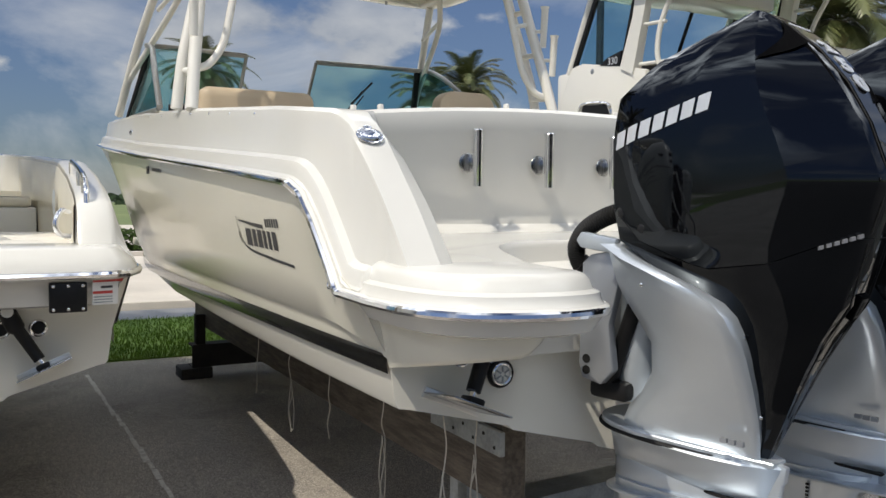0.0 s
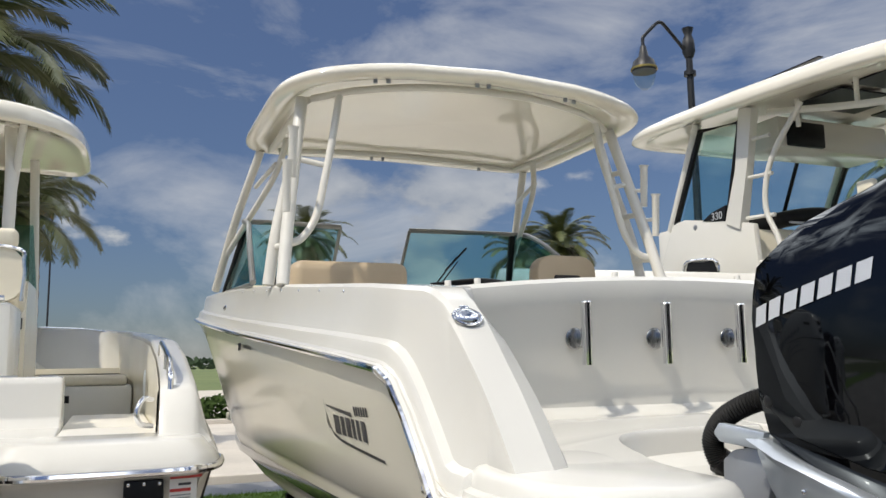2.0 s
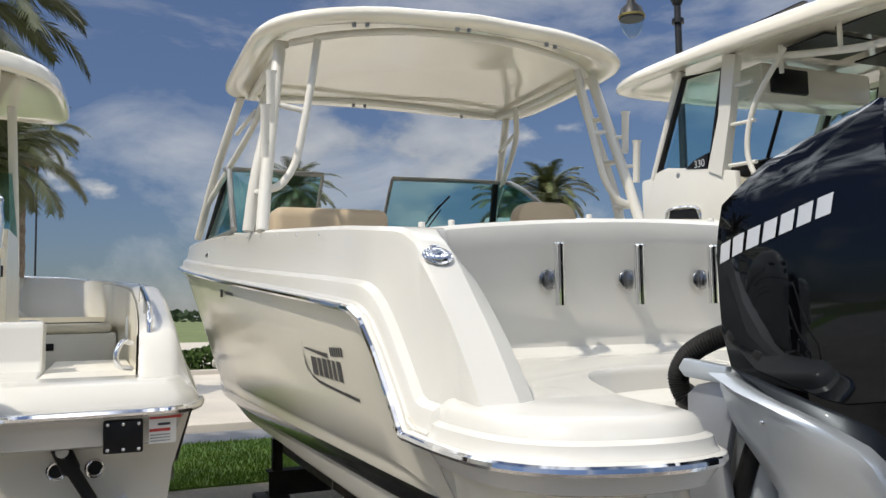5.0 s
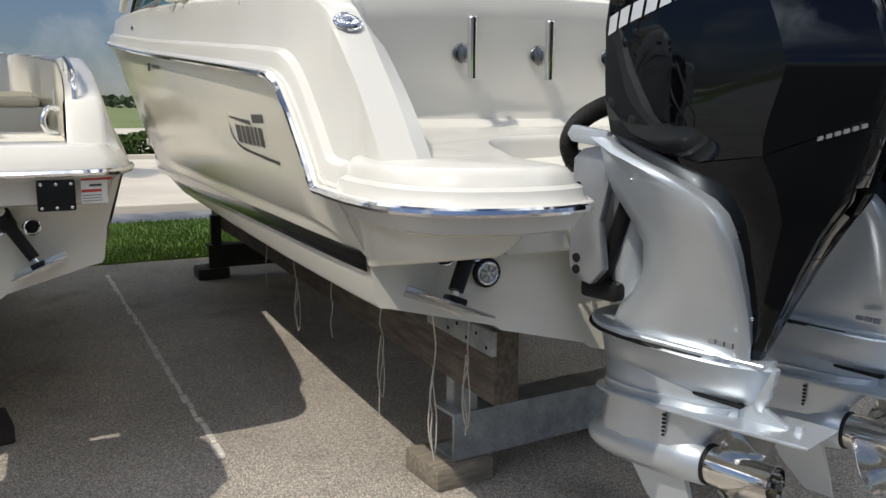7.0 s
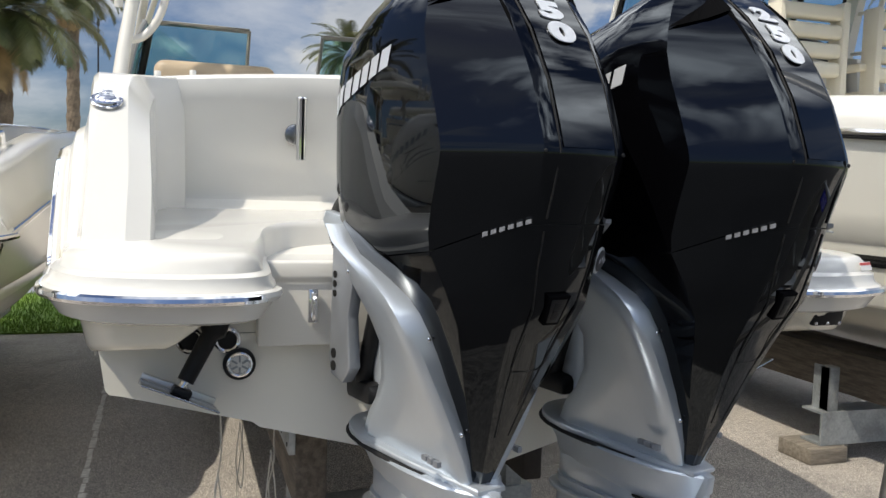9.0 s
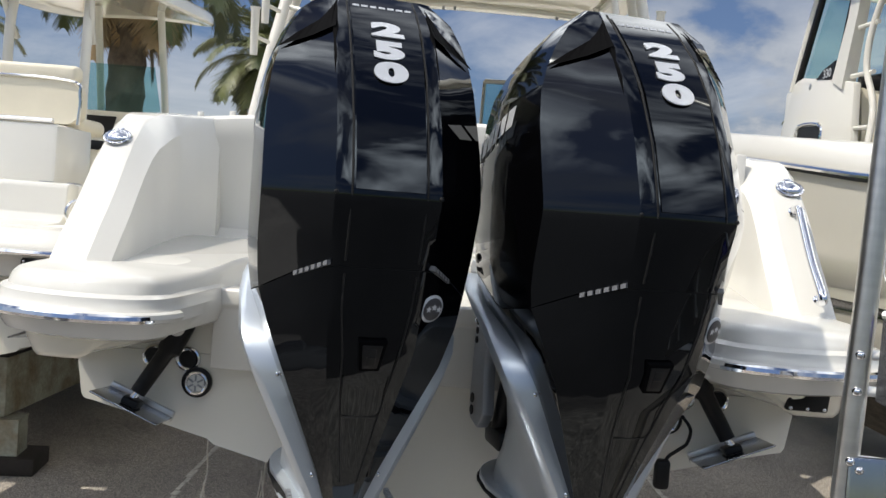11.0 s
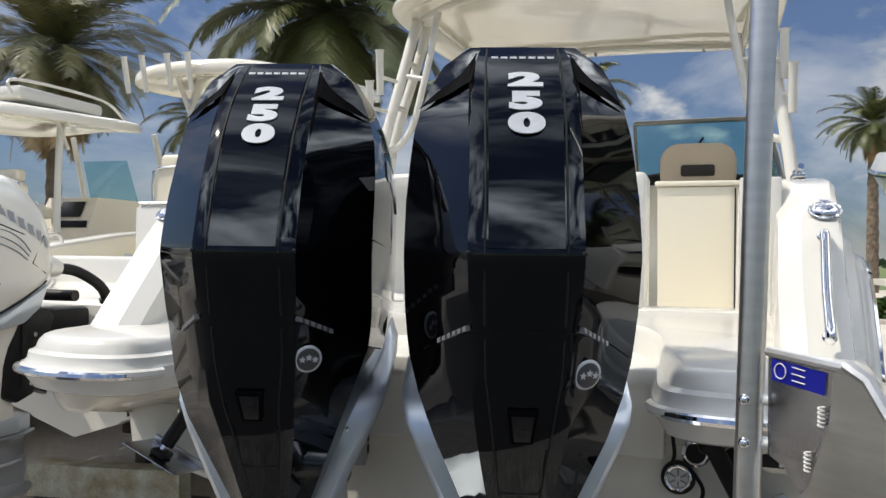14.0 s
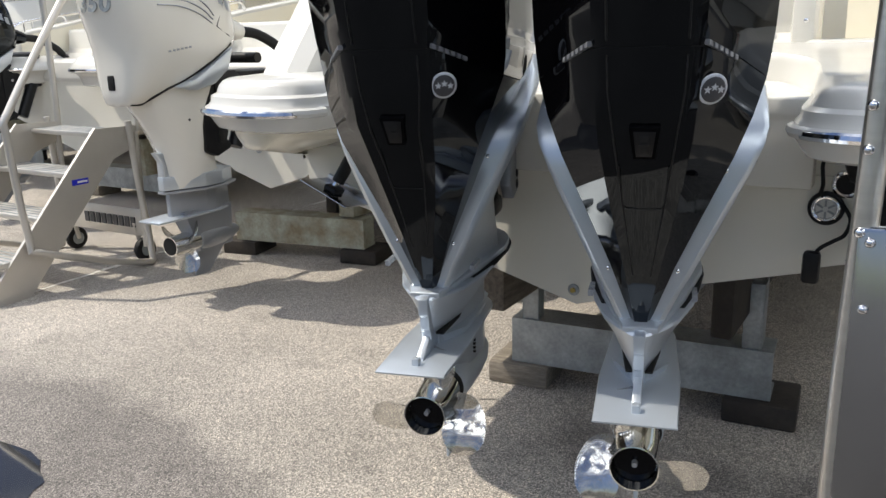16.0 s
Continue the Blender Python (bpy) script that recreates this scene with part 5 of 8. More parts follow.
def moulded_roof(hx, ya, yf, z, rim, crown, bow_a=0.0, bow_f=0.0, power=6.0, inset=0.10, rise=0.0, taper=0.0):
    """A roof shell with squarish rounded corners, bowed ends, a rolled rim and a panel set up into its underside."""
    cy, hy = (ya + yf) / 2, (yf - ya) / 2
    def ring(k, zz, cr):
        out = []
        for i in range(72):
            a = i * math.tau / 72
            c, sn = math.cos(a), math.sin(a)
            x = (hx - k) * math.copysign(abs(c) ** (2 / power), c)
            y = cy + (hy - min(k, hy * 0.97)) * math.copysign(abs(sn) ** (2 / power), sn)
            f = 1 - (x / hx) ** 2
            t = (y - cy) / hy
            y += (bow_f * max(0, t) - bow_a * max(0, -t)) * f
            out.append((x, y, z + zz * (1 - taper * max(0, t)) + cr * f + rise * t))
        return out
    rows = [(hx * 0.97, 0.028, 1), (hx * 0.6, 0.028, 1), (inset + 0.10, 0.028, 1), (inset + 0.045, 0.024, 1), (inset + 0.03, 0.0, 0.97), (inset, -0.006, 0.95), (0.05, -0.006, 0.9), (0.022, 0.0, 0.87), (0.004, 0.016, 0.85), (0.0, 0.034, 0.85),
            (0.006, rim * 0.62, 0.86), (0.026, rim * 0.86, 0.88), (0.06, rim * 0.97, 0.91), (0.12, rim, 0.95), (hx * 0.4, rim * 1.04, 1.0), (hx * 0.7, rim * 1.05, 1.0), (hx * 0.97, rim * 1.05, 1.0)]
    return loft([ring(k, zz, crown * cr) for k, zz, cr in rows])


top = thing("hardtop", "white moulded fibreglass hardtop on pipe supports", "hardtop")
part("roof", moulded_roof(1.345, 2.56, 4.56, 3.50, 0.085, 0.095, 0.16, 0.14), M_ROOF, top, "crowned white roof shell", smooth=50)
part("roof_rib", tube([(-1.10, 2.92, 3.50), (-0.85, 2.74, 3.525), (-0.45, 2.64, 3.56), (0, 2.61, 3.57), (0.45, 2.64, 3.56), (0.85, 2.74, 3.525), (1.10, 2.92, 3.50)], 0.024, 10, smoothed=5), M_PIPE, top)
part("roof_rib", tube([(-1.05, 4.35, 3.515), (0, 4.45, 3.59), (1.05, 4.35, 3.515)], 0.020, 10, smoothed=5), M_PIPE, top)
for x, y in ((-0.78, 2.57), (-0.70, 2.56), (-0.12, 2.50), (-0.04, 2.50), (0.55, 2.54), (0.62, 2.55), (-0.9, 4.50), (-0.2, 4.56), (-0.1, 4.56), (0.8, 4.52)):
    part("fastener", box(x - 0.012, x + 0.012, y - 0.010, y + 0.010, 3.47 + 0.085 * (1 - (x / 1.345) ** 2), 3.515 + 0.085 * (1 - (x / 1.345) ** 2), 0.003), M_SILVERD, top)
for s in (-1, 1):
    part("roof_rib", tube([(s * 1.12, 2.95, 3.50), (s * 1.12, 3.6, 3.505), (s * 1.10, 4.4, 3.525)], 0.025, 10, smoothed=4), M_PIPE, top)
    part("aft_leg", tube([(s * 1.335, 2.60, 2.26), (s * 1.28, 2.72, 2.70), (s * 1.16, 2.95, 3.50)], 0.038, 14, smoothed=6), M_PIPE, top)
    part("aft_leg", tube([(s * 1.365, 2.90, 2.29), (s * 1.31, 2.93, 2.65), (s * 1.18, 3.02, 3.2), (s * 1.13, 3.08, 3.50)], 0.036, 14, smoothed=6), M_PIPE, top)
    part("brace", tube([(s * 1.29, 2.70, 2.52), (s * 1.20, 2.72, 2.56), (s * 1.11, 2.74, 2.70), (s * 1.05, 2.76, 2.95), (s * 1.0, 2.78, 3.2), (s * 0.95, 2.8, 3.50)], 0.024, 12, smoothed=6), M_PIPE, top)
    part("brace_link", tube([(s * 1.225, 2.84, 3.08), (s * 1.03, 2.77, 3.03)], 0.018, 10), M_PIPE, top)
    part("front_leg", tube([(s * 1.41, 5.25, 2.46), (s * 1.31, 4.83, 3.0), (s * 1.18, 4.38, 3.52)], 0.034, 12, smoothed=6), M_PIPE, top)
    part("front_leg", tube([(s * 1.35, 5.02, 2.74), (s * 1.24, 4.58, 2.98), (s * 1.12, 4.1, 3.25), (s * 1.05, 3.95, 3.51)], 0.024, 12, smoothed=6), M_PIPE, top)
    part("front_link", tube([(s * 1.19, 4.55, 3.25), (s * 1.12, 4.05, 3.33)], 0.018, 10), M_PIPE, top)
    for k in range(3):
        t = 0.2 + 0.27 * k
        a = Vector((s * 1.335, 2.60, 2.26)).lerp(Vector((s * 1.16, 2.95, 3.50)), t)
        b = Vector((s * 1.365, 2.90, 2.29)).lerp(Vector((s * 1.13, 3.08, 3.50)), t)
        part("rung", tube([a, b], 0.020, 10), M_PIPE, top)
    for k in range(2):
        b0 = Vector((s * (1.335 - 0.045 * k), (2.52 if s < 0 else 2.68) + 0.06 * k, 2.80 + 0.22 * k))
        part("rod_tube", tube([b0 - Vector((0, 0, 0.12)), b0 + Vector((0, -0.02, 0.16)), b0 + Vector((0, -0.022, 0.18))], 0.026, 14, radii=[0.024, 0.027, 0.035]), M_PIPE, top)
        part("rod_stay", tube([b0, b0 + Vector((-s * 0.05, 0.17 if s < 0 else 0.04, 0.0))], 0.014, 8), M_PIPE, top)
lt = thing("anchor_light", "black anchor light on the hardtop", "light", pose(0.03, 2.85, 3.680))
part("stem", cyl((0, 0, 0), (0, 0, 0.05), 0.02, 14), M_BLACK, lt)
part("lens", cyl((0, 0, 0.05), (0, 0, 0.085), 0.032, 16, bev=0.004), M_GLASSC, lt)
part("cap", cyl((0, 0, 0.085), (0, 0, 0.10), 0.034, 16, bev=0.004), M_BLACK, lt)


def pane(name, pts, parent, m=None, th=0.006):
    """A flat or folded sheet of glass given by its corners."""
    bm = bmesh.new()
    bm.faces.new([bm.verts.new(p) for p in pts])
    bmesh.ops.solidify(bm, geom=bm.faces[:], thickness=th)
    ob = part(name, bm, m or M_GLASS, parent, smooth=0)
    ob.visible_shadow = False
    return ob


M_WFRAME = mat("grey_window_trim", (0.30, 0.30, 0.29), 0.35, metal=0.5, var=0.15)
ws = thing("windshield", "green tinted windshield in a grey metal surround", "windshield")
for s, xin in ((-1, 0.42), (1, 0.22)):
    pane("front_pane", [(s * xin, 5.22, 2.44), (s * 1.33, 5.12, 2.44), (s * 1.215, 4.72, 2.985), (s * xin, 4.77, 2.985)], ws)
    pane("side_pane", [(s * 1.36, 5.08, 2.44), (s * 1.345, 3.66, 2.39), (s * 1.31, 4.0, 2.66), (s * 1.265, 4.4, 2.90), (s * 1.225, 4.70, 2.985)], ws)
    part("top_trim", tube([(s * xin, 4.77, 2.99), (s * 1.19, 4.72, 2.99), (s * 1.265, 4.38, 2.905), (s * 1.315, 3.98, 2.67), (s * 1.35, 3.58, 2.37)], 0.022, 8, smoothed=6), M_WFRAME, ws, "grey metal top rail")
    part("post", tube([(s * 1.345, 5.10, 2.42), (s * 1.22, 4.71, 2.985)], 0.032, 8), M_BLACK, ws)
    part("end_post", tube([(s * xin, 5.22, 2.42), (s * xin, 4.77, 2.99)], 0.016, 8), M_WFRAME, ws)
    part("base_trim", tube([(s * xin, 5.22, 2.43), (s * 1.34, 5.13, 2.43), (s * 1.355, 3.6, 2.36)], 0.018, 8), M_WFRAME, ws)
    cn = thing("console", "cream moulded console below the windshield", "console")
    part("body", loft([[(s * x, y, z) for x, y, z in ((xin, 4.0, 1.35), (1.2, 4.0, 1.35), (1.2, 5.3, 1.35), (xin, 5.3, 1.35))], [(s * x, y, z) for x, y, z in ((xin, 4.15, 2.2), (1.24, 4.15, 2.2), (1.24, 5.3, 2.2), (xin, 5.3, 2.2))], [(s * x, y, z) for x, y, z in ((xin, 4.3, 2.42), (1.24, 4.3, 2.42), (1.24, 5.3, 2.42), (xin, 5.3, 2.42))]]), M_CREAM, cn)
    part("dash_pad", tube([(s * (xin + 0.04), 4.35, 2.43), (s * 0.7, 4.25, 2.47), (s * 1.15, 4.35, 2.43)], 0.05, 12, smoothed=5), M_BLACK, cn)
wp = thing("wiper", "black windshield wiper arms", "wiper")
part("arm", tube([(0.55, 5.17, 2.46), (0.72, 4.88, 2.78)], 0.007, 8), M_BLACK, wp)
part("arm", tube([(0.60, 5.17, 2.46), (0.74, 4.90, 2.74)], 0.006, 8), M_BLACK, wp)
part("blade", tube([(0.64, 4.97, 2.66), (0.80, 4.83, 2.86)], 0.010, 8), M_BLACK, wp)


def cushion(name, x0, x1, y0, y1, z0, z1, m, parent, label="", bev=0.05):
    bm = box(x0, x1, y0, y1, z0, z1)
    bmesh.ops.bevel(bm, geom=bm.edges[:], offset=bev, segments=4, profile=0.5, affect="EDGES")
    return part(name, bm, m, parent, label, smooth=60)


be = thing("bench_seat", "tan vinyl bench seat inside the cockpit", "seat")
cushion("backrest", -1.16, -0.36, 3.15, 3.42, 2.05, 2.49, M_TAN, be, bev=0.07)
cushion("seat_pad", -1.16, -0.36, 2.60, 3.2, 1.72, 1.86, M_TAN, be)
part("seat_base", box(-1.14, -0.38, 2.65, 3.40, 1.35, 1.74, 0.02), M_CREAM, be)
hs = thing("pilot_chair", "cream helm seat on a tall moulded base", "chair")
part("module", loft([[(0.59, 2.28, 1.36), (1.03, 2.28, 1.36), (1.03, 3.1, 1.36), (0.59, 3.1, 1.36)], [(0.58, 2.30, 2.21), (1.03, 2.30, 2.21), (1.03, 3.1, 2.21), (0.58, 3.1, 2.21)]]), M_CREAM, hs, "cream moulded seat base")
part("module_lid", box(0.565, 1.045, 2.28, 3.1, 2.215, 2.245, 0.01), M_CREAM, hs)
part("shut_gap", box(1.004, 1.012, 2.274, 2.30, 1.40, 2.2), M_RUBBER, hs)
bm = box(0.55, 1.03, 3.0, 3.14, 2.22, 2.56)
bmesh.ops.bevel(bm, geom=[e for e in bm.edges if abs(e.verts[0].co.y - e.verts[1].co.y) > 0.05], offset=0.12, segments=5, profile=0.5, affect="EDGES")
bmesh.ops.bevel(bm, geom=bm.edges[:], offset=0.012, segments=2, profile=0.5, affect="EDGES")
part("backrest", bm, M_TAN, hs, smooth=50)
part("grab_slot", box(0.68, 0.90, 2.985, 3.02, 2.34, 2.42, 0.02), M_DARKWOOD, hs)
# starboard gate and its fittings
gt = thing("transom_gate", "open white transom gate with steel hinges", "gate")
part("panel", box(1.075, 1.112, 0.34, 0.72, 1.60, 2.07, 0.006), M_GEL, gt)
for z in (1.72, 2.02):
    part("hinge", box(1.05, 1.077, 0.66, 0.70, z - 0.03, z + 0.03, 0.004), M_CHROME, gt)
part("latch", box(1.066, 1.076, 0.55, 0.58, 1.84, 1.96, 0.003), M_CHROME, gt)
for z in (1.63, 2.03):
    part("bolt", disc_dome((1.09, 0.62, z), (0, -1, 0), 0.010, 0.006, 12, 3), M_CHROME, gt)
part("jamb", box(0.985, 1.05, 0.60, 0.66, 1.60, 2.095, 0.008), M_GEL, gt)
for z in (2.04, 1.68):
    part("hinge", box(1.005, 1.047, 0.592, 0.602, z - 0.028, z + 0.028, 0.003), M_CHROME, gt)
part("latch", box(1.018, 1.030, 0.590, 0.602, 1.885, 1.975, 0.003), M_CHROME, gt)
part("keeper", box(1.008, 1.028, 0.594, 0.602, 1.795, 1.83, 0.002), M_GALV, gt)
for z in (1.668, 2.03):
    part("bolt", disc_dome((0.612, 0.634, z), (0, -1, 0), 0.009, 0.005, 12, 3), M_CHROME, gt)
gh = thing("grab_handle", "bright steel grab handle on the white quarter", "handle")
part("bar", tube([(1.215, 0.125, 1.862), (1.212, 0.065, 1.868), (1.21, 0.03, 1.835), (1.20, -0.10, 1.70), (1.197, -0.205, 1.60), (1.197, -0.21, 1.575), (1.197, -0.185, 1.575)], 0.015, 12, smoothed=5), M_CHROME, gh)
for p, n in (((1.215, 0.112, 1.862), (0, -1, 0.8)), ((1.197, -0.192, 1.578), (0, -1, 0.8))):
    part("flange", disc_dome(p, n, 0.020, 0.010, 18, 3), M_CHROME, gh)
sk = thing("warning_sticker", "white sticker with a red heading on the platform edge", "sticker", pose(1.17, -0.522, 1.484, 68, 0, 22))
part("sheet", box(-0.04, 0.04, -0.014, 0.014, 0.0, 0.002), M_LABEL, sk)
part("heading", box(-0.038, 0.038, 0.003, 0.012, 0.002, 0.003), M_RED, sk)


# ---- stands under the boats ----
def boat_stand(x, y, half, block=True, steel=M_GALV, turn=0.0, posts=True, label="galvanised steel cross beam on timber blocks under the hull"):
    st = thing("boat_stand", label, "stand", pose(x, y, 0, 0, 0, turn), "boat stands")
    prof = [(-0.09, 0.11), (0.09, 0.11), (0.09, 0.125), (-0.075, 0.125), (-0.075, 0.315), (0.09, 0.315), (0.09, 0.33), (-0.09, 0.33)]
    part("beam", prism(prof, "x", -half, half), steel, st, smooth=0)
    for s in (-1, 1):
        if posts:
            part("post", box(s * (half - 0.13), s * (half - 0.05), -0.08, 0.0, 0.33, 0.62, 0.004), steel, st)
            part("post_web", box(s * (half - 0.058), s * (half - 0.05), -0.08, 0.06, 0.33, 0.62), steel, st)
        else:
            part("end_plate", box(s * (half - 0.006), s * half, -0.085, 0.08, 0.126, 0.314), steel, st)
        bm = box(s * (half - 0.04) - 0.15, s * (half - 0.04) + 0.15, -0.13, 0.17, 0.0, 0.107, 0.012)
        # only the left block can take the paler grey timber
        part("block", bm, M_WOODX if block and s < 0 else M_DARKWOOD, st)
    return st


boat_stand(-0.01, 0.80, 0.585, turn=4.5)
boat_stand(-0.06, 5.75, 0.66, False, M_DARKWOOD)
for x, hw in ((-0.52, 0.06), (0.43, 0.042)):
    bk = thing("timber_bunk", "dark weathered timber bunk beam under the hull", "beam", pose(x, 0, 0), "timber bunks")
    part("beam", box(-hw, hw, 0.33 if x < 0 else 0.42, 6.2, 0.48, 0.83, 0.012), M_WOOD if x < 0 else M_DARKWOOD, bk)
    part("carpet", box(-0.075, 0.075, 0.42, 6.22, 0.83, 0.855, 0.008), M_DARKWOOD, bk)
    part("end_plate", box(-0.09, -0.064, 0.30, 0.90, 0.70, 0.80, 0.004), M_GALV, bk, "galvanised plate with bolt holes")
    for k in range(6):
        part("bolt_hole", cyl((-0.089, 0.34 + 0.085 * k, 0.73 + 0.04 * (k % 2)), (-0.093, 0.34 + 0.085 * k, 0.73 + 0.04 * (k % 2)), 0.008, 10), M_RUBBER, bk)
random.seed(5)
for i, (x, y) in enumerate(((-0.86, 0.32), (-0.66, 0.42), (-0.72, 1.2), (-0.74, 1.9), (-0.76, 2.5), (-0.75, 3.3))):
    tw = thing("twine", "loose pale twine hanging from the timber", "string", group="loose strings")
    z = 0.95 if i else 1.0
    low = random.uniform(0.25, 0.42)
    pts = [(x, y, z)]
    k = 0
    while z > low:
        z -= random.uniform(0.07, 0.12)
        pts.append((x + random.uniform(-0.012, 0.012), y + random.uniform(-0.012, 0.012), z))
    part("strand", tube(pts, 0.003, 5, smoothed=4), M_STRING, tw)
    if i % 2 == 0 or i < 3:
        pts = [(x, y, low + 0.30), (x + 0.02, y, low + 0.12), (x + 0.01, y, low - 0.02), (x - 0.015, y, low + 0.1), (x, y, low + 0.28)]
        part("loop", tube(pts, 0.003, 5, smoothed=6), M_STRING, tw)


# ---- neighbouring boats ----
def console_boat(at, label, engine=True, twin=False, seed=1, top_y=(1.4, 3.8), top_hx=0.64, top_z=3.17, detail=True, radar=False, leg_x=0.60, shift=0.0, rise=0.06, deep=0.20, rods=(-0.5, -0.25, 0.0, 0.25, 0.5), port=0.0):
    """An open boat with a console and pipe T-top, stern at local y 0, centred on x 0."""
    b = thing("boat", label, "boat", at)
    st = [(0.0, 0.58, 1.14, 0.945, 1.27, 1.40), (0.5, 0.58, 1.15, 0.945, 1.29, 1.46), (1.0, 0.58, 1.16, 0.95, 1.30, 1.52), (3.0, 0.62, 1.13, 1.0, 1.30, 1.62), (4.4, 0.90, 0.90, 1.25, 1.22, 1.75), (5.4, 1.15, 0.55, 1.45, 0.95, 1.86), (6.1, 1.5, 0.2, 1.7, 0.5, 1.95), (6.5, 1.85, 0.03, 1.9, 0.06, 2.0)]
    boat_hull(b, st, 1.10, 6.5, boot_mat=M_HULLW, hull=M_HULLW)
    cc = list(zip(*st))
    for s in (-1, 1):
        rings = []
        for y in [-0.02, 0.04, 0.12, 0.2, 0.35, 0.5, 0.7, *np.linspace(1.0, 6.5, 16).tolist()]:
            xr, zr = lerp_table(cc[0], cc[4], max(0, y)), lerp_table(cc[0], cc[5], max(0, y))
            zt = lerp_table((-0.02, 0.05, 0.12, 0.25, 0.6, 1.0, 1.8, 3, 5, 6.5), (1.50, 1.62, 1.70, 1.75, 1.80, 1.87, 1.98, 2.04, 2.16, 2.26), y)
            w = min(0.24, xr * 0.5)
            rings.append([(s * a, y, c) for a, c in ((xr, zr), (xr + 0.01, zr + 0.03), (xr - 0.02, zr + 0.08), (xr - 0.07, zt - 0.05), (xr - 0.085, zt - 0.012), (xr - 0.11, zt), (xr - w + 0.02, zt), (xr - w, zt - 0.015), (xr - w - 0.01, 1.36))])
        part("gunwale", loft(rings, closed=False, cap=False), M_GEL, b, smooth=50)
        liner = []
        for r in rings[3:18]:
            x, y, z = r[7]
            liner.append([(x - s * 0.006, y, z - 0.02), (x - s * 0.012, y, z - 0.03), (x - s * 0.016, y, 1.345)])
        part("inner_liner", loft(liner, closed=False, cap=False), M_CREAM, b, "cream cockpit side liner")
        bm = bmesh.new()
        bm.faces.new([bm.verts.new(p) for p in rings[0]])
        part("quarter_end", bm, M_GEL, b)
    part("transom_face", prism([(-1.17, 1.10), (1.17, 1.10), (1.262, 1.40), (-1.262, 1.40)], "y", 0.0, 0.05), M_HULLW, b)
    part("bow_deck", prism([(-1.1, 4.6), (1.1, 4.6), (0.85, 5.4), (0.4, 6.1), (0, 6.4), (-0.4, 6.1), (-0.85, 5.4)], "z", 1.75, 1.80), M_CREAM, b)
    part("cockpit_floor", box(-1.1, 1.1, 0.3, 5.2, 1.28, 1.34), M_GEL_R, b)
    out = plan_spline([(-1.05, 0.25), (-1.275, 0.2), (-1.28, -0.05), (-1.22, -0.27), (-1.08, -0.35), (-0.62, -0.37), (-0.42, -0.30), (-0.33, -0.05), (-0.30, 0.25)])
    tiers = [(1.25, 0.12), (1.26, 0.095), (1.33, 0.075), (1.365, 0.045), (1.372, 0.01), (1.38, 0.0), (1.415, 0.0), (1.43, 0.01), (1.45, 0.02), (1.47, 0.045), (1.50, 0.07), (1.51, 0.09)]
    for s in (-1, 1):
        bm = stack(out, tiers)
        if s > 0:
            bmesh.ops.scale(bm, vec=(-1, 1, 1), verts=bm.verts)
            bmesh.ops.reverse_faces(bm, faces=bm.faces)
        part("swim_platform", bm, M_GEL, b, smooth=48)
        rail = [(-s * q[0] * 1.006, q[1] - 0.006, 1.395) for q in out if q[1] < 0.1 and q[0] < -0.36]
        part("rub_rail", tube(rail + [], 0.016, 8), M_CHROME, b)
        pts = [(s * (lerp_table(cc[0], cc[4], y) + 0.008), y, lerp_table(cc[0], cc[5], y)) for y in np.linspace(0.05, 6.45, 20).tolist()]
        part("rub_rail", tube(pts, 0.016, 8), M_CHROME, b)
        part("grab_loop", tube([(s * 1.00, 0.13, 1.66), (s * 0.96, 0.05, 1.665), (s * 0.935, 0.02, 1.61), (s * 0.95, 0.03, 1.56), (s * 1.0, 0.08, 1.545)], 0.012, 10, smoothed=5), M_CHROME, b)
        part("deck_rail", tube([(s * 1.08, 0.14, 1.70), (s * 1.08, 0.17, 1.78), (s * 1.08, 0.34, 1.85), (s * 1.08, 0.86, 1.925), (s * 1.08, 0.98, 1.93), (s * 1.08, 1.02, 1.86)], 0.014, 10, smoothed=5), M_CHROME, b)
        for y in (0.3, 0.55):
            part("rail_foot", cyl((s * 1.08, y, 1.74), (s * 1.08, y, 1.80 + 0.14 * y), 0.011, 10), M_CHROME, b)
        part("bow_rail", tube([(s * 1.12, 3.4, 1.88), (s * 1.12, 3.5, 2.0), (s * 1.0, 4.6, 2.1), (s * 0.6, 5.6, 2.2), (s * 0.1, 6.2, 2.25)], 0.012, 10, smoothed=5), M_CHROME, b)
    # transom wall, livewell and aft bench
    part("transom_wall", prism([(0.05, 1.20), (0.9, 1.20), (0.9, 1.755), (0.82, 1.765), (0.76, 1.76), (0.745, 1.735), (0.725, 1.56), (0.66, 1.515), (0.3, 1.49), (0.05, 1.48), (-0.01, 1.45), (-0.02, 1.30)], "x", -1.0, 0.60, 0.01), M_GEL, b, smooth=60)
    part("walkway", prism([(0.05, 1.20), (0.86, 1.20), (0.86, 1.49), (0.82, 1.50), (0.3, 1.50), (0.05, 1.50), (-0.02, 1.45)], "x", 0.602, 1.05, 0.01), M_GEL_R, b)
    part("side_deck", box(0.602, 1.035, 0.862, 2.1, 1.345, 1.499, 0.004), M_GEL_R, b)
    part("livewell", box(-0.66, 0.595, 0.86, 1.16, 1.34, 1.76, 0.03), M_GEL, b)
    for x in (0.52, 0.33, -0.4):
        part("cup_ring", cyl((x, 1.0, 1.76), (x, 1.0, 1.771), 0.045, 20), M_SILVERD, b)
    for x in (-1.045, 1.045):
        part("speaker", disc_dome((x * 0.985, 1.75, 1.70), (-x, 0, 0), 0.09, 0.012, 20, 3), M_SILVER, b)
    bs = thing("bow_seat", "cream moulded bow seat with a vinyl cushion", "seat", at)
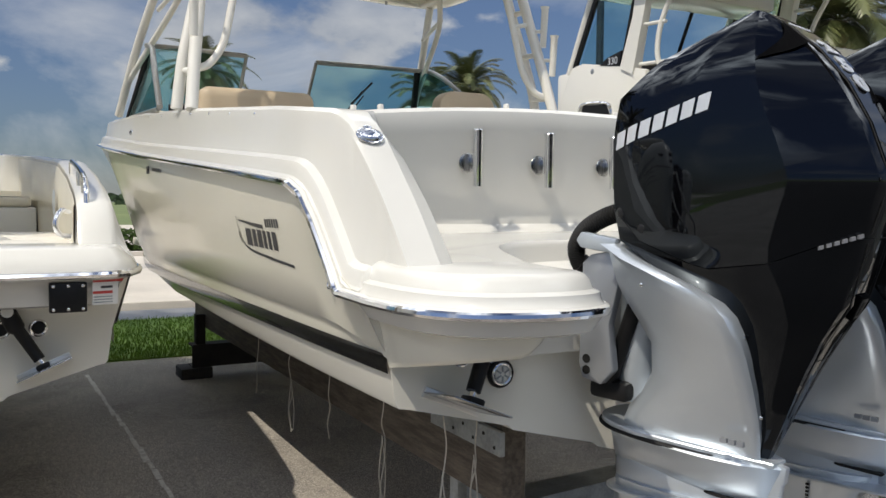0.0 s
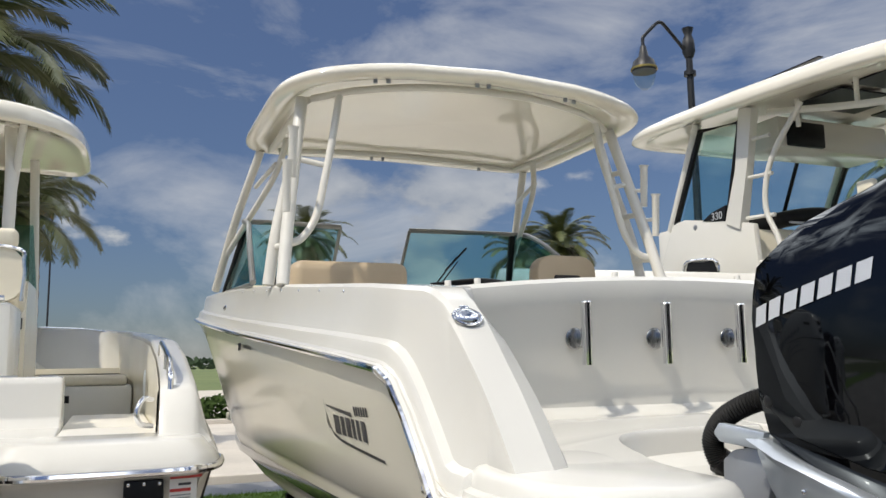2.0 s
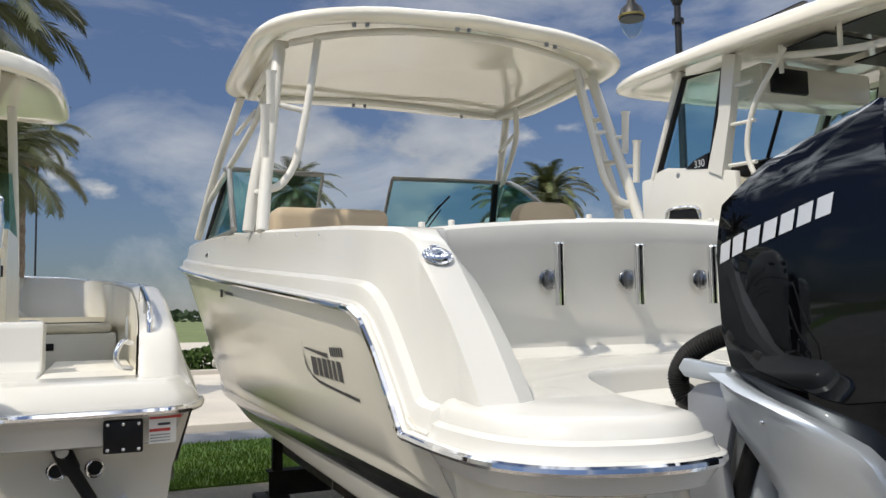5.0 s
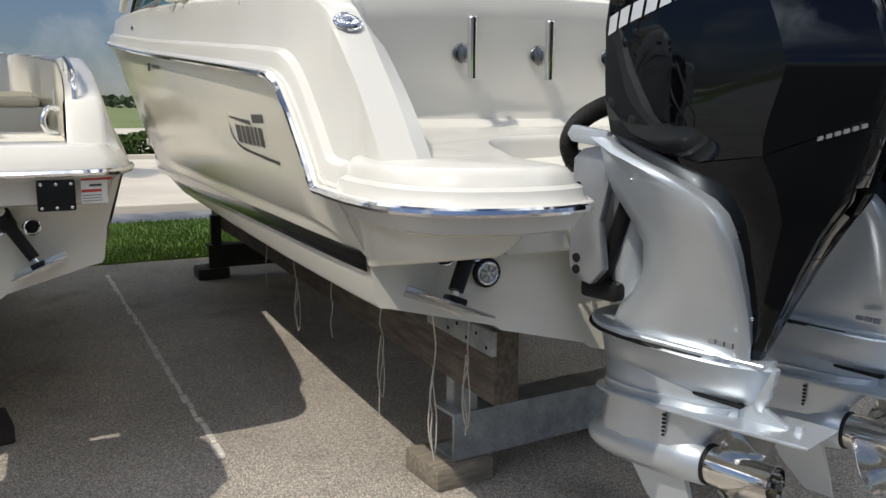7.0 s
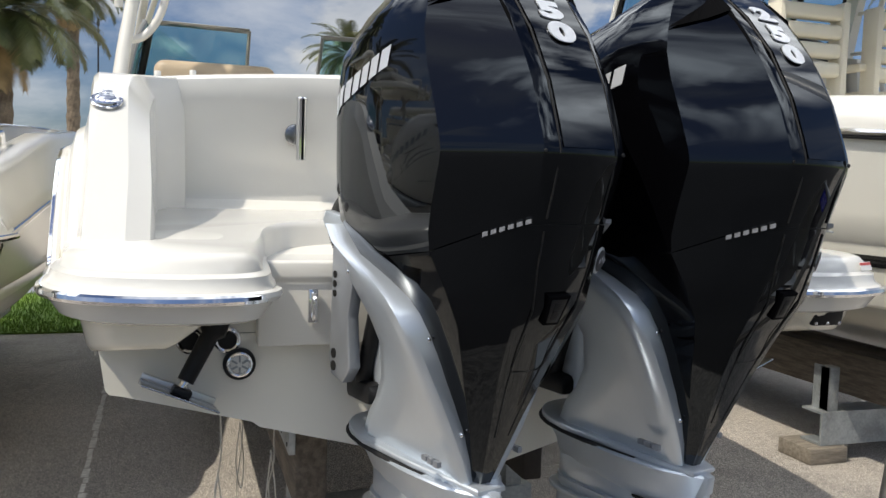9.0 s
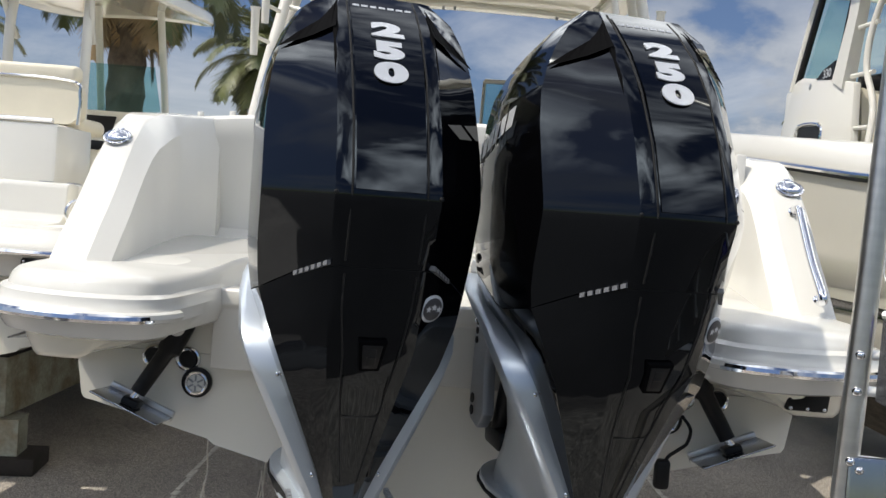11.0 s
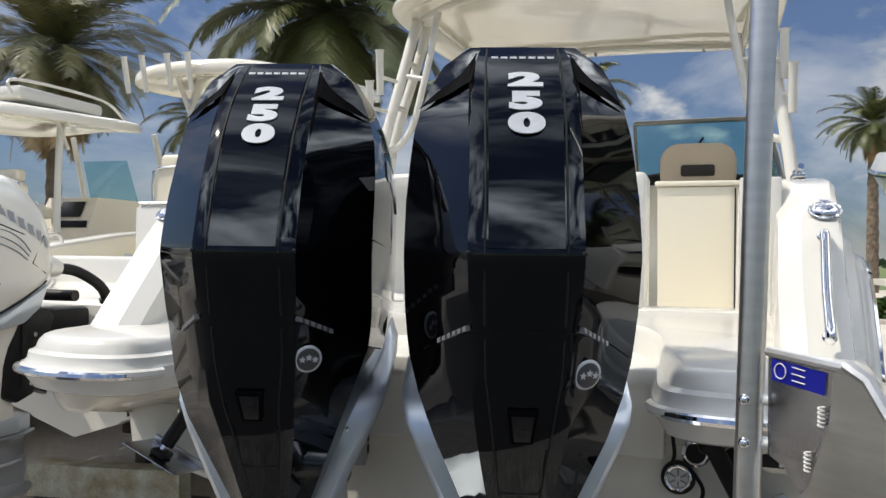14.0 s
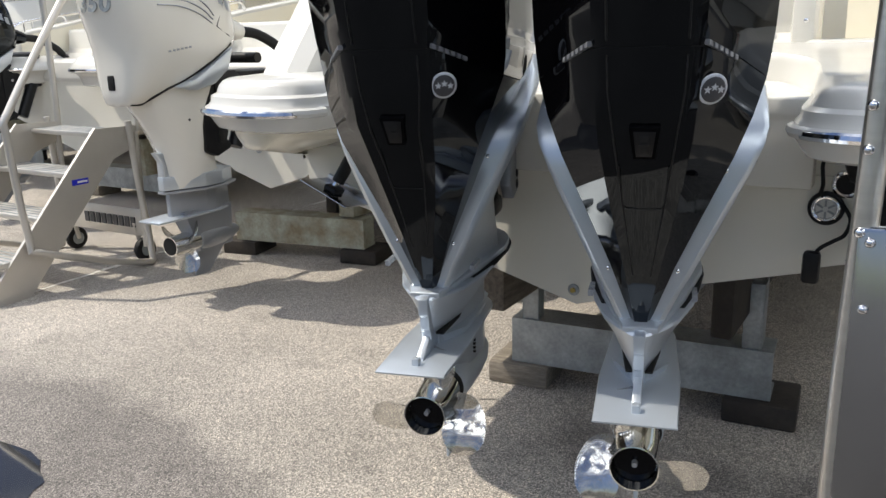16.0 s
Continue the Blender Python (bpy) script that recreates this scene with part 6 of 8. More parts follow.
    part("base", box(-0.98, 1.0, 3.6, 4.58, 1.342, 1.66, 0.03), M_GEL, bs)
    cushion("cushion", -0.9, 0.96, 3.6, 4.5, 1.66, 1.74, M_CREAMV, bs, bev=0.03)
    part("vent", box(0.30, 0.52, 3.59, 3.61, 1.52, 1.58, 0.004), M_RUBBER, bs)
    # leaning post
    up_at = at @ Matrix.Translation((shift, 0, 0))
    lp = thing("leaning_post", "cream vinyl leaning post with a piped backrest", "seat", up_at)
    part("base", box(-0.40, 0.40, 1.16, 1.72, 1.34, 2.17, 0.03), M_GEL, lp)
    part("base_trim", tube([(-0.36, 1.17, 2.19), (0.36, 1.17, 2.19)], 0.018, 8), M_CHROME, lp)
    cushion("seat_pad", -0.40, 0.40, 1.5, 1.95, 2.14, 2.26, M_CREAMV, lp)
    bm = box(-0.42, 0.42, 1.42, 1.54, 2.19, 2.50)
    bmesh.ops.bevel(bm, geom=[e for e in bm.edges if abs(e.verts[0].co.y - e.verts[1].co.y) > 0.05], offset=0.10, segments=5, profile=0.5, affect="EDGES")
    part("backrest", bm, M_CREAMV, lp, smooth=50)
    cushion("headrest", -0.38, 0.38, 1.44, 1.56, 2.50, 2.62, M_CREAMV, lp, bev=0.035)
    part("piping", tube([(-0.42, 1.412, 2.19), (-0.425, 1.412, 2.40), (-0.34, 1.412, 2.505), (0.34, 1.412, 2.505), (0.425, 1.412, 2.40), (0.42, 1.412, 2.19)], 0.012, 8, smoothed=5), M_CHROME, lp)
    # console
    co = thing("console", "cream helm console with dark instruments", "console", up_at)
    part("body", loft([[(-0.36, 2.45, 1.34), (0.36, 2.45, 1.34), (0.36, 3.5, 1.34), (-0.36, 3.5, 1.34)], [(-0.36, 2.45, 2.1), (0.36, 2.45, 2.1), (0.36, 3.45, 2.1), (-0.36, 3.45, 2.1)], [(-0.35, 2.62, 2.42), (0.35, 2.62, 2.42), (0.35, 3.3, 2.42), (-0.35, 3.3, 2.42)]]), M_CREAM, co)
    part("screen", box(-0.10, 0.22, -0.012, 0.0, -0.10, 0.10, 0.006, m=pose(0, 2.53, 2.28, -28, 0, 0)), M_BLACK, co)
    part("switch_panel", box(-0.06, 0.34, -0.012, 0.0, -0.05, 0.03, 0.004, m=pose(0, 2.46, 2.12, -10, 0, 0)), M_BLACK, co)
    part("wheel", tube([(-0.22 + 0.16 * math.cos(a), 2.36 - 0.06 * math.sin(a), 2.18 + 0.16 * math.sin(a)) for a in np.linspace(0, math.tau, 25).tolist()], 0.012, 8), M_CHROME, co)
    pane("screen_glass", [(-0.35, 3.3, 2.42), (0.35, 3.3, 2.42), (0.32, 3.12, 2.9), (-0.32, 3.12, 2.9)], co)
    # T-top
    tt = thing("t_top", "white T-top with rod holders on curved pipe legs", "t-top", up_at)
    y0, y1 = top_y
    part("roof", curved_slab(-top_hx - port, top_hx, y0, y1, top_z, 0.07, deep, sag=rise), M_ROOF, tt, smooth=50)
    for s in (-1, 1):
        part("leg", tube([(s * leg_x, 1.74, 1.36), (s * leg_x, 1.74, 2.4), (s * leg_x, 1.76, 3.0), (s * (leg_x - 0.03), 1.84, top_z + 0.02)], 0.036, 12, smoothed=6), M_PIPE, tt)
        part("leg", tube([(s * (leg_x + 0.02), 3.6, 1.36), (s * (leg_x + 0.02), 3.5, 2.4), (s * leg_x, 3.25, top_z + 0.1)], 0.034, 12, smoothed=6), M_PIPE, tt)
        part("brace", tube([(s * leg_x, 1.87, 2.86), (s * (leg_x + 0.02), 1.78, 2.98), (s * (leg_x + 0.08), 1.6, top_z + 0.05)], 0.022, 10, smoothed=6), M_PIPE, tt)
        part("spreader", disc_dome((s * 0.3, y0 + 0.35, top_z + 0.04), (0, -0.6, -1), 0.04, 0.02, 14, 3), M_BLACK, tt)
    for x in rods:
        z = top_z - rise + 0.07
        part("rod_tube", tube([(x, y0 + 0.02, z - 0.14), (x, y0 - 0.05, z + 0.14), (x, y0 - 0.053, z + 0.16)], 0.024, 12, radii=[0.022, 0.024, 0.031]), M_PIPE, tt)
    if radar:
        part("life_box", box(-0.42, 0.42, y0 + 0.5, y0 + 1.7, top_z + 0.2, top_z + 0.34, 0.05), M_GEL, tt)
        for s in (-1, 1):
            part("box_rail", tube([(s * 0.48, y0 + 0.35, top_z + 0.2), (s * 0.48, y0 + 0.40, top_z + 0.36), (s * 0.46, y0 + 1.6, top_z + 0.38), (s * 0.46, y0 + 2.0, top_z + 0.22)], 0.016, 8, smoothed=5), M_PIPE, tt)
    return b


def white_outboard(at, skin, label, number="350"):
    e = thing("outboard_engine", label, "outboard motor", at, "outboard engines")
    prof = [(1.28, 0.50, 0.60, 0.09), (1.30, 0.47, 0.68, 0.13), (1.36, 0.445, 0.84, 0.18), (1.44, 0.42, 1.02, 0.22), (1.52, 0.395, 1.20, 0.25), (1.60, 0.37, 1.34, 0.268), (1.70, 0.345, 1.37, 0.28), (1.85, 0.31, 1.34, 0.286), (1.95, 0.30, 1.32, 0.284), (2.05, 0.33, 1.28, 0.27), (2.15, 0.38, 1.20, 0.24), (2.23, 0.46, 1.11, 0.20), (2.275, 0.57, 1.01, 0.14), (2.29, 0.70, 0.90, 0.06)]
    prof = [(z if z < 1.6 else 1.6 + (z - 1.6) * 0.94, yf - (yf - ya) * 0.88, yf, w * 0.94) for z, ya, yf, w in prof]
    def aft_y(z):
        return lerp_table([p[0] for p in prof], [p[1] for p in prof], z)
    def half_w(z, y):
        """Half width of the cowl at height z and station y."""
        y0, y1, w = (lerp_table([p[0] for p in prof], [p[k] for p in prof], z) for k in (1, 2, 3))
        t = min(0.999, abs((y - (y0 + y1) / 2) / ((y1 - y0) / 2)))
        return w * (1 - t ** 3.6) ** (1 / 3.6)
    rings = []
    for z, ya, yf, w in prof:
        cy, hy = (ya + yf) / 2, (yf - ya) / 2
        ring = []
        for k in range(36):
            a = k * math.tau / 36
            c, s_ = math.cos(a), math.sin(a)
            p = 2 / 3.6
            ring.append((w * math.copysign(abs(c) ** p, c), cy + hy * math.copysign(abs(s_) ** p, s_), z))
        rings.append(ring)
    cowl = part("cowl", loft(rings), skin, e, "glossy rounded white cowl", smooth=50)
    part("shut_line", loft([[(x * 1.004, (y - 0.9) * 1.004 + 0.9, 1.962 - 0.30 * max(0, y - 0.75)) for x, y, z in rings[8]], [(x * 1.004, (y - 0.9) * 1.004 + 0.9, 1.970 - 0.30 * max(0, y - 0.75)) for x, y, z in rings[8]]], cap=False), M_RUBBER, cowl)
    for z, w in ((2.10, 0.085), (2.035, 0.065)):
        part("vent", box(-w, w, aft_y(z) - 0.004, aft_y(z) + 0.06, z - 0.017, z + 0.017, 0.01), M_RUBBER, cowl)
        part("vent_brow", tube([(-w - 0.03, aft_y(z) + 0.02, z + 0.012), (-w * 0.7, aft_y(z + 0.02) - 0.012, z + 0.026), (w * 0.7, aft_y(z + 0.02) - 0.012, z + 0.026), (w + 0.03, aft_y(z) + 0.02, z + 0.012)], 0.013, 8, smoothed=4), skin, cowl)
    part("badge_plate", box(-0.075, 0.075, aft_y(1.965) - 0.006, aft_y(1.965) + 0.03, 1.945, 1.985, 0.006), M_LABEL, cowl)
    for s in (-1, 1):
        part("side_vent", prism([(aft_y(2.1) + 0.10, 2.105), (aft_y(2.1) + 0.24, 2.125), (aft_y(2.1) + 0.22, 2.10), (aft_y(2.1) + 0.12, 2.085)], "x", s * (half_w(2.1, aft_y(2.1) + 0.17) - 0.04), s * (half_w(2.1, aft_y(2.1) + 0.17) + 0.004)), M_RUBBER, cowl)
    for k, ch in enumerate(number):
        lettering(ch, 0.125, pose(-0.085 + 0.09 * k, aft_y(1.85) - 0.006 + 0.010 * (k - 1) ** 2, 1.85, 90, 0, 14 * (k - 1)) @ Matrix.Diagonal((1.25, 0.95, 1, 1)), M_GALV, cowl, 0.004, "numeral", shear=0.15, bold=0.004)
    part("latch", box(-0.03, 0.03, aft_y(1.42) - 0.008, aft_y(1.42) + 0.06, 1.37, 1.46, 0.012), M_RUBBER, cowl)
    # lower shut line sweeping up to the front
    for s in (-1, 1):
        pts = []
        for y, z in ((0.53, 1.290), (0.60, 1.288), (0.64, 1.315), (0.74, 1.365), (0.80, 1.385), (0.92, 1.43), (1.08, 1.515), (1.24, 1.615)):
            pts.append((s * (half_w(z, y) + 0.001), y, z))
        part("lower_shut_line", tube(pts, 0.008, 6, smoothed=4), M_RUBBER, cowl)
        pts = [(s * (half_w(z, y) + 0.001), y, z) for y, z in ((1.19, 1.88), (1.10, 1.72), (1.22, 1.66))]
        part("front_panel_line", tube(pts, 0.003, 6), M_RUBBER, cowl)
        for k in range(7):
            y, z = 0.78 + k * 0.068, 2.055 - k * 0.034
            bm = bmesh.new()
            cols_ = []
            for f in (0, 0.5, 1):
                cols_.append([bm.verts.new((s * (half_w(z + dz, y + 0.048 * f + 0.012 * (g == 0)) + 0.003), y + 0.048 * f + 0.012 * (g == 0), z + dz - 0.014 * f)) for g, dz in ((0, -0.030), (1, 0.0), (2, 0.030))])
            for p, q in zip(cols_, cols_[1:]):
                for j in range(2):
                    bm.faces.new((p[j], q[j], q[j + 1], p[j + 1]))
            part("brand_bar", bm, M_SILVERD, cowl)
        for k in range(6):
            y, z = 0.72 + k * 0.030, 1.585 + k * 0.004
            part("name_bar", box(s * (half_w(z, y) - 0.01), s * (half_w(z, y) + 0.002), y, y + 0.018, z - 0.006, z + 0.006), M_SILVERD, cowl)
        for k in range(3):
            pts = [(s * (half_w(z, y) + 0.0015), y, z) for y, z in ((0.66 + 0.06 * k, 1.845 + 0.035 * k), (0.82 + 0.05 * k, 1.835 + 0.030 * k), (0.96 + 0.03 * k, 1.795 + 0.024 * k), (1.06 + 0.01 * k, 1.74 + 0.022 * k))]
            part("swoosh", tube(pts, 0.004, 6, smoothed=5), M_SILVERD, cowl)
    part("front_horn", tube([(0.10, 1.18, 1.70), (0.12, 1.34, 1.70), (0.13, 1.43, 1.685)], 0.075, 14, radii=[0.10, 0.075, 0.05]), skin, e)
    part("chin", prism([(0.78, 1.375), (0.92, 1.345), (1.08, 1.375), (1.20, 1.46), (1.26, 1.605), (1.10, 1.515), (0.94, 1.425)], "x", -0.238, 0.238, 0.02), M_SILVER, e)
    rings = []
    for z, ya, yf, w in ((0.74, 0.80, 1.19, 0.10), (0.82, 0.79, 1.18, 0.12), (0.98, 0.76, 1.15, 0.13), (1.12, 0.70, 1.13, 0.145), (1.24, 0.63, 1.14, 0.165), (1.36, 0.60, 1.18, 0.18), (1.5, 0.7, 1.2, 0.18)):
        half = [(0, yf), (w * 0.7, yf - 0.02), (w, yf - 0.12), (w * 1.05, (ya + yf) / 2), (w * 0.7, ya + 0.05), (0, ya)]
        rings.append([(u, v, z) for u, v in half] + [(-u, v, z) for u, v in half[4:0:-1]])
    part("mid_section", loft(rings), skin, e, smooth=50)
    for z0, z1, ya, yf, w, m in ((0.735, 0.82, 0.76, 1.30, 0.135, M_SILVER), (0.712, 0.728, 0.75, 1.33, 0.145, M_SILVERD), (0.548, 0.562, 0.635, 1.28, 0.11, M_SILVER), (0.56, 0.715, 0.80, 1.28, 0.085, M_SILVERD)):
        part("plate", prism([(-w * (0.85 if z0 < 0.55 else 0.2), ya), (w * (0.85 if z0 < 0.55 else 0.2), ya), (w, ya + 0.25), (w, yf - 0.15), (w * 0.5, yf), (-w * 0.5, yf), (-w, yf - 0.15), (-w, ya + 0.25)], "z", z0, z1, 0.004), m, e)
    part("leg", loft([[(0.05, 1.27, 0.30), (0.05, 0.98, 0.30), (-0.05, 0.98, 0.30), (-0.05, 1.27, 0.30)], [(0.07, 1.27, 0.58), (0.07, 0.86, 0.58), (-0.07, 0.86, 0.58), (-0.07, 1.27, 0.58)]]), M_SILVERD, e)
    rings = [[(r * math.cos(k * math.tau / 20), y, 0.37 + r * math.sin(k * math.tau / 20)) for k in range(20)] for y, r in ((1.38, 0.004), (1.36, 0.03), (1.30, 0.055), (1.20, 0.078), (1.06, 0.082), (0.99, 0.076))]
    part("gearcase", loft(rings), M_SILVERD, e, smooth=60)
    part("skeg", loft([[(0.012, 1.25, 0.31), (0.012, 1.0, 0.31), (-0.012, 1.0, 0.31), (-0.012, 1.25, 0.31)], [(0.004, 1.08, 0.13), (0.004, 0.96, 0.13), (-0.004, 0.96, 0.13), (-0.004, 1.08, 0.13)]]), M_SILVERD, e)
    hub = part("propeller_hub", cyl((0, 0.99, 0.37), (0, 0.775, 0.37), 0.068, 20, 0.066), M_BLADE, e, smooth=60)
    part("bore", cyl((0, 0.785, 0.37), (0, 0.773, 0.37), 0.058, 18), M_RUBBER, hub)
    for b in range(3):
        a0 = b * math.tau / 3 - 1.55
        bm = bmesh.new()
        rows = []
        for i in range(7):
            r = 0.05 + 0.15 * i / 6
            span = 0.95 * math.sin(math.pi * min(1, 0.3 + 0.62 * i / 6)) ** 0.7
            rows.append([bm.verts.new((r * math.cos(a0 + (j / 5 - 0.5) * span + 0.2 * i / 6), 0.89 + (j / 5 - 0.5) * span * 0.12, 0.37 + r * math.sin(a0 + (j / 5 - 0.5) * span + 0.2 * i / 6))) for j in range(6)])
        for i in range(6):
            for j in range(5):
                bm.faces.new((rows[i][j], rows[i][j + 1], rows[i + 1][j + 1], rows[i + 1][j]))
        bmesh.ops.solidify(bm, geom=bm.faces[:], thickness=0.005)
        part("blade", bm, M_BLADE, hub, smooth=60)
    part("rear_post", prism([(0.72, 0.98), (0.765, 0.92), (0.765, 0.80), (0.82, 0.79), (0.84, 0.97)], "x", -0.03, 0.03, 0.012), M_SILVER, e)
    part("badge_spot", disc_dome((0.160, 0.90, 1.17), (1, 0, 0), 0.010, 0.003, 12, 3), M_GREYLET, e)
    part("bracket", prism([(1.02, 1.45), (1.33, 1.45), (1.39, 1.40), (1.36, 1.31), (1.27, 1.25), (1.23, 1.06), (1.21, 1.01), (1.25, 0.985), (1.24, 0.95), (1.12, 0.91), (1.02, 0.95)], "x", -0.155, 0.155, 0.015), M_BLACK, e)
    part("transom_clamp", box(-0.13, 0.13, 1.30, 1.72, 1.22, 1.44, 0.03), M_BLACK, e)
    part("bracket_rib", box(0.155, 0.168, 1.13, 1.17, 1.0, 1.42, 0.004), M_RUBBER, e)
    part("bracket_bolt", cyl((0.15, 1.22, 1.30), (0.175, 1.22, 1.30), 0.014, 12), M_CHROME, e)
    part("steering", tube([(-0.2, 1.46, 1.52), (0.24, 1.46, 1.52)], 0.035, 12), M_BLACK, e)
    part("tilt_ram", tube([(0.12, 1.30, 0.95), (0.12, 1.45, 1.25)], 0.05, 12), M_BLACK, e)
    path = spline([(0.13, 1.40, 1.69), (0.16, 1.56, 1.665), (0.20, 1.72, 1.57), (0.21, 1.79, 1.46)], 12)
    part("rigging_hose", tube(path, 0.034, 12), M_RUBBER, e)
    part("hose_collar", tube([(0.205, 1.77, 1.50), (0.212, 1.80, 1.44)], 0.05, 14), M_BLACK, e)
    return e


NX, NY = -3.06, 1.74
console_boat(pose(NX, NY, 0), "white open motor boat with a T-top on blocks", top_y=(1.46, 4.1), top_z=3.35, top_hx=0.71, leg_x=0.295, shift=-0.09, rise=0.12, deep=0.12, rods=(-0.74, -0.56, -0.31, -0.11), port=0.24)
trim_tab(NX + 0.88, NY, 0.965, 1, 0.7, "black trim tab ram and steel tab on the neighbouring boat")
boat_stand(-3.04, 2.05, 0.56, False, M_STANDPALE, turn=9.0, posts=False, label="pale green weathered steel beam on dark timber blocks")
def bunks(bx, by, xs=(-0.5, 0.42)):
    for x in xs:
        bk = thing("timber_bunk", "weathered timber bunk beam under the hull", "beam", pose(bx + x, by, 0), "timber bunks")
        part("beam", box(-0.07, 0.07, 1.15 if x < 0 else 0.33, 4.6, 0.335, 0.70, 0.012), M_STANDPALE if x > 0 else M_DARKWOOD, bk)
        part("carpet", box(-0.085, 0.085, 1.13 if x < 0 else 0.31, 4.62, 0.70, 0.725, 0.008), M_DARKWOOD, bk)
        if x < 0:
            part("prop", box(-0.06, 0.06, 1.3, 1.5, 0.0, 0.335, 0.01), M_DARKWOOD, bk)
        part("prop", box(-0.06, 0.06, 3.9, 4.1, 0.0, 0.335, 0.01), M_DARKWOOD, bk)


bunks(NX, NY)
white_outboard(pose(NX, 0.0, 0), M_WHITEENG, "glossy white outboard engine with grey lower leg")
cp = thing("cover_plate", "black square cover plate with steel screws on the transom", "cover", pose(-2.10, NY - 0.318, 1.30, 92, 0, 0))
part("plate", box(-0.075, 0.075, -0.065, 0.065, 0.0, 0.03, 0.008), M_BLACK, cp)
for a in (-1, 0, 1):
    for b in (-1, 1):
        part("screw", disc_dome((a * 0.058, b * 0.05, 0.03), (0, 0, 1), 0.008, 0.005, 10, 3), M_CHROME, cp)
sk = thing("warning_sticker", "white warning sticker with red bars on the transom", "sticker", pose(-1.955, NY - 0.278, 1.315, 92, 0, 12))
part("sheet", box(-0.055, 0.055, -0.055, 0.06, 0.03, 0.032), M_LABEL, sk)
part("heading", box(-0.054, 0.075, 0.045, 0.06, 0.032, 0.0335), M_RED, sk)
part("heading", box(-0.054, 0.03, -0.006, 0.006, 0.032, 0.0335), M_RED, sk)
part("sketch", box(-0.02, 0.03, 0.018, 0.028, 0.032, 0.0335), M_GREYLET, sk)
for k in range(3):
    part("text_bar", box(-0.05, 0.03, -0.022 - 0.012 * k, -0.017 - 0.012 * k, 0.032, 0.0335), M_GALV, sk)
for dx in (-0.075, 0.075):
    ex = thing("exhaust_port", "round steel ringed through-hull port", "port", pose(NX + 0.78 + dx, NY, 1.13, 90, 0, 0), "transom ports")
    part("ring", tube([(0.034 * math.cos(q), 0.034 * math.sin(q), 0.004) for q in np.linspace(0, math.tau, 25).tolist()], 0.008, 8), M_CHROME, ex)
    part("hole", cyl((0, 0, -0.01), (0, 0, 0.004), 0.03, 20), M_BLACK, ex)
dp = thing("drain_plug", "round steel drain fitting on the transom", "drain", pose(NX - 0.07, NY - 0.01, 0.86, 90, 0, 0))
part("flange", cyl((0, 0, 0), (0, 0, 0.010), 0.026, 20, bev=0.003), M_GALV, dp)
part("plug", cyl((0, 0, 0.008), (0, 0, 0.016), 0.012, 8), M_CHROME, dp)

console_boat(pose(-6.1, 2.4, 0), "white open boat with a tall T-top", top_y=(0.9, 3.1), top_hx=0.80, top_z=3.12, radar=True, deep=0.11, rods=(-0.62, -0.42, -0.2, 0.02))
white_outboard(pose(-6.7, 0.85, 0), M_BLACKGLOSS, "black outboard engine on the far boat", "300")
boat_stand(-6.1, 3.1, 0.8)
bunks(-6.1, 2.4)
console_boat(pose(-9.4, 3.0, 0), "white open boat in the far row", top_y=(0.8, 3.4), top_hx=1.0, top_z=3.0)
boat_stand(-9.4, 3.7, 0.8)
bunks(-9.4, 3.0)
white_outboard(pose(-9.4, 1.2, 0), M_WHITEENG, "white outboard engine in the far row")
console_boat(pose(-12.8, 3.6, 0), "white open boat at the end of the row", top_y=(0.8, 3.4), top_hx=1.0, top_z=2.95)
boat_stand(-12.8, 4.3, 0.8)
bunks(-12.8, 3.6)

# ---- large cruiser on the starboard side ----
cr = thing("boat", "large white centre-console boat with a glazed hardtop on stands", "boat")
CX = 3.95
st = [(0.6, 0.62, 1.30, 1.12, 1.50, 2.04), (2.0, 0.62, 1.32, 1.12, 1.53, 2.16), (4.0, 0.64, 1.28, 1.16, 1.58, 2.40), (6.0, 0.75, 1.0, 1.35, 1.60, 2.64), (7.5, 1.05, 0.62, 1.65, 1.42, 2.82), (8.8, 1.6, 0.25, 2.1, 0.95, 2.98), (9.6, 2.4, 0.03, 2.6, 0.1, 3.08)]
keepers = []
boat_hull(cr, st, 1.40, 9.6, y0=0.6, hull=M_HULLW)
for ch in list(cr.children):
    ch.location.x = CX
cc = list(zip(*st))
for s in (-1, 1):
    rings = []
    for y in np.linspace(0.6, 9.6, 24).tolist():
        xr, zr = lerp_table(cc[0], cc[4], y), lerp_table(cc[0], cc[5], y)
        zt = zr + 0.20
        rings.append([(CX + s * a, y, c) for a, c in ((xr, zr), (xr + 0.01, zr + 0.03), (xr - 0.02, zr + 0.09), (xr - 0.05, zt - 0.02), (xr - 0.08, zt), (xr - min(0.28, xr * 0.5), zt), (xr - min(0.30, xr * 0.55), zt - 0.03), (xr - min(0.32, xr * 0.6), 1.6))])
    part("gunwale", loft(rings, closed=False, cap=False), M_GEL, cr, smooth=50)
    pts = [(CX + s * (lerp_table(cc[0], cc[4], y) + 0.012), y, lerp_table(cc[0], cc[5], y)) for y in np.linspace(0.62, 9.55, 24).tolist()]
    part("rub_rail", tube(pts, 0.022, 8), M_CHROME, cr)
    part("rub_rail", tube([(x, y, z - 0.026) for x, y, z in pts], 0.012, 8), M_RUBBER, cr)
part("transom", box(CX - 1.48, CX + 1.48, 0.55, 0.62, 1.2, 2.2, 0.02), M_GEL, cr)
part("cockpit_floor", box(CX - 1.3, CX + 1.3, 0.6, 8.0, 1.55, 1.62), M_GEL_R, cr)
dx = CX - 1.548
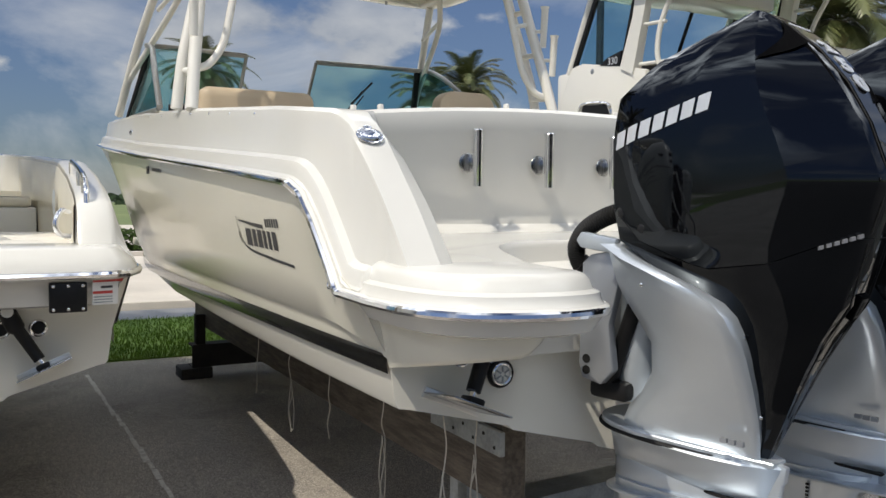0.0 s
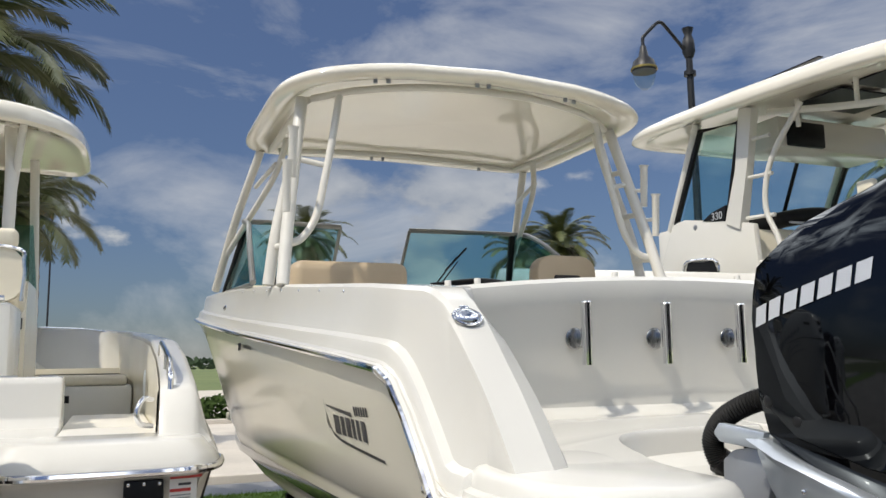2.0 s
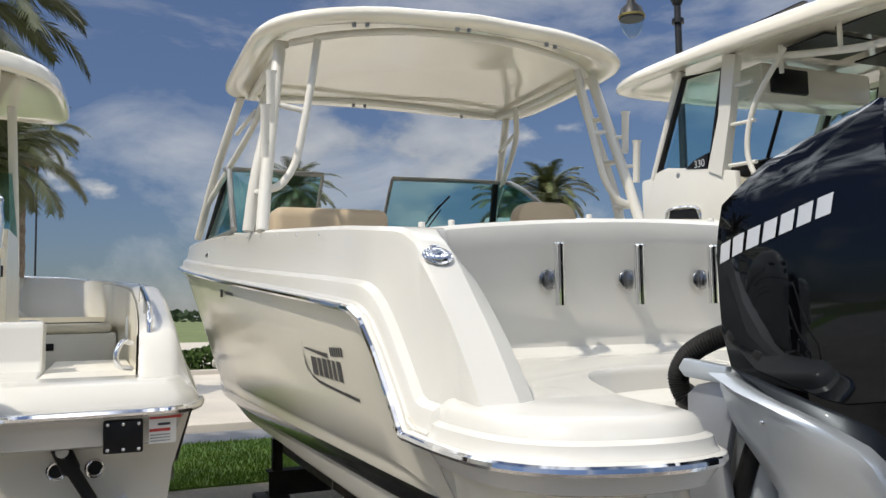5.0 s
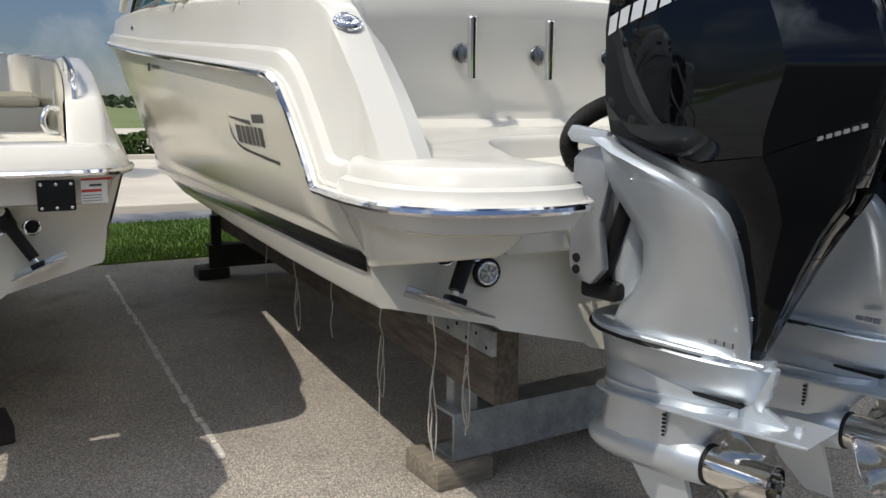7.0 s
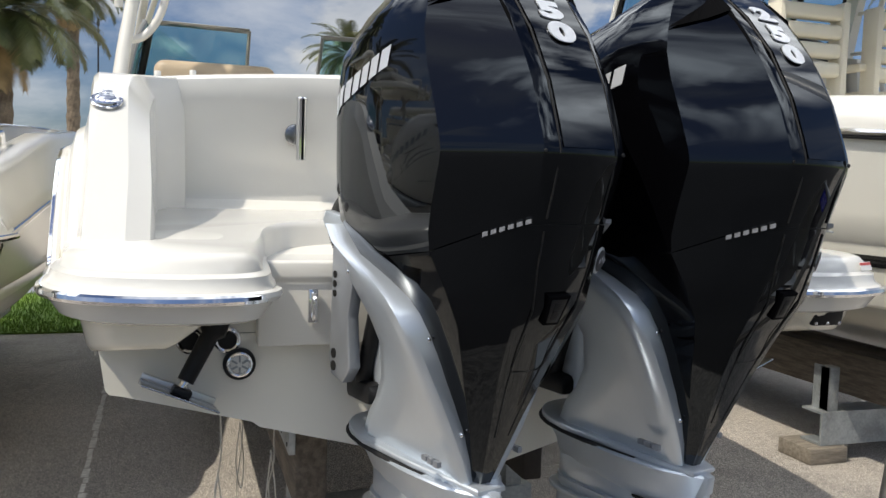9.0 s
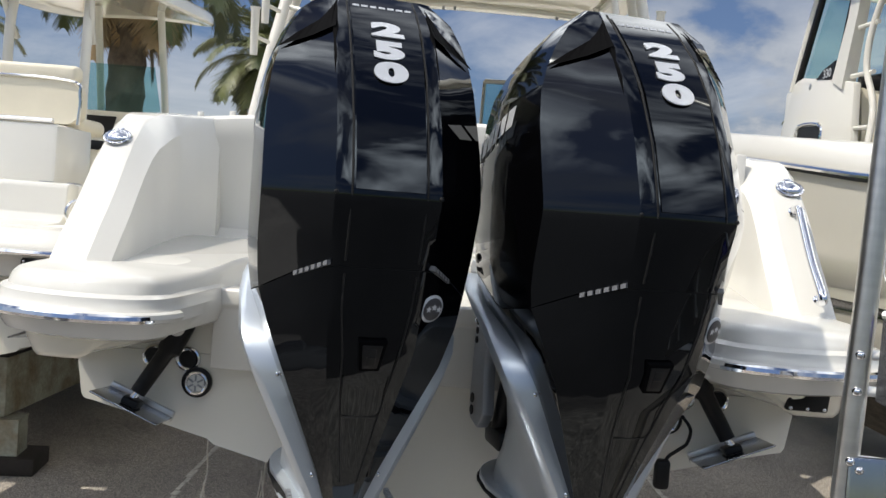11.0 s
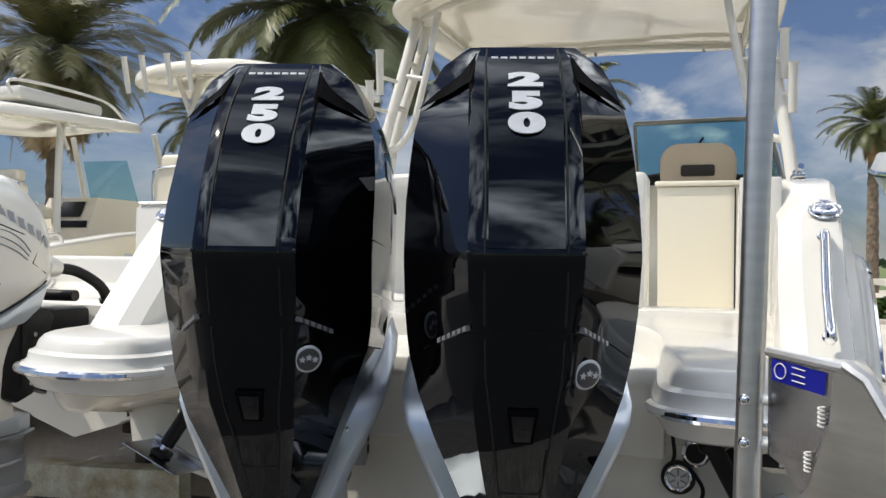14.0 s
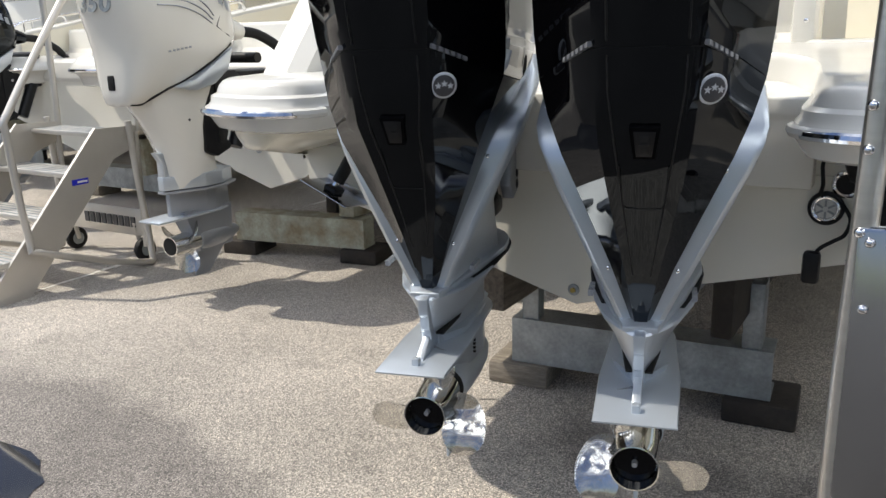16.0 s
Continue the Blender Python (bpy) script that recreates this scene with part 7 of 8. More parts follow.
part("dive_door", tube([(dx, 1.72, 2.16), (dx, 1.73, 1.62), (dx + 0.002, 1.70, 1.575), (dx + 0.004, 1.64, 1.56), (dx + 0.01, 0.95, 1.52)], 0.006, 6), M_GALV, cr, "side door outline")
# console house with glass
hc = thing("helm_house", "white helm enclosure with tinted side windows", "console")
for s in (-1, 1):
    X = CX + s * 0.98
    part("side_wall", prism([(3.35, 2.2), (4.95, 2.2), (4.72, 2.85), (4.56, 3.14), (4.38, 3.16), (3.82, 3.06), (3.45, 2.98), (3.42, 2.6)], "x", X - 0.03, X + 0.03, 0.01), M_GEL, hc)
    part("aft_pillar", loft([[(X - 0.05, 3.60, 2.95), (X + 0.05, 3.60, 2.95), (X + 0.05, 3.78, 3.03), (X - 0.05, 3.78, 3.03)], [(X - 0.04, 3.47, 3.5), (X + 0.04, 3.47, 3.5), (X + 0.04, 3.62, 3.5), (X - 0.04, 3.62, 3.5)], [(X - 0.04, 3.37, 4.0), (X + 0.04, 3.37, 4.0), (X + 0.04, 3.53, 4.05), (X - 0.04, 3.53, 4.05)]]), M_GEL, hc)
    part("front_pillar", tube([(X, 4.62, 3.08), (X, 4.14, 4.06)], 0.045, 10), M_GEL, hc)
    pane("window", [(X, 4.52, 3.16), (X, 3.80, 3.08), (X, 3.58, 3.92), (X, 4.10, 3.96)], hc, M_GLASSD)
    part("window_trim", tube([(X, 4.54, 3.14), (X, 3.79, 3.06), (X, 3.565, 3.93), (X, 4.10, 3.985), (X, 4.54, 3.14)], 0.030, 8), M_BLACK, hc)
    part("badge_plate", prism([(3.80, 3.06), (4.1, 3.10), (3.98, 3.16), (3.775, 3.20)], "x", X - 0.036, X + 0.036), M_BLACK, hc)
    lettering("330", 0.10, Matrix.Translation((X + s * 0.039, 3.90, 3.115)) @ pose(0, 0, 0, 90, 0, s * 90), M_LETTER, hc)
    part("crest", disc_dome((X + s * 0.03, 4.22, 3.06), (s, 0, 0), 0.03, 0.006, 8, 2), M_SILVERD, hc)
    bm = tube([(X + s * 0.035, y, z) for y, z in ((4.42, 2.62), (4.36, 2.74), (3.98, 2.72), (3.92, 2.62), (3.98, 2.52), (4.36, 2.50), (4.42, 2.62))], 0.016, 8, smoothed=3)
    part("vent_trim", bm, M_CHROME, hc)
    part("vent", prism([(4.40, 2.62), (4.35, 2.73), (3.99, 2.71), (3.94, 2.62), (3.99, 2.53), (4.35, 2.51)], "x", X + s * 0.032 - 0.004, X + s * 0.032 + 0.004), M_BLACK, hc)
    part("ladder_rail", tube([(X - s * -0.06, 3.12, 2.3), (X, 3.18, 2.75), (X + s * 0.02, 3.30, 3.1), (X, 3.22, 3.5), (X - s * 0.05, 2.9, 3.92)], 0.024, 10, smoothed=5), M_PIPE, hc)
    for z in (2.62, 3.02, 3.38, 3.72):
        part("rung", tube([(X, 3.22, z), (X, 3.55, z + 0.02)], 0.018, 8), M_PIPE, hc)
pane("windscreen", [(CX - 0.95, 4.50, 3.14), (CX + 0.95, 4.50, 3.14), (CX + 0.92, 4.10, 3.96), (CX - 0.92, 4.10, 3.96)], hc, M_GLASSD)
part("centre_post", tube([(CX - 0.3, 4.50, 3.12), (CX - 0.3, 4.10, 3.98)], 0.02, 8), M_BLACK, hc)
part("centre_post", tube([(CX + 0.3, 4.50, 3.12), (CX + 0.3, 4.10, 3.98)], 0.02, 8), M_BLACK, hc)
part("front_wall", box(CX - 0.95, CX + 0.95, 4.45, 4.9, 2.2, 3.12, 0.04), M_GEL, hc)
part("dash", loft([[(CX - 0.9, 3.45, 2.45), (CX + 0.9, 3.45, 2.45), (CX + 0.9, 4.4, 2.45), (CX - 0.9, 4.4, 2.45)], [(CX - 0.9, 3.55, 2.96), (CX + 0.9, 3.55, 2.96), (CX + 0.9, 4.4, 2.96), (CX - 0.9, 4.4, 2.96)]]), M_CREAM, hc)
part("dash_hood", tube([(CX - 0.88, 3.62, 2.98), (CX - 0.4, 3.50, 3.08), (CX, 3.48, 3.10), (CX + 0.4, 3.50, 3.08), (CX + 0.88, 3.62, 2.98)], 0.075, 12, smoothed=5), M_BLACK, hc)
for k in range(3):
    part("switch_row", box(CX - 0.62 + k * 0.3, CX - 0.40 + k * 0.3, 3.41, 3.43, 2.995, 3.012), M_LETTER, hc)
part("steering_wheel", tube([(CX - 0.5 + 0.19 * math.cos(a), 3.34 - 0.08 * math.sin(a), 2.74 + 0.17 * math.sin(a)) for a in np.linspace(0, math.tau, 29).tolist()], 0.012, 8), M_CHROME, hc)
for k in range(3):
    a = k * math.tau / 3 + 0.5
    part("spoke", tube([(CX - 0.5, 3.37, 2.74), (CX - 0.5 + 0.18 * math.cos(a), 3.34 - 0.08 * math.sin(a), 2.74 + 0.16 * math.sin(a))], 0.008, 6), M_CHROME, hc)
part("throttle", box(CX - 0.62, CX - 0.5, 3.38, 3.46, 2.48, 2.62, 0.03), M_BLACK, hc)
rf = thing("hardtop", "wide white hardtop over the helm enclosure", "hardtop")
rb = moulded_roof(1.29, 1.4, 5.25, 3.97, 0.15, 0.06, 0.1, 0.14, 5.0, 0.12, 0.11, 0.45)
rb.transform(Matrix.Translation((CX, 0, 0)))
part("roof", rb, M_ROOF, rf, smooth=50)
part("roof_stripe", box(CX - 1.02, CX - 0.97, 2.6, 4.6, 4.19, 4.20, m=None), M_BLACK, rf)
for s in (-1, 1):
    part("aft_arm", tube([(CX + s * 0.9, 3.3, 3.95), (CX + s * 0.85, 2.2, 3.72), (CX + s * 0.85, 1.6, 3.70)], 0.03, 10, smoothed=5), M_PIPE, rf)
    for y in (1.8, 2.4, 3.0):
        part("strut", tube([(CX + s * 0.87, y, 3.74), (CX + s * 0.87, y, 3.98)], 0.02, 8), M_PIPE, rf)
    part("net_panel", box(CX + s * 0.1, CX + s * 0.8, 1.9, 2.5, 3.96, 3.975), M_BLACK, rf)
    part("net_panel", box(CX + s * 0.1, CX + s * 0.8, 2.6, 3.1, 3.955, 3.97), M_BLACK, rf)
part("overhead_box", box(CX - 0.60, CX - 0.18, 3.36, 3.42, 3.70, 3.93, 0.02), M_BLACK, rf)
part("overhead_shell", box(CX - 0.68, CX + 0.68, 3.42, 3.9, 3.69, 3.99, 0.04), M_GEL, rf)
for k in range(2):
    x = CX - 0.45 + k * 0.9
    hs2 = thing("pilot_chair", "cream ladder-back helm seat", "chair", pose(x, 2.55, 0), "helm chairs")
    cushion("seat_pad", -0.3, 0.3, -0.05, 0.45, 2.42, 2.56, M_CREAMV, hs2)
    for z in (2.62, 2.76, 2.90, 3.04):
        cushion("back_slat", -0.28, 0.28, -0.12, 0.0, z, z + 0.11, M_CREAMV, hs2, bev=0.03)
    for s in (-1, 1):
        part("back_post", box(s * 0.26, s * 0.32, -0.14, 0.02, 2.45, 3.18, 0.02), M_CREAMV, hs2)
        cushion("armrest", s * 0.30, s * 0.38, -0.05, 0.35, 2.70, 2.76, M_CREAMV, hs2, bev=0.02)
    part("pedestal", box(-0.25, 0.25, -0.05, 0.4, 1.62, 2.44, 0.04), M_GEL, hs2)
boat_stand(CX, 1.6, 1.0)
for x in (CX - 0.6, CX + 0.6):
    bk = thing("timber_bunk", "dark timber bunk beam under the large hull", "beam", pose(x, 0, 0), "timber bunks")
    part("beam", box(-0.09, 0.09, 1.2, 6.5, 0.40, 0.69, 0.012), M_WOOD, bk)
    part("carpet", box(-0.105, 0.105, 1.18, 6.52, 0.69, 0.72, 0.008), M_DARKWOOD, bk)


# ---- boarding stairs ----
stair = thing("boarding_stairs", "aluminium boarding stairs with tube handrails and wheels", "stairs", pose(-4.5, 0, 0))
for s in (-1, 1):
    X = s * 0.46
    part("stringer", prism([(0.06, 0.0), (0.40, 0.0), (1.18, 0.82), (1.42, 0.90), (1.42, 1.04), (1.06, 1.05)], "x", X - 0.007, X + 0.007), M_STAIR, stair)
    part("stringer_lip", box(X - 0.012, X + 0.012, 0.0, 1.45, -0.006, 0.004, m=pose(0, 0.06, 0.004, 46.4, 0, 0)), M_STAIR, stair)
    part("rear_leg", tube([(X, 1.40, 1.0), (X, 1.38, 0.12)], 0.022, 10), M_STAIR, stair)
    part("handrail", tube([(X * 1.04, 1.33, 1.08), (X * 1.06, 1.36, 0.55), (X * 1.16, 1.36, 0.12), (X * 1.20, 1.26, 0.035), (X * 1.16, 0.50, 0.29), (X * 1.12, 0.42, 0.40), (X * 1.07, 0.39, 1.10), (X * 1.07, 0.42, 1.22), (X * 1.07, 0.92, 1.92), (X * 1.07, 1.02, 1.98), (X * 1.06, 1.40, 1.99), (X * 1.04, 1.44, 1.9), (X * 1.02, 1.42, 1.0)], 0.025, 12, smoothed=4), M_STAIR, stair)
    wh = part("wheel", cyl((X * 0.9 - 0.025, 1.40, 0.09), (X * 0.9 + 0.025, 1.40, 0.09), 0.09, 24, bev=0.012), M_RUBBER, stair, "black rubber wheel")
    part("rim", cyl((X * 0.9 - 0.028, 1.40, 0.09), (X * 0.9 + 0.028, 1.40, 0.09), 0.05, 18), M_GALV, wh)
    part("wheel_arm", tube([(X * 0.82, 1.40, 0.09), (X * 0.82, 1.36, 0.3)], 0.018, 8), M_STAIR, stair)
for k in range(4):
    y, z = 0.34 + k * 0.32, 0.27 + k * 0.245
    tr = part("tread", box(-0.455, 0.455, y - 0.13, y + 0.13, z - 0.035, z, 0.006), M_STAIR, stair, "ribbed aluminium tread")
    for j in range(5):
        part("rib", box(-0.45, 0.45, y - 0.10 + j * 0.05, y - 0.09 + j * 0.05, z, z + 0.003), M_GALV, tr)
part("name_plate", box(-0.46, 0.46, 1.36, 1.37, 0.20, 0.41, 0.004), M_STAIR, stair)
for k in range(9):
    part("name_bar", box(-0.20 + k * 0.068, -0.152 + k * 0.068, 1.352, 1.359, 0.265, 0.345), M_GREYLET, stair)
part("blue_label", box(0.468, 0.471, 0.82, 0.95, 0.685, 0.725), M_BLUE, stair)
part("label_text", box(0.4715, 0.4722, 0.86, 0.94, 0.698, 0.712), M_LABEL, stair)

# boarding ladder beside the starboard quarter
lad = thing("boarding_ladder", "aluminium boarding ladder with a tall tube rail and blue label", "ladder")
part("pole", tube([(0.945, -0.93, 0.0), (0.955, -0.93, 1.0), (0.975, -0.93, 1.9), (0.992, -0.93, 2.5), (1.0, -0.93, 2.9)], 0.026, 18), M_BRUSH, lad, "brushed aluminium tube rail")
d = Vector((0.64, -0.77, 0)).normalized()
P0 = Vector((0.985, -0.94, 0))
n = Vector((d.y, -d.x, 0))
def on_plate(a, z):
    return P0 + d * a + Vector((0, 0, z))
def plate_of(pts, th, m, name, lab="", lift=0.0):
    bm = bmesh.new()
    bm.faces.new([bm.verts.new(on_plate(a, z) + n * lift) for a, z in pts])
    bmesh.ops.solidify(bm, geom=bm.faces[:], thickness=th)
    return part(name, bm, m, lad, lab, smooth=0)
plate_of([(0.02, 1.61), (0.175, 1.595), (0.165, 1.50), (0.12, 1.38), (0.10, 1.36), (0.06, 1.40), (0.02, 1.415)], 0.008, M_PLATE, "top_plate", "bright aluminium side plate")
plate_of([(0.175, 1.60), (0.24, 1.58), (0.62, 1.10), (1.0, 0.62), (0.62, 0.62), (0.12, 1.25), (0.11, 1.40), (0.165, 1.50)], 0.010, M_BRUSH, "stringer")
part("stringer_lip", tube([on_plate(0.20, 1.605), on_plate(0.245, 1.585), on_plate(1.0, 0.62)], 0.012, 8), M_BRUSH, lad)
part("upper_rail", tube([on_plate(0.02, 1.61), on_plate(0.2, 1.60)], 0.010, 8), M_BRUSH, lad)
lab = plate_of([(0.032, 1.598), (0.160, 1.587), (0.157, 1.547), (0.032, 1.558)], 0.002, M_BLUE, "blue_label", "blue maker's label", 0.003)
part("label_disc", tube([on_plate(0.055 + 0.014 * math.cos(q), 1.577 + 0.014 * math.sin(q)) + n * 0.005 for q in np.linspace(0, math.tau, 25).tolist()], 0.0012, 5), M_LABEL, lad)
for k in range(3):
    a, z = 0.085, 1.588 - k * 0.012
    bm = tube([on_plate(a, z) + n * 0.006, on_plate(a + 0.03, z - 0.003) + n * 0.005], 0.0012, 5)
    part("label_bar", bm, M_LABEL, lad)
for z in (1.515, 1.432, 1.272):
    part("bolt", disc_dome((0.955, -0.956, z), (-0.3, -1, 0), 0.011, 0.009, 12, 3), M_CHROME, lad)
    part("spacer", tube([(0.965, -0.93, z), (1.03, -0.945, z)], 0.012, 10), M_LABEL, lad)
for a, z in ((0.155, 1.515), (0.125, 1.43)):
    part("spring", tube([on_plate(a + 0.006 * math.cos(q), z - 0.022 + 0.0009 * i) + n * (0.008 + 0.005 * math.sin(q)) for i, q in enumerate(np.linspace(0, 5 * math.tau, 41).tolist())], 0.0018, 5), M_LABEL, lad)
part("lower_plate", box(0.95, 1.30, -0.96, -0.945, 0.62, 1.285, 0.01), M_PLATE, lad)
for z in (1.12, 1.255):
    part("bolt", disc_dome((0.975, -0.962, z), (0, -1, 0), 0.010, 0.008, 12, 3), M_CHROME, lad)
for k in range(3):
    c = on_plate(0.32 + 0.22 * k, 1.30 - 0.28 * k)
    part("tread", box(-0.02, 0.5, -0.12, 0.12, -0.03, 0.0, 0.006, m=Matrix.Translation(c) @ Matrix.Rotation(math.atan2(-n.y, -n.x), 4, "Z")), M_BRUSH, lad)
part("far_pole", tube([(1.78, -0.05, 0.10), (1.72, -0.30, 1.6)], 0.022, 14), M_BRUSH, lad)
wh = part("wheel", cyl((1.80, -0.02, 0.085), (1.85, -0.02, 0.085), 0.085, 24, bev=0.012), M_RUBBER, lad, "black rubber wheel")
part("rim", cyl((1.797, -0.02, 0.085), (1.853, -0.02, 0.085), 0.045, 18), M_GALV, wh)


# ---- trees, hedge, lamps, distance ----
def palm(x, y, h, reach, fronds, seed, droop=1.0, girth=0.22, leaf=None, dry=0.12, lean=0.0, feather=1.0):
    random.seed(seed)
    p = thing("palm_tree", "tall palm with arching green fronds and a rough trunk" if droop < 1.2 else "date palm with drooping feathery fronds and brown dead skirt", "palm tree", pose(x, y, 0), "palm trees")
    rings = []
    n = 26
    for i in range(n + 1):
        z = h * i / n
        r = girth * (1.15 - 0.35 * i / n) * (1 + (0.07 if i % 2 else -0.05))
        rings.append([(r * math.cos(k * math.tau / 12 + i * 0.26) + lean * (i / n) ** 2, r * math.sin(k * math.tau / 12 + i * 0.26), z) for k in range(12)])
    part("trunk", loft(rings), M_TRUNK, p, "rough ringed trunk", smooth=0)
    for which in ("crown", "dead_fronds"):
        verts, faces = [], []
        count = fronds if which == "crown" else int(fronds * dry)
        for f in range(count):
            az = f * 2.39996 + random.uniform(-0.25, 0.25)
            t = (f + 0.5) / count
            elev = radians(82 - 112 * t ** 0.85 + random.uniform(-8, 8)) if which == "crown" else radians(random.uniform(-75, -35))
            L = reach * random.uniform(0.8, 1.1) * (0.75 + 0.35 * math.sin(math.pi * min(1, t + 0.15))) * (1 if which == "crown" else 0.75)
            pos = Vector((lean, 0, h))
            ang = elev
            segs = 12
            path = [pos.copy()]
            for s in range(segs):
                ang -= droop * (0.05 + 0.13 * (s / segs)) * (1.0 if ang > -1.35 else 0.1)
                pos = pos + Vector((math.cos(ang) * math.cos(az), math.cos(ang) * math.sin(az), math.sin(ang))) * (L / segs)
                path.append(pos.copy())
            side = Vector((-math.sin(az), math.cos(az), 0))
            def quad(a, b, c, d2):
                i = len(verts)
                verts.extend((a, b, c, d2))
                faces.append((i, i + 1, i + 2, i + 3))
            for s in range(segs):
                a, b = path[s], path[s + 1]
                w = 0.022 * (1 - s / segs) + 0.004
                quad(a - side * w, a + side * w, b + side * w, b - side * w)
            per = 7
            for s in range(1, segs):
                for q in range(per):
                    a = path[s].lerp(path[s + 1], q / per)
                    fw = (path[s + 1] - path[s]).normalized()
                    tt = (s + q / per) / segs
                    ll = reach * 0.20 * feather * math.sin(math.pi * (0.12 + 0.82 * tt)) ** 0.8 * random.uniform(0.8, 1.15)
                    for sd in (-1, 1):
                        dirn = (side * sd * 0.85 + fw * 0.75 + Vector((0, 0, -0.28 * droop + 0.25 + random.uniform(-0.12, 0.12)))).normalized()
                        tip = a + dirn * ll + Vector((0, 0, -0.12 * ll * droop))
                        w = fw * (0.010 + 0.007 * reach / 2.4)
                        mid = a.lerp(tip, 0.5) + Vector((0, 0, 0.02))
                        quad(a - w, a + w, mid + w * 0.9, mid - w * 0.9)
                        quad(mid - w * 0.9, mid + w * 0.9, tip + w * 0.15, tip - w * 0.15)
        me = bpy.data.meshes.new(which)
        me.from_pydata([tuple(v) for v in verts], [], faces)
        me.materials.append((leaf or M_LEAF) if which == "crown" else M_LEAFDRY)
        ob = new(which, me)
        ob.parent = p
        if which == "dead_fronds":
            ob["label"] = "dry brown hanging fronds"
    return p


palm(-4.2, 7.6, 5.1, 2.25, 64, 3, 1.15, 0.24, dry=0.4)
palm(-4.6, 17.4, 5.2, 2.3, 44, 4, 1.15, 0.2, dry=0.1, feather=1.2)
palm(-15.5, 14.6, 7.0, 3.5, 64, 5, 0.95, 0.20, dry=0.4, leaf=M_LEAFOLIVE)
palm(-13.0, 18.0, 5.5, 2.0, 34, 11, 1.2, 0.2, feather=1.2)
palm(10.5, 56, 10.8, 3.5, 60, 6, 1.0, 0.35)
palm(17.8, 32.5, 7.4, 2.6, 60, 7, 1.05, 0.32, dry=0.15)
palm(15.2, 31.5, 6.7, 2.2, 26, 8, 1.1, 0.2, feather=1.3)
palm(14.0, 9.6, 5.8, 2.6, 50, 9, 1.35, 0.25, dry=0.7)
palm(-5.7, 40, 10.4, 2.9, 40, 10, 1.15, 0.3, feather=1.2)


def street_lamp(x, y, h, az, reach=0.75):
    l = thing("street_lamp", "black iron street lamp with hanging glass globes", "street lamp", pose(x, y, 0, 0, 0, az), "street lamps")
    part("post", tube([(0, 0, 0), (0, 0, 0.5), (0, 0, 0.6), (0, 0, h * 0.75), (0, 0, h - 0.35)], 0.07, 14, radii=[0.13, 0.12, 0.075, 0.06, 0.055]), M_IRON, l)
    part("collar", cyl((0, 0, h - 0.72), (0, 0, h - 0.64), 0.10, 14), M_IRON, l)
    part("finial", tube([(0, 0, h - 0.40), (0, 0, h - 0.3), (0, 0, h - 0.1), (0, 0, h), (0, 0, h + 0.12)], 0.08, 12, radii=[0.07, 0.11, 0.10, 0.06, 0.10]), M_IRON, l)
    for s in (-1,):
        part("arm", tube([(0, 0, h - 0.35), (s * reach * 0.15, 0, h - 0.22), (s * reach * 0.50, 0, h + 0.10), (s * reach * 0.60, 0, h + 0.15), (s * reach * 0.70, 0, h + 0.11), (s * reach * 0.97, 0, h - 0.14), (s * reach, 0, h - 0.20), (s * reach, 0, h - 0.38)], 0.03, 10, smoothed=3), M_IRON, l)
        part("cap", tube([(s * reach, 0, h - 0.32), (s * reach, 0, h - 0.5), (s * reach, 0, h - 0.58), (s * reach, 0, h - 0.70)], 0.1, 16, radii=[0.045, 0.085, 0.17, 0.205]), M_IRON, l)
        part("band", cyl((s * reach, 0, h - 0.70), (s * reach, 0, h - 0.735), 0.218, 20), M_BRASS, l)
        part("rim", cyl((s * reach, 0, h - 0.735), (s * reach, 0, h - 0.765), 0.205, 20), M_IRON, l)
        gl = part("globe", tube([(s * reach, 0, h - 0.76), (s * reach, 0, h - 0.85), (s * reach, 0, h - 0.98), (s * reach, 0, h - 1.06)], 0.15, 16, radii=[0.19, 0.185, 0.14, 0.06]), M_GLASSC, l)
        gl.visible_shadow = False
    return l


street_lamp(6.70, 8.75, 7.28, 0, 0.93)
street_lamp(-6.3, 60, 12.4, 10, 1.3)

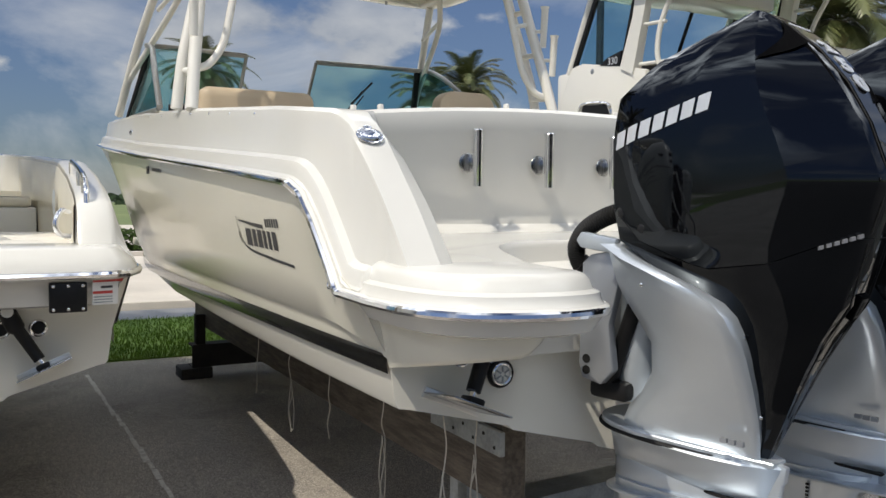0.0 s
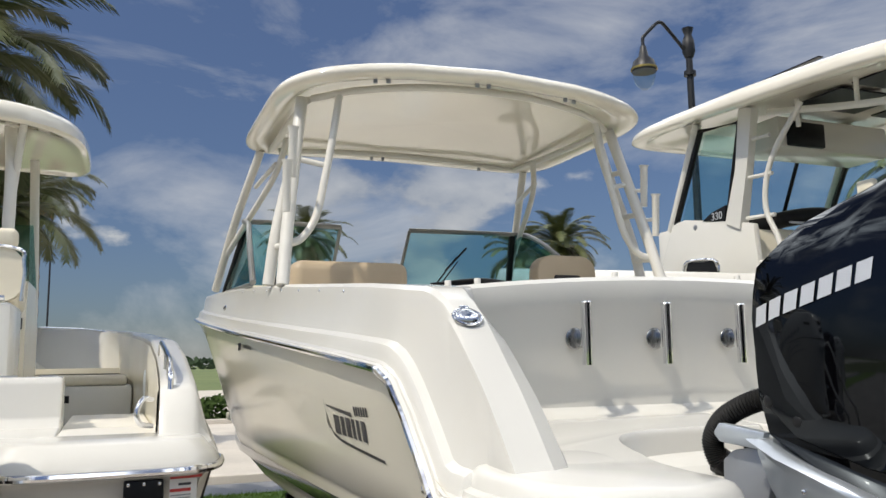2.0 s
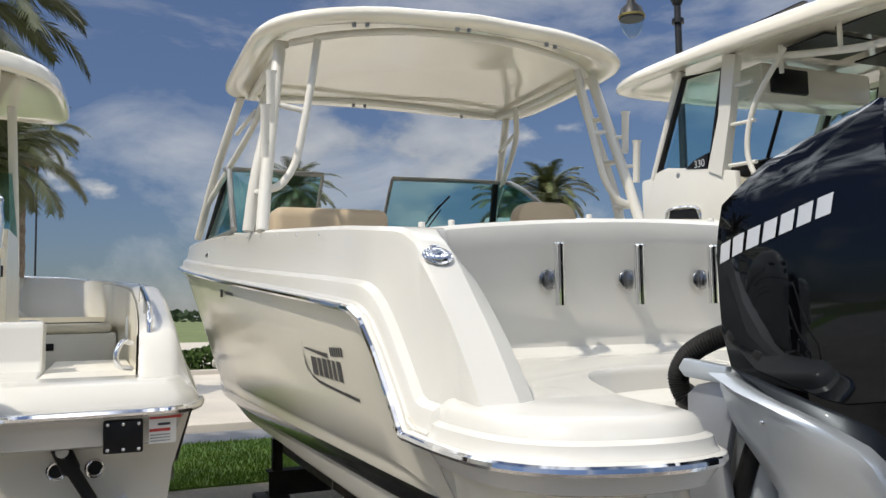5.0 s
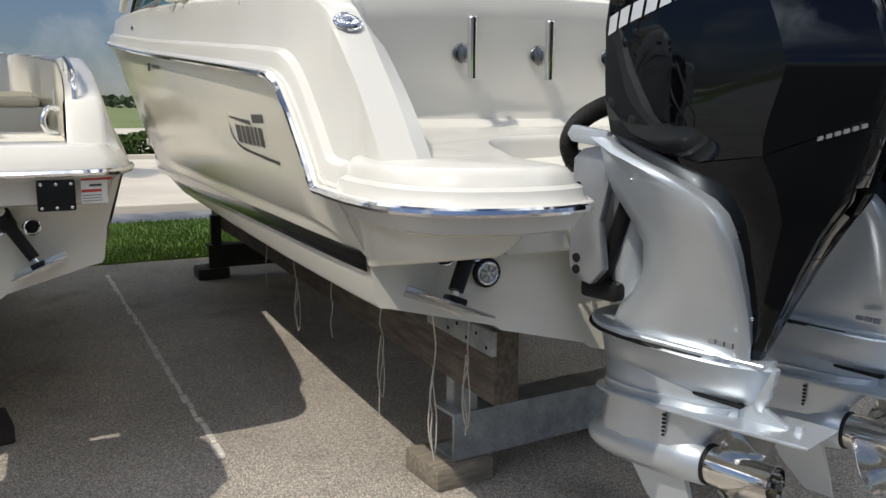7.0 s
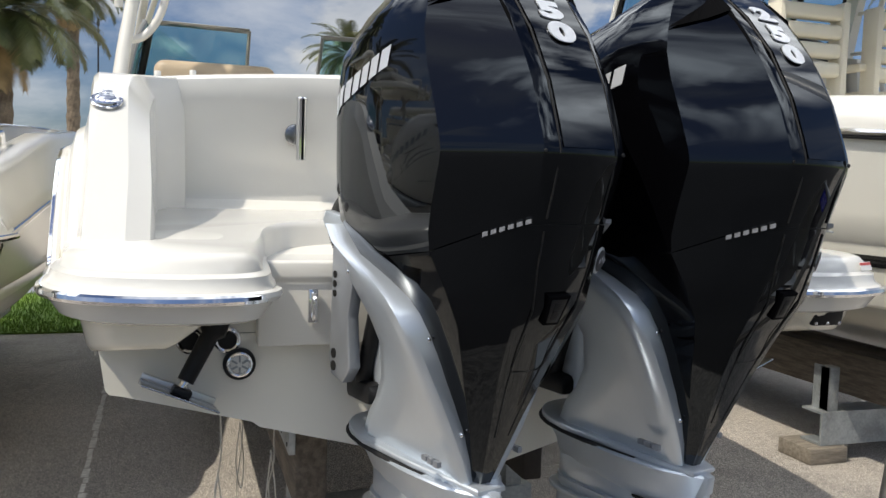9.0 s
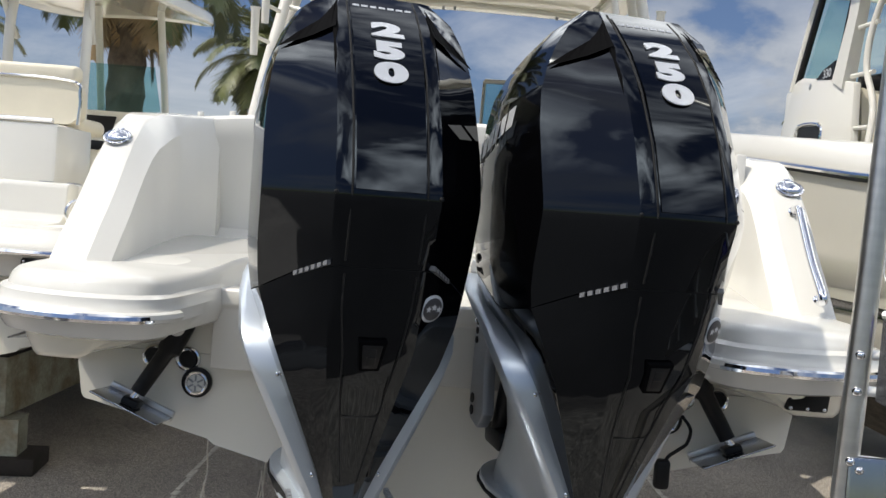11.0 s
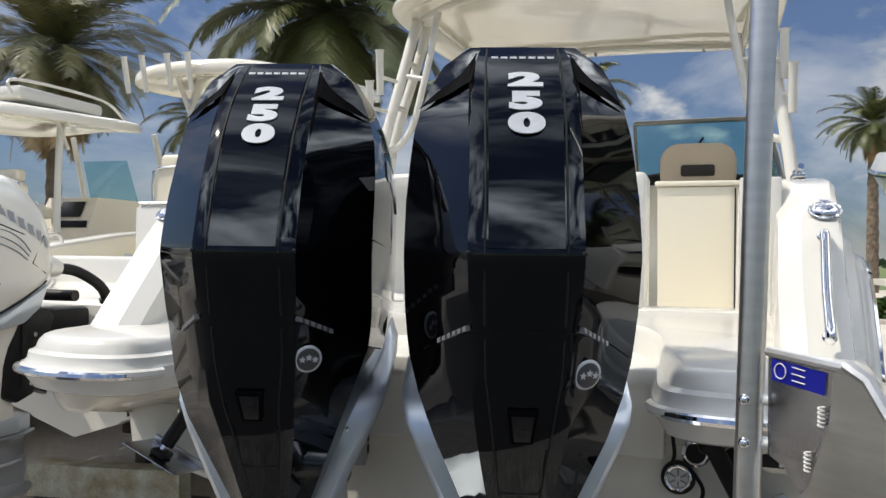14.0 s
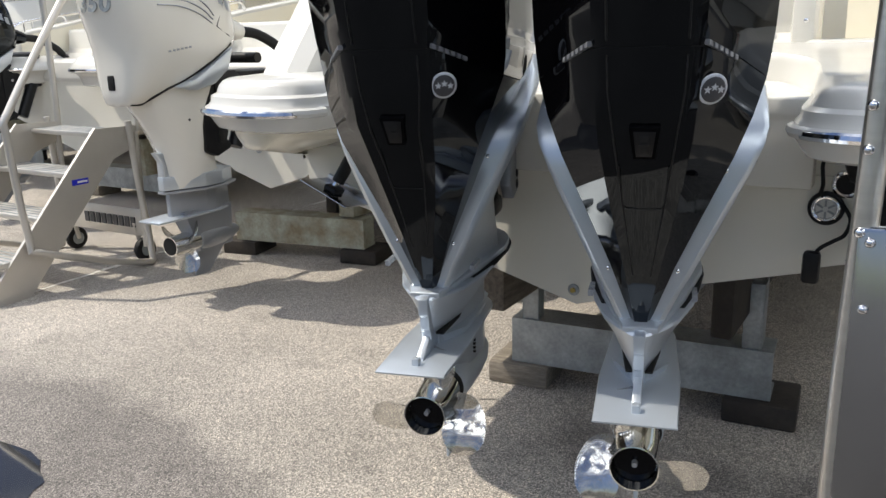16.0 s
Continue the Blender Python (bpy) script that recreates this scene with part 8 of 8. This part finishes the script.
# hedge
random.seed(21)
hv, hf = [], []
for i in range(16000):
    hx, hy = random.uniform(-14, 26), random.gauss(25.6, 0.36)
    hz = random.uniform(0.05, 0.95) * (0.75 + 0.25 * math.sin(hx * 1.7) * math.sin(hx * 0.6))
    a, b = random.uniform(0, math.tau), random.uniform(-1, 1)
    u = Vector((math.cos(a), math.sin(a), b)).normalized() * 0.11
    v = u.orthogonal().normalized() * 0.06
    c = Vector((hx, hy, hz))
    k = len(hv)
    hv.extend((c - u, c + v, c + u, c - v))
    hf.append((k, k + 1, k + 2, k + 3))
me = bpy.data.meshes.new("hedge")
me.from_pydata([tuple(v) for v in hv], [], hf)
me.materials.append(M_HEDGE)
tagged(new("hedge", me), "low clipped dark green hedge along the kerb", "hedge", kind="stuff")
# far tree belt
hv, hf = [], []
for i in range(3800):
    hx = random.uniform(-420, 420)
    top = 5.0 + 2.6 * noise.noise(Vector((hx * 0.02, 0, 0))) + 1.5 * noise.noise(Vector((hx * 0.09, 3, 0)))
    hz = random.uniform(0, 1) ** 0.6 * top
    c = Vector((hx, 470 + random.uniform(-12, 12), hz))
    a = random.uniform(0, math.tau)
    u = Vector((math.cos(a), math.sin(a) * 0.4, random.uniform(-0.4, 0.4))) * 2.3
    v = Vector((0, random.uniform(-0.4, 0.4), 1)) * random.uniform(0.8, 1.7)
    k = len(hv)
    hv.extend((c - u, c - v, c + u, c + v))
    hf.append((k, k + 1, k + 2, k + 3))
me = bpy.data.meshes.new("far_woods")
me.from_pydata([tuple(v) for v in hv], [], hf)
me.materials.append(M_FARWOOD)
tagged(new("far_woods", me), "low dark belt of trees on the horizon", "trees", kind="stuff")
# grass blades along the near lawn
random.seed(31)
hv, hf = [], []
for i in range(30000):
    gx, gy = random.uniform(-6.5, 4.5), 6.88 + random.random() ** 1.3 * 3.1
    a = random.uniform(0, math.tau)
    w = Vector((math.cos(a), math.sin(a), 0)) * 0.008
    tip = Vector((gx + random.uniform(-0.03, 0.03), gy + random.uniform(-0.03, 0.03), 0.02 + random.uniform(0.025, 0.07)))
    k = len(hv)
    hv.extend((Vector((gx, gy, 0.015)) - w, Vector((gx, gy, 0.015)) + w, tip))
    hf.append((k, k + 1, k + 2))
me = bpy.data.meshes.new("grass")
me.from_pydata([tuple(v) for v in hv], [], hf)
me.materials.append(M_GRASS)
tagged(new("grass", me), "short green grass blades on the strip", "grass", kind="stuff")
